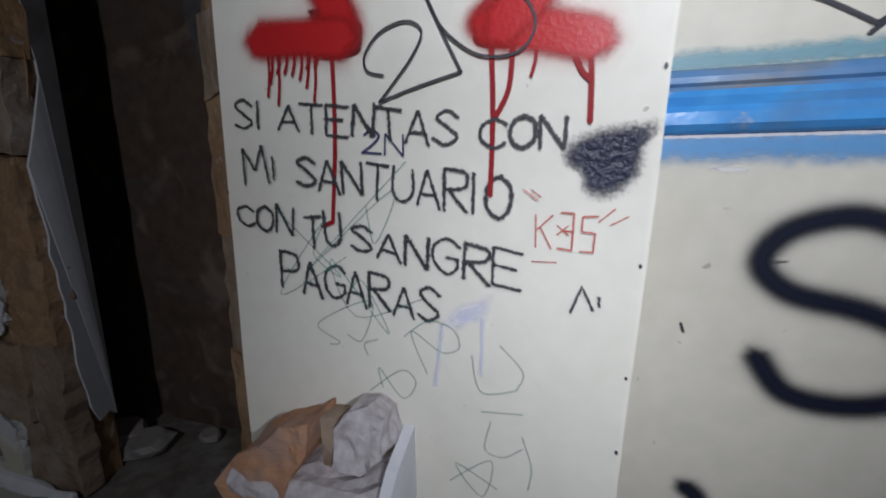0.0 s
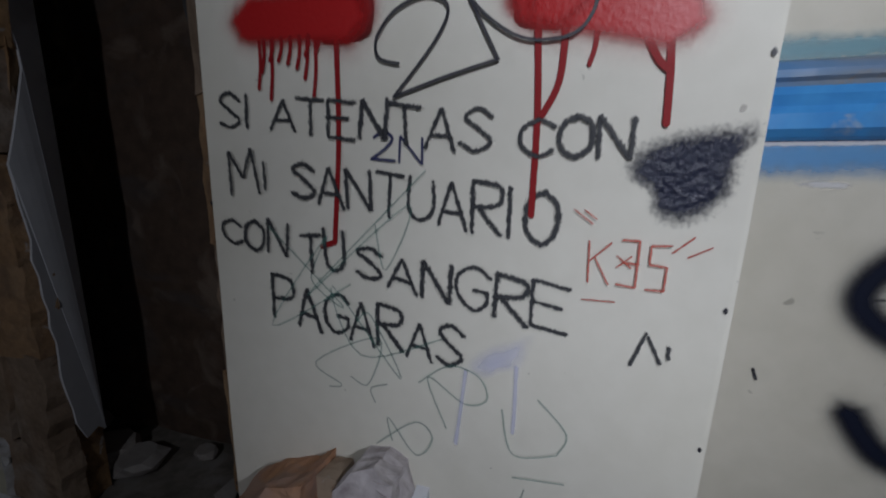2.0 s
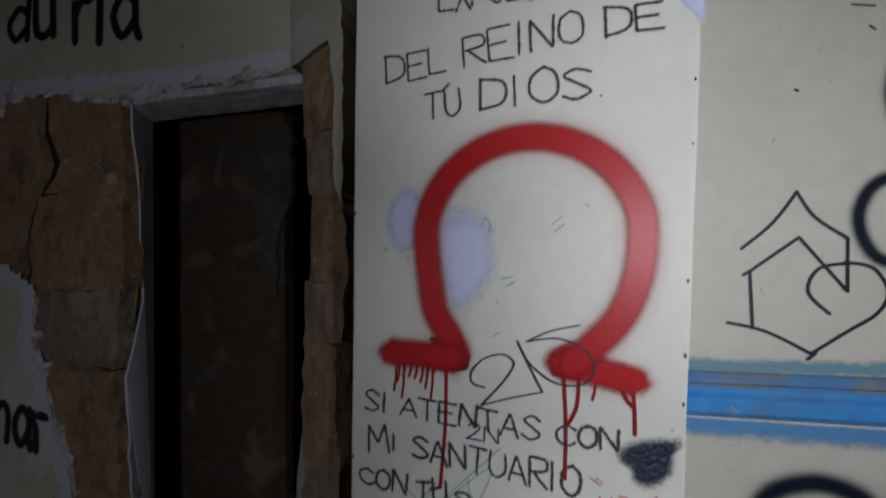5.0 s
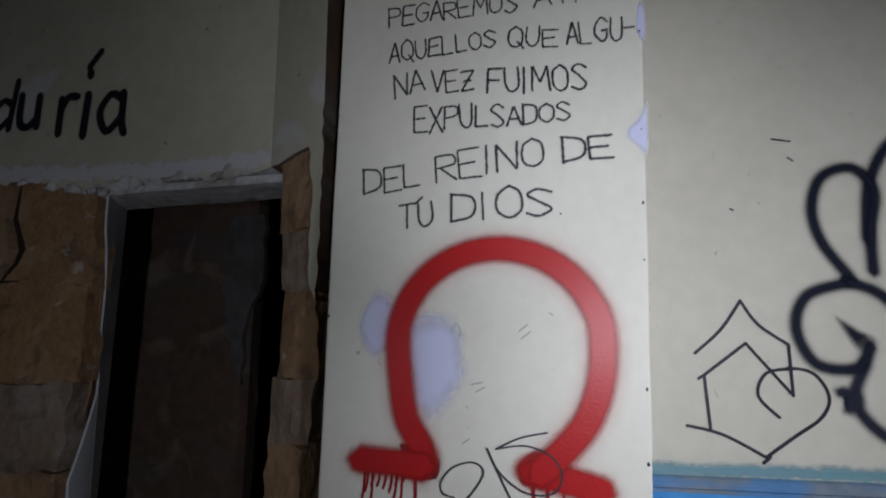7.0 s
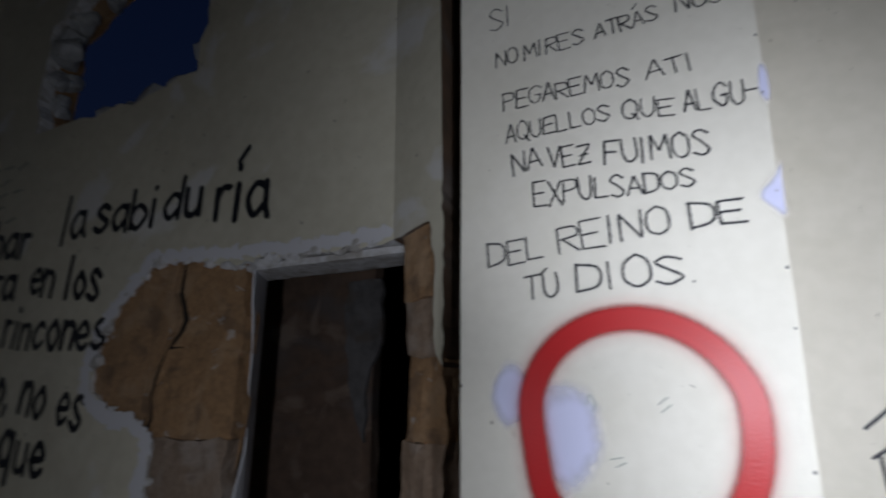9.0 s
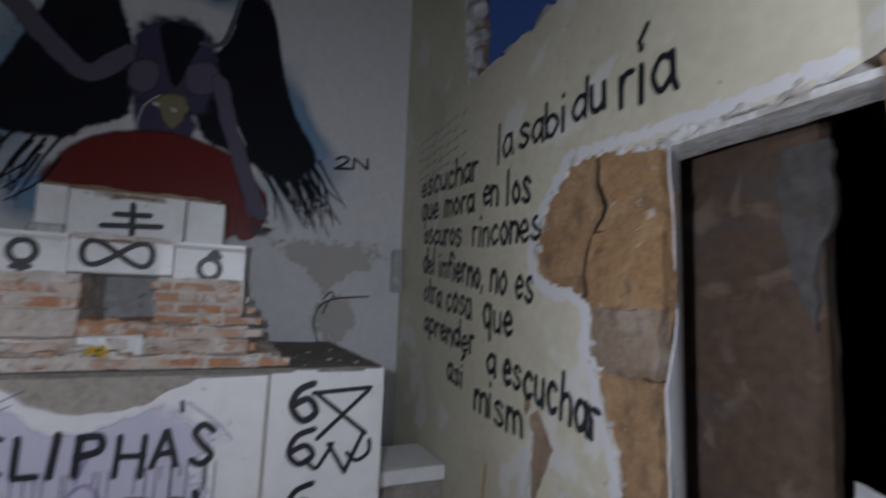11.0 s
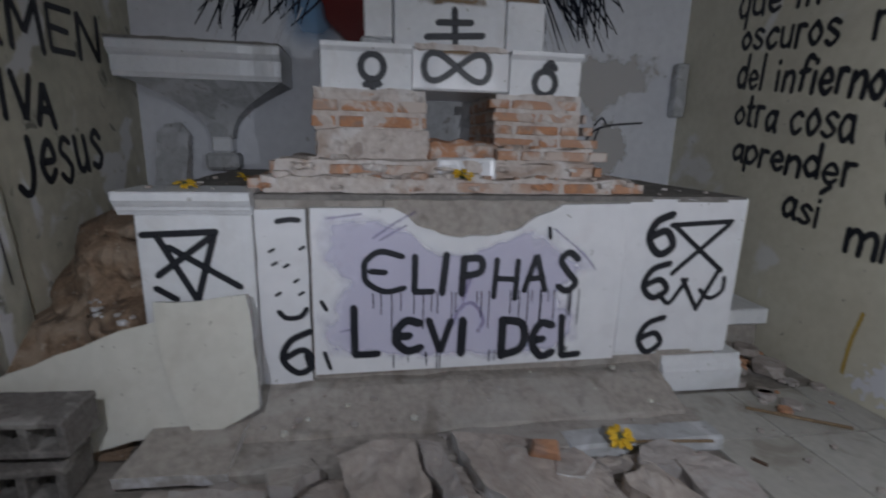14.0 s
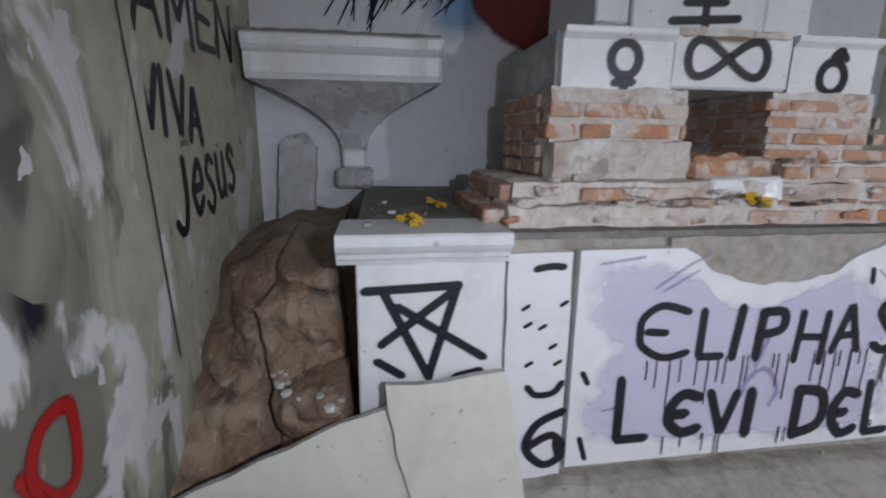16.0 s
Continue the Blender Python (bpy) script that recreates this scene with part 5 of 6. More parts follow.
ledge("moulded_ledge", [(-2.9, 0.965), (-2.66, 0.965), (-2.652, 0.98), (-2.645, 0.985), (-2.64, 1.0), (-2.628, 1.012), (-2.622, 1.02), (-2.615, 1.028), (-2.612, 1.056), (-2.62, 1.064), (-2.9, 1.064)], -2.085, -1.555, M_WHITE, ALTAR, "white moulded ledge", -2.9, 0.04)
SIDE_SLAB = part("side_slab", plate(ragged([(-1.555, 0.165), (-1.335, 0.157), (-1.34, 0.988), (-1.553, 0.985)], 0.1, 0.003, 3), [], lambda u, v, d: Vector((-2.668 - d, u, v)), 0.03), M_MARBLE, ALTAR, "narrow white slab with worn black paint")
main_out = [(-1.322, 0.206), (0.165, 0.222), (0.172, 1.02)] + ragged([(-0.165, 1.014), (-0.21, 0.985), (-0.295, 0.955), (-0.36, 0.905), (-0.47, 0.872), (-0.56, 0.868), (-0.647, 0.858), (-0.74, 0.875), (-0.851, 0.915), (-0.90, 0.965), (-0.96, 0.996)], 0.03, 0.006, 9, False) + [(-1.32, 0.995)]
MAIN_SLAB = part("main_slab", plate(main_out, [], lambda u, v, d: Vector((-2.655 - d, u, v)), 0.035), M_MARBLE, ALTAR, "white marble front slab with a broken upper edge")
part("slab_mortar", rough(box(-2.72, -2.672, -1.0, -0.15, 0.82, 1.03), 0.05, 0.012, 9, 6), M_CONCRETE, ALTAR, "grey mortar bared by the broken slab")
part("right_pier", box(-2.95, -2.70, 0.185, 0.84, 0.21, 1.046, 0.005), M_WHITE, ALTAR, "white painted pier")
CORNER = part("corner_face", box(-2.7, -2.69, 0.19, 0.835, 0.235, 1.04, 0.003), M_MARBLE, ALTAR, "white slab facing")
part("right_side", box(-4.28, -2.95, 0.80, 0.835, 0.0, 1.02, 0.005), M_WHITE, ALTAR, "white altar flank")
ledge("plinth", [(-2.9, 0.0), (-2.665, 0.0), (-2.66, 0.006), (-2.66, 0.12), (-2.668, 0.13), (-2.672, 0.15), (-2.685, 0.165), (-2.69, 0.185), (-2.69, 0.2), (-2.9, 0.2)], 0.47, 0.935, M_WHITE, ALTAR, "white moulded plinth block", -2.9, 0.02)
# platform in front
step_bm = rough(box(-2.75, -2.38, -1.62, 0.42, 0.0, 0.165, 0.01), 0.07, 0.014, 6, 3, 0.005)
for v in step_bm.verts:
    if v.co.z > 0.06:
        v.co.z -= max(0.0, v.co.x + 2.62) / 0.24 * 0.095
part("altar_step", step_bm, M_CONCRETE, ALTAR, "worn concrete ledge sloping down under the slabs")
PLAT = tagged(link("altar_platform", rough(box(-2.72, -2.2, -1.65, 0.46, -0.02, 0.055, 0.01), 0.07, 0.012, 7, 8, 0.005), M_CONCRETE), "cracked grey concrete platform before the altar", "platform", kind="structure")
part("platform_edge", rough(box(-2.32, -2.185, -0.25, 0.47, -0.01, 0.066, 0.012), 0.06, 0.008, 9, 2), M_SHELFGREY, PLAT, "whitish broken platform edge")
F_ALT = Face((-2.655, 0, 0), (0, 1, 0), (1, 0, 0))
F_SIDE = Face((-2.668, 0, 0), (0, 1, 0), (1, 0, 0))
F_LP = Face((-2.665, 0, 0), (0, 1, 0), (1, 0, 0))
F_RP = Face((-2.69, 0, 0), (0, 1, 0), (1, 0, 0))
slab = MAIN_SLAB
# violet wash, then the name
blot("violet_wash", F_ALT, (-0.72, 0.56), [(-1.324, 0.970), (-1.143, 0.990), (-0.933, 0.944), (-0.819, 0.852), (-0.617, 0.813), (-0.400, 0.882), (-0.247, 0.934), (-0.064, 0.827), (0.063, 0.732), (-0.047, 0.597), (0.014, 0.401), (-0.085, 0.245), (-0.622, 0.235), (-1.083, 0.258), (-1.293, 0.286), (-1.321, 0.505), (-1.231, 0.654), (-1.319, 0.786)], P_PURPLE, slab, "faded violet wash", 4, 0.93)
drawn("violet_scrawl", F_ALT, [[(-0.68, 0.44), (-0.64, 0.52), (-0.58, 0.54), (-0.53, 0.46), (-0.55, 0.40)], [(-0.63, 0.56), (-0.60, 0.66)]], 0.035, P_PURPLELINE, slab, split=True)
drawn("violet_scrawl", F_ALT, [[(-1.05, 0.86), (-0.95, 0.93), (-0.86, 0.98)], [(-1.02, 0.85), (-0.90, 0.92)], [(-1.25, 0.95), (-1.1, 0.97)], [(-1.2, 0.42), (-1.15, 0.43)], [(-0.2, 0.9), (-0.05, 0.78), (0.02, 0.70)]], 0.016, P_PURPLELINE, slab, split=True)
ALTAR_NAME = [("€", (-1.124, 0.618), (-0.881, 0.615), 0.198, 0.193), ("LI", (-0.877, 0.615), (-0.683, 0.601), 0.189, 0.187), ("P", (-0.659, 0.581), (-0.530, 0.584), 0.197, 0.194), ("H", (-0.502, 0.578), (-0.356, 0.570), 0.217, 0.219), ("A", (-0.350, 0.598), (-0.207, 0.595), 0.200, 0.198), ("S", (-0.183, 0.599), (-0.052, 0.597), 0.225, 0.227)]
ALTAR_PLACE = [("L", (-1.157, 0.311), (-0.997, 0.308), 0.248, 0.246), ("€", (-0.974, 0.307), (-0.806, 0.304), 0.178, 0.171), ("VI", (-0.810, 0.300), (-0.575, 0.288), 0.180, 0.188), ("D€", (-0.448, 0.264), (-0.143, 0.262), 0.210, 0.179), ("L", (-0.142, 0.252), (0.005, 0.251), 0.229, 0.226)]
for words, width in ((ALTAR_NAME, 0.040), (ALTAR_PLACE, 0.050)):
    for i, (txt, foot, tail, h1, h2) in enumerate(words):
        lettering("altar_letter", F_ALT, txt, foot, tail, h1 - width * 0.5, width, P_BLACK, slab, "black brushed capital letter", seed=i + 3, height2=h2 - width * 0.5, fill=0.72)
drawn("brush_mark", F_ALT, [[(-1.282, 0.568), (-1.263, 0.530)], [(-1.276, 0.318), (-1.252, 0.238)], [(-0.225, 0.903), (-0.220, 0.858)]], 0.024, P_BLACK, slab, "short black brush mark", split=True)
rd = random.Random(17)
drawn("black_run", F_ALT, [[(y, 0.60), (y + 0.002, 0.55), (y, 0.60 - rd.uniform(0.05, 0.19))] for y in [rd.uniform(-1.08, -0.05) for _ in range(26)]] + [[(y, 0.30), (y, 0.30 - rd.uniform(0.02, 0.09))] for y in [rd.uniform(-1.1, 0.0) for _ in range(14)]], 0.006, P_PEN, slab, "thin runs of black paint", curve=False, split=True)
for k, (y, z) in enumerate(((0.285, 0.765), (0.285, 0.522), (0.285, 0.228))):
    lettering("number_six", F_RP, "6", (y, z), (y + 0.19, z - 0.002), 0.205, 0.046, P_BLACK, CORNER, "black brushed number six", seed=80 + k, fill=0.8)
drawn("triangle_sign", F_RP, [[(0.425, 0.909), (0.754, 0.928)], [(0.441, 0.907), (0.735, 0.669)], [(0.746, 0.916), (0.459, 0.658)], [(0.525, 0.626), (0.623, 0.464)], [(0.623, 0.464), (0.726, 0.681)]], 0.032, P_BLACK, CORNER, "black brushed triangular sign", curve=False, split=True)
drawn("triangle_sign", F_RP, [[(0.404, 0.551), (0.459, 0.499), (0.510, 0.563), (0.548, 0.626)], [(0.632, 0.567), (0.689, 0.521), (0.758, 0.559), (0.761, 0.630)]], 0.03, P_BLACK, CORNER, split=True)
drawn("star_sign", F_LP, [[(-2.005, 0.879), (-1.865, 0.884), (-1.713, 0.891)], [(-1.717, 0.887), (-1.808, 0.585)], [(-1.944, 0.867), (-1.808, 0.585)], [(-1.733, 0.870), (-1.957, 0.702)], [(-1.905, 0.826), (-1.628, 0.644)], [(-1.970, 0.644), (-1.895, 0.594)], [(-1.719, 0.578), (-1.639, 0.595)]], 0.036, P_BLACK, LEFT_PIER, "black brushed five-pointed star", curve=False, split=True)
lettering("number_six", F_SIDE, "6", (-1.49, 0.215), (-1.30, 0.215), 0.21, 0.046, P_BLACK, SIDE_SLAB, "black brushed number six", seed=88)
drawn("worn_number", F_SIDE, [[(-1.46, 0.935), (-1.41, 0.943), (-1.37, 0.94)], [(-1.47, 0.52), (-1.44, 0.49), (-1.38, 0.495), (-1.35, 0.53)], [(-1.36, 0.30), (-1.345, 0.24)]], 0.03, P_BLACK, SIDE_SLAB, "worn black brush strokes", split=True)
drawn("worn_number", F_SIDE, [[(a, b), (a + 0.02, b + 0.012)] for a, b in ((-1.50, 0.80), (-1.49, 0.74), (-1.44, 0.73), (-1.40, 0.66), (-1.48, 0.60), (-1.37, 0.81), (-1.38, 0.60))], 0.016, P_BLACK, SIDE_SLAB, curve=False, split=True)

# brick tiers
brick_bm = box(-0.5, 0.5, -0.5, 0.5, -0.5, 0.5, 0.05, 0.02, random.Random(2))
brick_mesh = bpy.data.meshes.new("brick")
brick_bm.to_mesh(brick_mesh)
brick_bm.free()
brick_mesh.materials.append(M_BRICK)


def brick(x, y, z, lx, ly, lz, turn=0.0):
    ob = new("brick", brick_mesh)
    ob.parent = ALTAR
    ob.location, ob.scale = (x, y, z), (lx, ly, lz)
    ob.rotation_euler = (rng.uniform(-0.02, 0.02), rng.uniform(-0.02, 0.02), turn + rng.uniform(-0.03, 0.03))


def course(y0, y1, z, xf, h=0.058, length=0.215, depth=0.11, gap=0.016, miss=0.0):
    y = y0 + rng.uniform(-0.02, 0.0)
    while y < y1 - 0.03:
        ln = min(rng.choice((length, length, length * 0.5)), y1 - y)
        if rng.random() >= miss:
            brick(xf - depth / 2 + rng.uniform(-0.008, 0.006), y + ln / 2, z + h / 2, depth, ln - gap, h)
        y += ln


def side_course(x0, x1, z, y, h=0.058, length=0.215, depth=0.11, gap=0.016):
    x = x1
    while x > x0 + 0.04:
        ln = min(length * rng.uniform(0.9, 1.05), x - x0)
        brick(x - ln / 2, y, z + h / 2, ln - gap, depth, h)
        x -= ln


def mortar(x0, x1, y0, y1, z0, z1, seed, amp=0.016):
    return part("mortar", rough(box(x0, x1, y0, y1, z0, z1), 0.045, amp, 13, seed, 0.004), M_MORTAR, ALTAR, "uneven pale lime mortar")


mortar(-3.6, -2.765, -1.53, 0.24, 1.045, 1.118, 1, 0.022)
course(-1.56, 0.30, 1.054, -2.752, h=0.046, length=0.26, miss=0.42)
side_course(-3.45, -2.80, 1.052, -1.555)
mortar(-3.6, -2.865, -1.49, 0.07, 1.115, 1.192, 2)
course(-1.50, -0.80, 1.128, -2.848, h=0.046, length=0.26, miss=0.3)
side_course(-3.5, -2.90, 1.124, -1.475)
course(-0.45, 0.12, 1.128, -2.852, h=0.046, length=0.26, miss=0.35)
mortar(-3.6, -2.885, -0.44, 0.06, 1.19, 1.262, 3)
course(-0.43, 0.15, 1.204, -2.868, h=0.046, length=0.24, miss=0.2)
# left pier of the niche: mortared foot, then bare courses
mortar(-3.62, -2.965, -1.315, -0.77, 1.19, 1.335, 4, 0.018)
for k in range(2):
    course(-1.335, -0.775 + rng.uniform(-0.015, 0.03), 1.348 + 0.074 * k, -2.984, h=0.052, length=0.27)
course(-1.20, -0.80, 1.492, -3.0, h=0.032, length=0.27)
mortar(-3.62, -2.995, -1.325, -0.785, 1.33, 1.53, 5)
for k in range(5):
    side_course(-3.62, -3.10, 1.206 + 0.064 * k, -1.28, h=0.052)
# right pier
mortar(-3.62, -2.995, -0.425, 0.025, 1.26, 1.53, 6)
for k in range(4):
    course(-0.435 + rng.uniform(-0.02, 0.02), 0.03 + 0.04 * max(0, 3 - k), 1.270 + 0.063 * k, -2.984, h=0.043, length=0.24)
    side_course(-3.62, -3.10, 1.268 + 0.063 * k, -0.375, h=0.05, depth=0.12)
    side_course(-3.62, -3.10, 1.270 + 0.063 * k, -0.02, h=0.043)
part("niche_back", rough(box(-3.66, -3.6, -0.86, -0.36, 1.1, 1.55), 0.08, 0.006, 8, 2), M_SHELFGREY, ALTAR, "grey plastered back of the niche")
part("niche_sill", rough(box(-3.1, -2.858, -0.74, -0.45, 1.10, 1.21, 0.01), 0.03, 0.018, 14, 5), M_MARBLE, ALTAR, "broken white slab fragment in the niche")
part("niche_rubble", rough(box(-3.2, -2.93, -0.78, -0.40, 1.19, 1.285, 0.02), 0.04, 0.03, 11, 6), M_BRICK, ALTAR, "broken brick in the niche")

# mortar and brick sticking out of the broken tier fronts
for k in range(12):
    y = -1.5 + 1.72 * k / 11 + rng.uniform(-0.03, 0.03)
    s = rng.uniform(0.05, 0.10)
    low = k % 2 == 0 or y > 0.05
    ob = part("mortar_lump", rough(rock(s, k + 1100, 0.55, 3, 0.5), 1.0, 0.012, 16, k, 0.004), M_MORTAR if k % 4 else M_BRICK, ALTAR)
    ob.location, ob.rotation_euler = ((-2.775 if low else -2.875) + rng.uniform(-0.012, 0.008), y, (1.085 if low else 1.155) + rng.uniform(-0.012, 0.02)), (0, 0, rng.uniform(-0.5, 0.5))
# broken bits lying on the tiers
for k in range(34):
    tier = rng.choice((0, 0, 1))
    s = rng.choice((0.03, 0.045, 0.06, 0.08))
    y = rng.uniform(-1.5, 0.15) if tier == 0 else rng.choice((rng.uniform(-1.45, -1.2), rng.uniform(-0.4, 0.03)))
    x, z = (-2.80, 1.118) if tier == 0 else (-2.92, 1.192 if y < -1 else 1.262)
    ob = part("fragment", rock(s, k + 700, 0.7, 2, 0.5), M_MORTAR if k % 3 else M_BRICK, ALTAR)
    ob.location, ob.rotation_euler = (x + rng.uniform(-0.03, 0.03), y, z + s * 0.12), (0, 0, k)

# shelf with signs and the top block
shelf_prof = [(-3.62, 1.515), (-3.012, 1.515), (-3.01, 1.525), (-3.01, 1.697), (-3.004, 1.703), (-2.998, 1.708), (-2.99, 1.714), (-2.986, 1.72), (-2.984, 1.737), (-3.62, 1.737)]
SH1 = ledge("shelf_block", shelf_prof, -1.285, -0.853, M_WHITE, ALTAR, "white moulded shelf block", -3.62, 0.015, 1)
plain = [(-3.62, 1.53), (-3.02, 1.535), (-3.01, 1.545), (-3.008, 1.725), (-3.02, 1.735), (-3.62, 1.735)]
SH2 = ledge("shelf_block", plain, -0.849, -0.362, M_MARBLE, ALTAR, "white shelf block with a chipped edge", -3.62, 0.03, 2)
SH3 = ledge("shelf_block", shelf_prof, -0.356, 0.02, M_WHITE, ALTAR, "white moulded shelf block", -3.62, 0.015, 3)
part("shelf_flank", box(-3.62, -3.05, -1.296, -1.286, 1.535, 1.73), M_SHELFGREY, ALTAR, "weathered grey flank")
part("mortar_line", rough(box(-3.03, -2.995, -0.84, -0.38, 1.722, 1.748), 0.03, 0.012, 22, 4), M_MORTAR, ALTAR, "crumbling mortar line")
TOPB = part("top_block", box(-3.75, -3.2, -0.93, -0.34, 1.742, 2.02, 0.008, 0.004, rng), M_WHITE, ALTAR, "white top block")
part("top_block", box(-3.75, -3.21, -0.335, -0.115, 1.742, 2.02, 0.008, 0.004, rng), M_WHITE, ALTAR, "white top block")
part("top_block", box(-3.75, -3.21, -1.085, -0.935, 1.80, 2.03, 0.008, 0.004, rng), M_WHITE, ALTAR, "white top block")
part("top_chunk", rough(box(-3.6, -3.19, -1.10, -0.94, 1.742, 1.80, 0.01), 0.05, 0.012, 12, 3), M_SHELFGREY, ALTAR, "grey broken stone")
part("top_mortar", rough(box(-3.75, -3.22, -1.05, -0.15, 2.015, 2.045), 0.05, 0.018, 12, 9), M_EARTH, ALTAR, "rust-brown crumbling mortar on the top block")
F_SH = Face((-3.008, 0, 0), (0, 1, 0), (1, 0, 0))
F_TOP = Face((-3.2, 0, 0), (0, 1, 0), (1, 0, 0))
circ = lambda cy, cz, r: [(cy + r * math.cos(a), cz + r * 1.05 * math.sin(a)) for a in [2 * math.pi * k / 10 for k in range(11)]]
drawn("round_sign", F_SH, [circ(-1.044, 1.632, 0.055), [(-1.044, 1.575), (-1.042, 1.528)], [(-1.078, 1.55), (-1.01, 1.552)]], 0.04, P_BLACK, SH1, "black brushed circle with a cross below")
drawn("round_sign", F_SH, [circ(-0.170, 1.59, 0.055), [(-0.16, 1.65), (-0.150, 1.69)], [(-0.175, 1.665), (-0.145, 1.692)], [(-0.145, 1.692), (-0.122, 1.662)]], 0.04, P_BLACK, SH3, "black brushed circle with an arrow above")
inf = [(-0.628 + 0.165 * math.sin(t), 1.645 + 0.13 * math.sin(t) * math.cos(t)) for t in [2 * math.pi * k / 24 for k in range(25)]]
drawn("loop_sign", F_SH, [inf], 0.038, P_BLACK, SH2, "black brushed lying eight", per=3)
drawn("cross_sign", F_TOP, [[(-0.615, 1.955), (-0.607, 1.77)], [(-0.70, 1.89), (-0.526, 1.897)], [(-0.76, 1.818), (-0.463, 1.836)]], 0.042, P_BLACK, TOPB, "black brushed double cross", curve=False)
blot("brown_stain", F_TOP, (-0.6, 2.0), [(-0.9, 2.02), (-0.3, 2.02), (-0.35, 1.965), (-0.6, 1.975), (-0.85, 1.965)], P_STAIN, TOPB)
blot("brown_stain", F_SH, (-0.62, 1.72), [(-0.84, 1.735), (-0.38, 1.735), (-0.45, 1.70), (-0.62, 1.69), (-0.8, 1.705)], P_STAIN, SH2)

# ---- console on the end wall ----
CONSOLE = thing("wall_console", "white moulded plaster console on a slender stem, dusty and chipped", "console")
ledge("console_top", [(-4.3, 1.63), (-3.86, 1.63), (-3.855, 1.645), (-3.845, 1.66), (-3.84, 1.75), (-3.82, 1.765), (-3.805, 1.785), (-3.80, 1.83), (-3.81, 1.84), (-4.3, 1.84)], -2.60, -1.61, M_WHITE, CONSOLE, "white moulded console top", -4.3, 0.06, 5)
part("top_dust", rough(box(-4.28, -3.83, -2.62, -1.62, 1.838, 1.86), 0.05, 0.012, 14, 3), M_DUSTTOP, CONSOLE, "dust and broken mortar")
bm = bmesh.new()
rows = []
for i in range(13):
    t = i / 12
    half = 0.075 + 0.40 * (1 - math.sin(t * math.pi / 2)) ** 1.15
    if t > 0.9:
        half = 0.075
    z = 1.632 - 0.36 * t
    dep = 0.12 + 0.30 * (1 - math.sin(t * math.pi / 2))
    rows.append([bm.verts.new(p) for p in ((-4.3, -2.09 - half, z), (-4.3 + dep, -2.09 - half, z), (-4.3 + dep, -2.09 + half, z), (-4.3, -2.09 + half, z))])
for a, b in zip(rows, rows[1:]):
    for j in range(3):
        bm.faces.new((a[j], a[j + 1], b[j + 1], b[j]))
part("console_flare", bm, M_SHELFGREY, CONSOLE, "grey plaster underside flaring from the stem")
part("console_stem", box(-4.3, -4.16, -2.16, -2.02, 1.17, 1.28, 0.015), M_WHITE, CONSOLE, "white stem")
part("console_foot", box(-4.3, -4.13, -2.2, -1.98, 1.052, 1.17, 0.02), M_SHELFGREY, CONSOLE, "square plaster foot")

tagged(link("wall_plate", rough(box(-4.29, -4.2, 1.36, 1.455, 1.52, 1.93, 0.01), 0.06, 0.01, 12, 2), M_SHELFGREY, None), "grey broken plaster fragment hanging in the corner", "fragment")
tagged(link("rusty_knob", rock(0.06, 3, 1.0, 2, 0.2), M_RUST), "small dark rusty knob on the wall", "knob").matrix_world = pose(-4.285, 0.2, 2.02)

# ---- fallen pieces left of the altar ----


def slab_piece(name, corners, thick, mat, label, m, seed, edge=M_BROKEN, category="slab"):
    ob = link(name, plate(ragged(corners, 0.07, 0.007, seed), [], lambda u, v, d: Vector((u, v, -d)), thick, None, 1), [mat, edge])
    ob.matrix_world = m
    return tagged(ob, label, category, "fallen plaster slabs")


def pose3(o, ux, vy):
    """A pose from an origin, the way of the first axis and a point the second leans to."""
    x = Vector(ux).normalized()
    z = x.cross(Vector(vy)).normalized()
    y = z.cross(x)
    return Matrix.Translation(o) @ Matrix((x, y, z)).transposed().to_4x4()


slab_piece("fallen_slab", [(0.19, 0.0), (0.44, 0.12), (0.43, 0.3), (0.385, 0.60), (0.20, 0.575), (0.02, 0.575), (0.05, 0.36), (0.12, 0.15)], 0.045, M_OLDWHITE, "cream plaster slab leaning against the altar pier", pose3((-2.42, -1.97, 0.06), (0.02, 1, 0), (-0.25, 0, 1)), 31)
slab_piece("fallen_slab", [(0.05, 0.05), (0.42, -0.02), (0.80, 0.06), (0.74, 0.27), (0.66, 0.50), (0.45, 0.44), (0.2, 0.34), (0.02, 0.27)], 0.045, M_OLDWHITE, "cream cracked plaster slab leaning on the rubble", pose3((-2.42, -2.60, 0.05), (-0.02, 1, 0), (-0.3, 0, 1)), 32)
slab_piece("fallen_slab", [(0, 0), (0.40, -0.05), (0.46, 0.30), (0.10, 0.34)], 0.05, M_CONCRETE, "grey concrete slab lying on the floor", pose3((-2.20, -2.0, 0.07), (-0.1, 1, 0), (-1, 0, 0.16)), 33)
slab_piece("broken_slab", [(0, 0), (0.20, 0.0), (0.21, 0.50), (0.15, 0.58), (0.05, 0.56), (0.0, 0.5)], 0.07, M_SHELFGREY, "grey rounded stone slab leaning on the end wall", pose3((-4.05, -2.52, 0.82), (0, 1, 0), (-0.3, 0, 1)), 34)

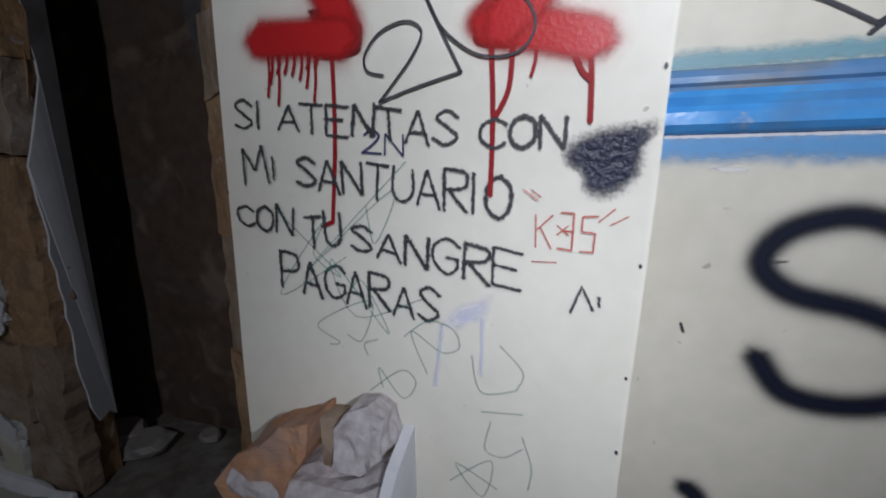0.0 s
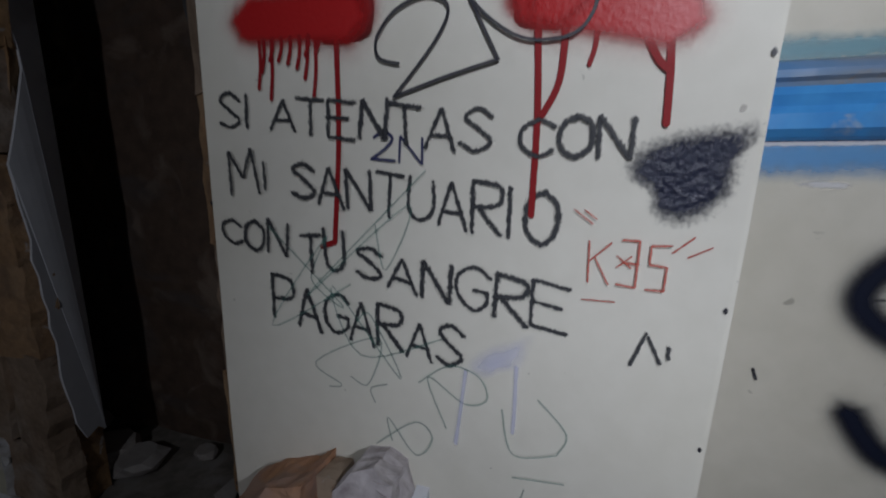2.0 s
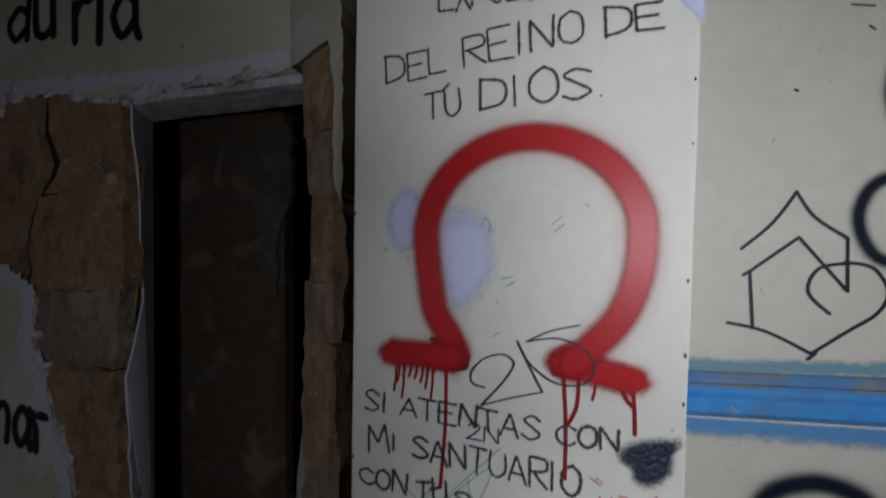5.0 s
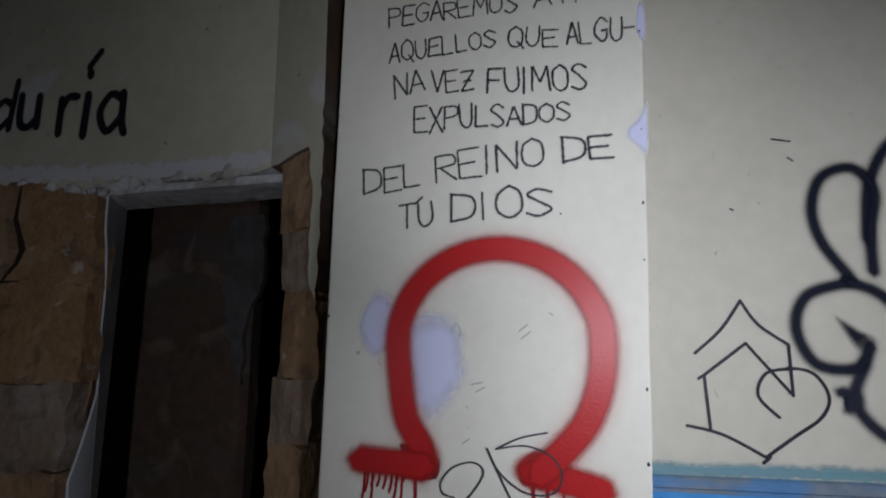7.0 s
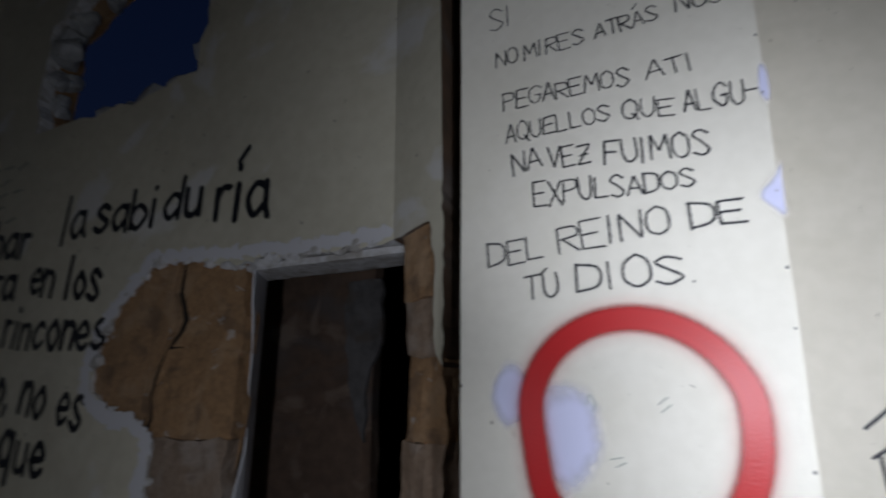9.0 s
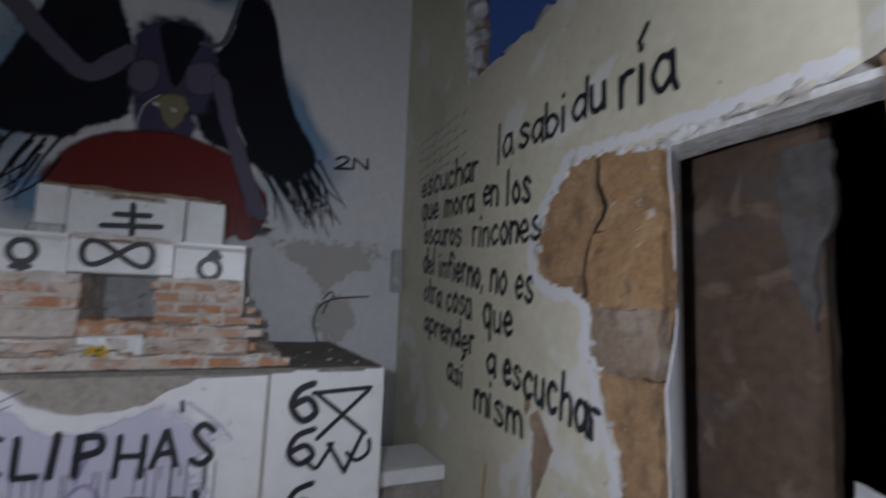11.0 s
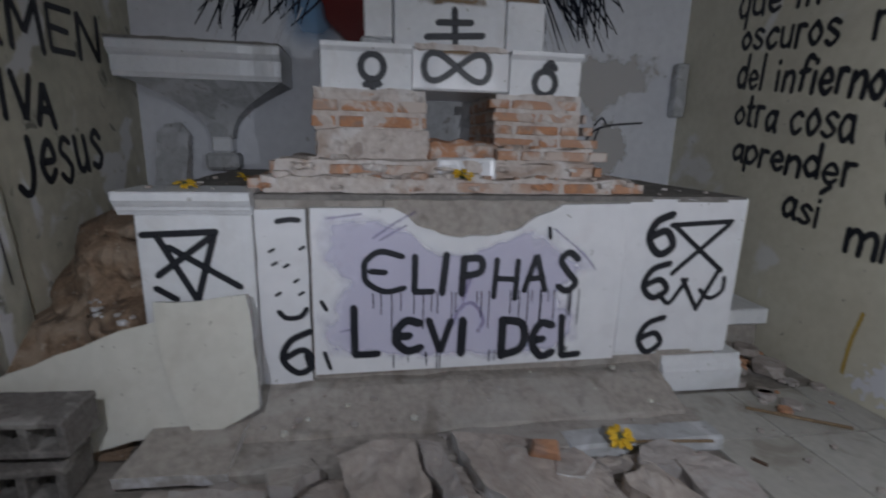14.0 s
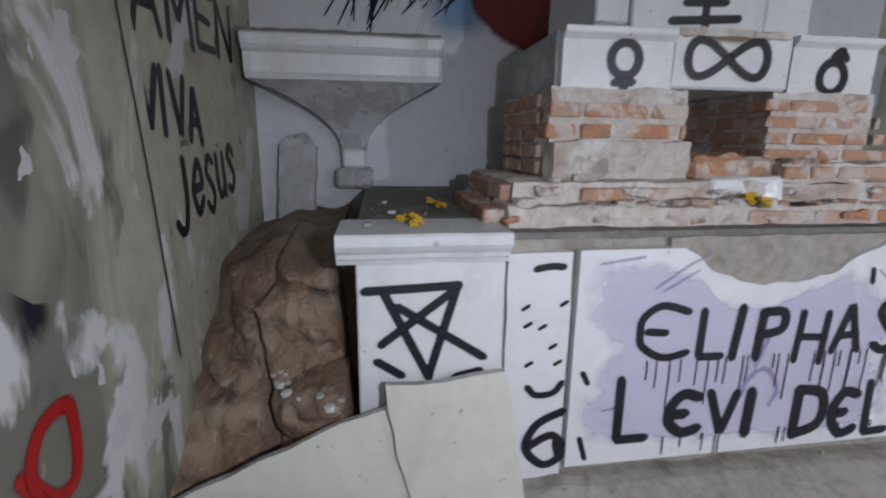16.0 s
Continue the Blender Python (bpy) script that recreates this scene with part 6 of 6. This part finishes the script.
MOUND = thing("earth_mound", "brown heap of collapsed adobe beside the altar", "rubble heap")
bm = bmesh.new()
nx, ny = 90, 44
grid = []
for i in range(nx + 1):
    row = []
    for j in range(ny + 1):
        u, v = i / nx, j / ny
        x, y = -4.28 + 1.85 * u, -2.655 + 0.60 * v
        front = max(0.0, min(1.0, (-2.86 + 0.26 * (1 - v) ** 1.5 - x) / (0.30 + 0.42 * (1 - v))))
        top = 0.42 + 0.40 * math.sin(min(1.0, v * 1.5) * math.pi / 2) - 0.15 * max(0.0, -3.4 - x)
        z = top * (front ** 0.6)
        p = Vector((x * 4, y * 4, 2.0))
        z += 0.06 * noise.noise(p) * front + 0.03 * noise.noise(p * 2.7) * front + 0.008 * noise.noise(p * 7)
        row.append(bm.verts.new((x + 0.05 * noise.noise(p * 1.5), y + (0.05 * noise.noise(p * 1.9) if 0 < j < ny else 0), max(-0.02, z))))
    grid.append(row)
for i in range(nx):
    for j in range(ny):
        bm.faces.new((grid[i][j], grid[i + 1][j], grid[i + 1][j + 1], grid[i][j + 1]))
part("earth", bm, M_EARTH, MOUND, "brown earth", smooth=True)


CELLS = [(-2.52, 0.28, 0.09), (-2.19, 0.33, 0.05), (-2.24, 0.68, -0.01), (-2.21, 0.93, 0.03), (-2.46, 0.92, -0.10), (-2.55, 0.60, -0.05)]


def heap_face(y, z):
    """The broken face of the heap: lumps parted by cracks, leaning back and most so beside the wall."""
    wy, wz = y + 0.05 * noise.noise((y * 5, z * 5, 1.0)), z + 0.05 * noise.noise((y * 5, z * 5, 7.0))
    near = sorted((math.hypot(wy - cy, wz - cz), off, k) for k, (cy, cz, off) in enumerate(CELLS))
    (d1, off, k), d2 = near[0], near[1][0]
    gap = d2 - d1
    side = max(0.0, min(1.0, (-2.28 - y) / 0.38))
    lean = -2.66 - 0.30 * z - 0.72 * max(0.0, z - 0.15) * side
    cy, cz = CELLS[k][:2]
    x = lean + off - 0.16 * max(0.0, min(0.7, 0.25 + 1.6 * noise.noise((y * 7, z * 7, 11.0)))) * math.exp(-(gap / 0.016) ** 2) - 0.012 * math.exp(-(gap / 0.06) ** 2) - 0.15 * d1 * d1 + 0.34 * (y - cy) * (1 if k % 2 else -1) + 0.38 * (z - cz) * (1 if k in (1, 3) else -0.3)
    return x + 0.09 * noise.noise((y * 5 + z * 3, z * 6, 3.0)) + 0.035 * abs(noise.noise((y * 12, z * 15, 5.0))) + 0.008 * noise.noise((y * 38, z * 38, 9.0))


bm = bmesh.new()
rows = []
for i in range(104):
    z = -0.03 + min(i, 97) / 97 * 0.96
    row = []
    for j in range(74):
        right = -2.005 - 0.13 * z
        y = -2.665 + (right + 2.665) * min(j, 69) / 69
        top = 0.93 + 0.05 * noise.noise((y * 6, 0.0, 2.0)) - 0.10 * max(0.0, (-2.42 - y) / 0.24)
        zz = z * top / 0.93
        x = heap_face(y, zz) - 0.012 * max(0, j - 66) ** 2 - 0.010 * max(0, i - 90) ** 2 - 0.08 * max(0, j - 69) - 0.13 * max(0, i - 97)
        row.append(bm.verts.new((x, y, zz)))
    rows.append(row)
for r0, r1 in zip(rows, rows[1:]):
    for j in range(73):
        bm.faces.new((r0[j], r0[j + 1], r1[j + 1], r1[j]))
part("broken_face", bm, M_EARTH, MOUND, "cracked brown face of broken adobe")
for k in range(16):
    s = rng.choice((0.018, 0.025, 0.04))
    y, z = rng.uniform(-2.36, -2.08), rng.uniform(0.49, 0.56)
    ob = part("fragment", rock(s, k + 900, 0.8, 1, 0.4), M_STONE if k % 2 else M_BROKEN, MOUND)
    ob.location = (heap_face(y, z), y, z)


def cement_block(label, m):
    t = thing("cement_block", label, "block", "cement blocks")
    L, W, Hh = 0.40, 0.19, 0.15
    for b in ((0, L, 0, W, 0, 0.03), (0, L, 0, W, Hh - 0.03, Hh)):
        part("shell", rough(box(*b, 0.006), 0.05, 0.004, 20, b[4]), M_BLOCK, t, "rough cement face")
    for k in range(4):
        x = k * (L - 0.03) / 3
        part("web", box(x, x + 0.03, 0.004, W - 0.004, 0.026, Hh - 0.026, 0.004), M_BLOCK, t)
    t.matrix_world = m
    return t


cement_block("grey hollow cement block on the rubble", pose(-2.20, -2.50, 0.185, 4, 0, 86))
cement_block("grey hollow cement block lying on the floor", pose(-2.16, -2.53, 0.0, 0, 0, 92))

# ---- behind the altar's right flank ----
tagged(link("white_step", rough(box(-3.6, -3.06, 0.90, 1.44, 0.20, 0.30, 0.008), 0.1, 0.006, 9, 1), M_WHITE), "white painted step slab against the wall", "step")
tagged(link("step_base", rough(box(-3.8, -3.15, 0.88, 1.45, 0.0, 0.205), 0.08, 0.02, 8, 3), M_CONCRETE), "rough grey base under the white step", "step")

# ---- rubble before the altar ----
rk = random.Random(90)


def loose(name, bm, mat, label, category, x, y, z, rot, group=""):
    ob = link(name, bm, mat)
    ob.matrix_world = pose(x, y, z, *rot)
    return tagged(ob, label, category, group)


M_DUSTSLAB = surface("dusty_brown_slab", (0.46, 0.405, 0.365), (0.38, 0.33, 0.295), 0.95, 0.8, 30, [((0.28, 0.235, 0.205), 4, 0.52, 0.66, 0.6, None), ((0.58, 0.55, 0.52), 9, 0.58, 0.68, 0.5, None)])


def heap_piece(name, corners, top, thick, mat, label, category, tilt=(0, 0), seed=0, edge=None, amp=0.014):
    """A broken piece of the heap, its outline given on the plan."""
    cx, cy = sum(p[0] for p in corners) / len(corners), sum(p[1] for p in corners) / len(corners)
    pts = [(x - cx, y - cy) for x, y in corners]
    bm = rough(plate(ragged(pts, 0.05, 0.010, seed), [], lambda u, v, d: Vector((u * (1 - 0.5 * d), v * (1 - 0.5 * d), -d)), thick, None, 1), 0.05, amp, 9, seed, 0.005)
    return loose(name, bm, [mat, edge or mat], label, category, cx, cy, top, (tilt[0], tilt[1], 0), "rubble before the altar")


heap_piece("broken_slab", [(-2.10, -1.76), (-2.04, -1.42), (-1.79, -1.36), (-1.82, -1.62)], 0.085, 0.10, M_STONE, "brown dusty lump of masonry lying in the rubble", "rubble", (3, 4), 1, amp=0.022)
heap_piece("broken_slab", [(-1.84, -1.37), (-1.99, -1.29), (-1.97, -1.11), (-1.76, -1.19)], 0.095, 0.09, M_STONE, "brown dusty lump of masonry lying in the rubble", "rubble", (-5, 5), 2, amp=0.02)
heap_piece("broken_slab", [(-2.16, -1.19), (-2.22, -1.05), (-2.20, -0.90), (-1.94, -0.86), (-1.86, -0.97), (-1.86, -1.11)], 0.125, 0.15, M_DUSTSLAB, "rounded pinkish lump of fallen masonry", "rubble", (3, 7), 3, amp=0.026)
heap_piece("broken_slab", [(-2.24, -0.88), (-2.20, -0.79), (-1.94, -0.73), (-1.93, -0.82)], 0.105, 0.10, M_STONE, "narrow grey broken stone on edge", "rubble", (8, 9), 4, M_BROKEN)
heap_piece("broken_slab", [(-2.27, -0.74), (-2.22, -0.45), (-2.13, -0.22), (-1.84, -0.25), (-1.76, -0.45), (-1.97, -0.67)], 0.095, 0.09, M_DUSTSLAB, "large flat dusty slab tilted on the rubble", "rubble", (-3, 4), 5, M_BROKEN)
heap_piece("broken_slab", [(-1.80, -0.98), (-1.87, -0.76), (-1.74, -0.66), (-1.66, -0.93)], 0.085, 0.08, M_DUSTSLAB, "pale flat broken slab with a white edge", "rubble", (6, 6), 6, M_BROKEN)
heap_piece("broken_slab", [(-1.74, -1.22), (-1.85, -1.03), (-1.70, -0.98), (-1.60, -1.15)], 0.085, 0.07, M_DUSTSLAB, "pale flat broken slab with a white edge", "rubble", (6, 6), 7, M_BROKEN)
heap_piece("broken_slab", [(-1.96, -0.14), (-2.02, 0.02), (-1.84, 0.11), (-1.63, 0.07), (-1.58, -0.06), (-1.76, -0.10)], 0.085, 0.08, M_DUSTSLAB, "pinkish dusty lump of broken masonry", "rubble", (-6, 4), 8, amp=0.024)
heap_piece("broken_slab", [(-1.74, -0.62), (-1.84, -0.42), (-1.74, -0.28), (-1.60, -0.34), (-1.58, -0.58)], 0.085, 0.07, M_STONE, "broken grey paving slab lying in the rubble", "rubble", (-6, 6), 9, M_BROKEN)
heap_piece("brick_fragment", [(-1.90, -0.80), (-1.885, -0.70), (-1.80, -0.69), (-1.81, -0.79)], 0.115, 0.08, M_BRICKLUMP, "broken orange brick piece on the rubble", "brick", (6, 10), 10, amp=0.008)
heap_piece("brick_fragment", [(-1.71, -0.25), (-1.76, -0.10), (-1.60, -0.12), (-1.58, -0.25)], 0.125, 0.11, M_BRICKLUMP, "broken orange brick standing in the rubble", "brick", (-6, 8), 11, amp=0.010)
BED = bmesh.new()
rows = []
for i in range(61):
    row = []
    for j in range(111):
        x, y = -2.24 + 1.06 * i / 60, -1.95 + 2.32 * j / 110
        rise = min(1.0, i / 6, (60 - i) / 16, j / 16, (110 - j) / 10)
        h = 0.040 + 0.036 * noise.noise((x * 6, y * 6, 4.0)) + 0.02 * abs(noise.noise((x * 17, y * 17, 2.0))) + 0.006 * noise.noise((x * 55, y * 55, 8.0))
        row.append(BED.verts.new((x, y, -0.02 + rise * max(0.0, h) + 0.012 * rise)))
    rows.append(row)
for r0, r1 in zip(rows, rows[1:]):
    for j in range(110):
        BED.faces.new((r0[j], r0[j + 1], r1[j + 1], r1[j]))
tagged(link("debris_bed", BED, M_DUSTSLAB), "bed of brown dust and crushed mortar under the rubble", "rubble", kind="stuff")
slabs = [(-1.55, -0.85, 0.32, 0.22, 7), (-2.08, 0.10, 0.26, 0.2, 5), (-1.9, 0.24, 0.30, 0.30, 3), (-1.42, 0.04, 0.28, 0.3, 6), (-1.36, -0.30, 0.34, 0.24, 7), (-1.38, -0.68, 0.3, 0.22, 9), (-1.40, -1.1, 0.36, 0.26, 6), (-1.55, -1.45, 0.4, 0.28, 6), (-2.14, -1.36, 0.22, 0.16, 10), (-2.05, -0.30, 0.16, 0.12, 14)]
for k, (x, y, w, d, tilt) in enumerate(slabs):
    pts = [(w / 2 * math.cos(a) * rk.uniform(0.7, 1.15), d / 2 * 1.2 * math.sin(a) * rk.uniform(0.7, 1.2)) for a in [2 * math.pi * q / 5 + rk.uniform(-.4, .4) for q in range(5)]]
    th = rk.uniform(0.04, 0.10)
    bm = rough(plate(ragged(pts, 0.06, 0.008, k), [], lambda u, v, dd: Vector((u, v, -dd)), th, None, 1), 0.06, 0.010, 11, k, 0.005)
    small = w < 0.25
    loose("broken_slab", bm, [M_STONE if k % 4 else M_CONCRETE, M_BROKEN if k % 3 == 0 else M_STONE], "small broken paving piece tilted on the rubble" if small else "broken grey paving slab lying in the rubble", "rubble", x, y, th + (0.05 if small else 0.008) + rk.uniform(0, 0.02), (rk.uniform(-tilt, tilt), rk.uniform(-tilt, tilt), rk.uniform(50, 130)), "rubble before the altar")
for k in range(110):
    x, y = rk.uniform(-2.18, -1.2), rk.uniform(-1.8, 0.34)
    s = rk.choice((0.03, 0.04, 0.05, 0.07, 0.1, 0.14))
    orange = rk.random() < 0.12
    loose("rubble_stone", rock(s, k, rk.uniform(0.5, 0.8), 2, 0.5), M_BRICKLUMP if orange else M_STONE, "small broken orange brick in the rubble" if orange else "small grey broken stone in the rubble", "rubble", x, y, s * 0.18, (rk.uniform(0, 20), rk.uniform(0, 20), rk.uniform(0, 360)), "rubble before the altar")
for x, y, s, r in ((-2.10, -0.39, 0.06, 70), (-1.42, -0.50, 0.07, 40)):
    loose("brick_fragment", rough(box(-s, s * 0.8, -s * 0.5, s * 0.5, -0.03, 0.03, 0.006, 0.012, rk), 0.05, 0.006, 18, r), M_BRICKLUMP, "broken orange brick piece on the rubble", "brick", x, y, 0.075 if x > -2 else 0.13, (rk.uniform(-12, 12), rk.uniform(-12, 12), r), "rubble before the altar")
for k in range(40):
    x, y = rk.uniform(-3.3, -2.4), rk.uniform(0.95, 1.42)
    s = rk.choice((0.05, 0.08, 0.13, 0.17)) * (1.0 if x < -2.8 else 0.5)
    loose("rubble_stone", rock(s, k + 200, 0.7, 2, 0.4), M_STONE if k % 4 else M_BRICKLUMP, "loose broken stone by the wall", "rubble", x, y, s * 0.2, (0, 0, rk.uniform(0, 360)), "rubble by the wall")
for k in range(30):
    x, y = rk.uniform(-2.3, -1.0), rk.uniform(0.4, 1.4)
    s = rk.choice((0.012, 0.02, 0.03))
    loose("pebble", rock(s, k + 300, 0.7, 1, 0.4), M_STONE, "tiny stone chip on the tiles", "rubble", x, y, s * 0.25 + 0.004, (0, 0, k * 30), "chips on the tiles")
loose("dry_stick", box(-0.2, 0.2, -0.006, 0.006, -0.006, 0.006, 0.003), M_WOOD, "dry brown stick on the platform", "stick", -2.17, 0.18, 0.073, (0, 0, 84))
loose("dry_stick", box(-0.22, 0.22, -0.008, 0.008, -0.007, 0.007, 0.003), M_WOOD, "dry brown stick on the tiles", "stick", -2.35, 1.0, 0.012, (0, 0, 60))
loose("iron_scrap", box(-0.03, 0.03, -0.008, 0.008, -0.005, 0.005, 0.002), M_RUST, "small rusty iron scrap on the tiles", "scrap", -2.08, 0.55, 0.008, (0, 0, 30))


for k in range(46):
    x, y = rk.uniform(-2.66, -2.22), rk.uniform(-1.55, 0.42)
    s = rk.choice((0.010, 0.016, 0.024, 0.035))
    on = 0.165 - max(0.0, x + 2.62) / 0.24 * 0.095 if x < -2.39 else 0.055
    loose("pebble", rock(s, k + 1300, 0.7, 1, 0.4), M_STONE if k % 5 else M_OLDWHITE, "tiny stone chip on the altar platform", "rubble", x, y, on + s * 0.2, (0, 0, k * 47), "chips on the platform")
for k in range(26):
    x, y = rk.uniform(-3.6, -2.72), rk.choice((rk.uniform(-2.0, -1.58), rk.uniform(0.28, 0.78)))
    s = rk.choice((0.008, 0.012, 0.02, 0.03))
    loose("pebble", rock(s, k + 1400, 0.7, 1, 0.4), M_STONE if k % 3 else M_MORTAR, "tiny crumb of mortar on the altar top", "rubble", x, y, (1.066 if x > -2.9 and y < -1.5 else 1.052) + s * 0.2, (0, 0, k * 31), "crumbs on the altar")


# ---- yellow flower heads ----
def flower(x, y, z, r, seed, wilt=0.0):
    q = random.Random(seed)
    t = thing("flower_head", "wilting yellow flower head with a dark green centre", "flower", "yellow flowers")
    for k in range(12):
        a = 2 * math.pi * k / 12 + q.uniform(-.1, .1)
        bm = bmesh.new()
        pts = [(0.25 * r, -0.12 * r), (0.7 * r, -0.26 * r), (r, -0.1 * r), (r, 0.1 * r), (0.7 * r, 0.26 * r), (0.25 * r, 0.12 * r)]
        up = [bm.verts.new((u, v, 0.25 * r + 0.35 * r * math.sin(u / r * 2.4) + 0.003)) for u, v in pts]
        dn = [bm.verts.new((u, v, 0.25 * r + 0.35 * r * math.sin(u / r * 2.4))) for u, v in pts]
        bm.faces.new(up), bm.faces.new(dn[::-1])
        for i in range(6):
            bm.faces.new((up[i], dn[i], dn[(i + 1) % 6], up[(i + 1) % 6]))
        p = part("petal", bm, M_YELLOW, t)
        p.rotation_euler = (q.uniform(-.3, .3), q.uniform(-.2, .4), a)
    part("centre", rock(r * 0.7, seed, 0.9, 2, 0.1), M_GREEN, t, "dark green flower centre").location = (0, 0, 0.38 * r)
    t.matrix_world = pose(x, y, z, 35 * wilt, 20 * wilt, seed * 40)
    return t


flower(-2.195, -0.03, 0.078, 0.056, 1, 0.7)
flower(-2.785, -0.626, 1.115, 0.055, 2, 0.5)
flower(-2.78, -1.86, 1.066, 0.045, 3, 0.2)
flower(-3.25, -1.72, 1.054, 0.05, 4, 0.5)
for k, (y, r) in enumerate(((-0.47, 30), (-0.43, -20))):
    loose("dry_twig", box(-0.06, 0.06, -0.006, 0.006, -0.005, 0.005, 0.003), M_GREEN, "dark dry flower stem on the brick tier", "stem", -2.92, y, 1.205, (0, 0, r + 70))

# ---- broken stub at the foot of the pilaster ----
STUB = thing("broken_stub", "broken masonry stub with white plaster at the pilaster's foot", "masonry")
part("stub_body", rough(box(-0.195, 0.10, 1.075, 1.18, 0.0, 0.625, 0.02, 0.02, random.Random(6)), 0.035, 0.024, 9, 2, 0.012), M_MORTARLUMP, STUB, "crumbling pale mortar")
part("stub_plaster", rough(plate(ragged([(1.04, 0.0), (1.175, 0.0), (1.175, 0.70), (1.09, 0.67), (1.04, 0.62)], 0.05, 0.01, 2), [], lambda u, v, d: Vector((0.118 - d, u, v)), 0.02), 0.05, 0.006, 12, 1), M_WHITEWALL, STUB, "white plaster skin")
for nm, mt, lb, pts, front, thick, sd in (("brick_lump", M_BRICKLUMP, "broken orange brick", [(-0.215, 0.60), (-0.165, 0.660), (-0.092, 0.708), (-0.032, 0.728), (-0.036, 0.675), (-0.075, 0.60), (-0.19, 0.575)], 1.085, 0.10, 4),
                                          ("mortar_lump", M_MORTARLUMP, "pale pitted mortar lump", [(0.004, 0.715), (0.028, 0.745), (0.060, 0.752), (0.088, 0.738), (0.095, 0.68), (0.054, 0.65), (0.004, 0.65)], 1.10, 0.09, 8)):
    ob = part(nm, rough(plate(ragged(pts, 0.03, 0.005, sd), [], lambda u, v, d: Vector((u, front + d - 0.25 * (0.7 - v), v)), thick), 0.022, 0.012, 16, sd, 0.005), mt, STUB, lb)
part("stub_void", rough(box(-0.03, 0.0, 1.12, 1.17, 0.60, 0.72), 0.02, 0.006, 20, 2), M_EARTH, STUB, "dark earth between the lumps")

# ---- back room ----
rb = random.Random(5)
for k in range(46):
    x, y = (rb.uniform(-2.6, -0.2), rb.uniform(1.7, 1.9)) if k % 2 else (rb.uniform(-0.85, 0.2), rb.uniform(1.85, 2.9))
    s = rb.choice((0.08, 0.12, 0.16, 0.2))
    loose("rubble_stone", rock(s, k + 500, 0.6, 2, 0.4), M_STONE, "dusty broken stone on the back room floor", "rubble", x, y, s * 0.17, (0, 0, rb.uniform(0, 360)), "rubble in the back room")
slab_piece("fallen_slab", [(0, 0), (0.16, 0), (0.18, 0.8), (0.02, 0.86)], 0.04, M_WHITEWALL, "pale plaster slab leaning in the back room", pose3((-0.95, 1.95, 0.0), (1, 0.2, 0), (0.0, 0.35, 1)), 35)

# ---- tree outside ----
TREE = thing("tree", "dark leafy tree seen against the dusk sky", "tree")
bm = bmesh.new()
prev = None
for i in range(9):
    z = -0.27 + i * 0.75
    r = 0.16 * (1 - i / 10)
    ring = [bm.verts.new((-4.2 + 0.15 * math.sin(i * 0.7) + r * math.cos(a), 6.2 + r * math.sin(a), z)) for a in [2 * math.pi * k / 7 for k in range(7)]]
    if prev:
        for k in range(7):
            bm.faces.new((prev[k], prev[(k + 1) % 7], ring[(k + 1) % 7], ring[k]))
    prev = ring
part("trunk", bm, M_BARK, TREE, "brown trunk")
bm = bmesh.new()
rt = random.Random(8)
for c in range(26):
    cc = Vector((-4.1 + rt.uniform(-0.9, 1.0), 6.2 + rt.uniform(-0.6, 0.6), rt.uniform(5.3, 7.4)))
    for k in range(34):
        o = cc + Vector((rt.gauss(0, 0.2), rt.gauss(0, 0.2), rt.gauss(0, 0.17)))
        d = Vector((rt.uniform(-1, 1), rt.uniform(-1, 1), rt.uniform(-.6, .6))).normalized() * 0.11
        s = d.cross(Vector((rt.uniform(-1, 1), rt.uniform(-1, 1), 1))).normalized() * 0.035
        bm.faces.new([bm.verts.new(q) for q in (o, o + d * 0.5 + s, o + d, o + d * 0.5 - s)])
part("crown", bm, M_LEAF, TREE, "dark green leaves")["kind"] = "stuff"

# ---- floor tiles, each a piece ----
tile_bm = box(-0.5, 0.5, -0.5, 0.5, -0.5, 0.5, 0.01)
tile_mesh = bpy.data.meshes.new("tile")
tile_bm.to_mesh(tile_mesh)
tile_bm.free()
tile_mesh.materials.append(M_TILE)
for i in range(11):
    for j in range(3):
        x, y = -2.44 + 0.405 * i, 0.645 + 0.405 * j
        if x < -2.3 and y < 0.5:
            continue
        hy = 0.391 if j < 2 else 0.2
        ob = new("tile", tile_mesh)
        ob.parent = FLOOR
        ob.location, ob.scale = (x, y if j < 2 else 1.353, -0.013 + rng.uniform(-0.002, 0.002)), (0.391, hy, 0.026)
        ob.rotation_euler = (rng.uniform(-0.004, 0.004), rng.uniform(-0.004, 0.004), 0)
# curb of painted plaster along the door wall
part("wall_foot", rough(box(-1.95, -1.25, 1.43, 1.475, -0.01, 0.05, 0.015), 0.05, 0.035, 6, 3, 0.01), M_WHITEWALL, WALL_DOOR, "white painted plaster foot of the wall")
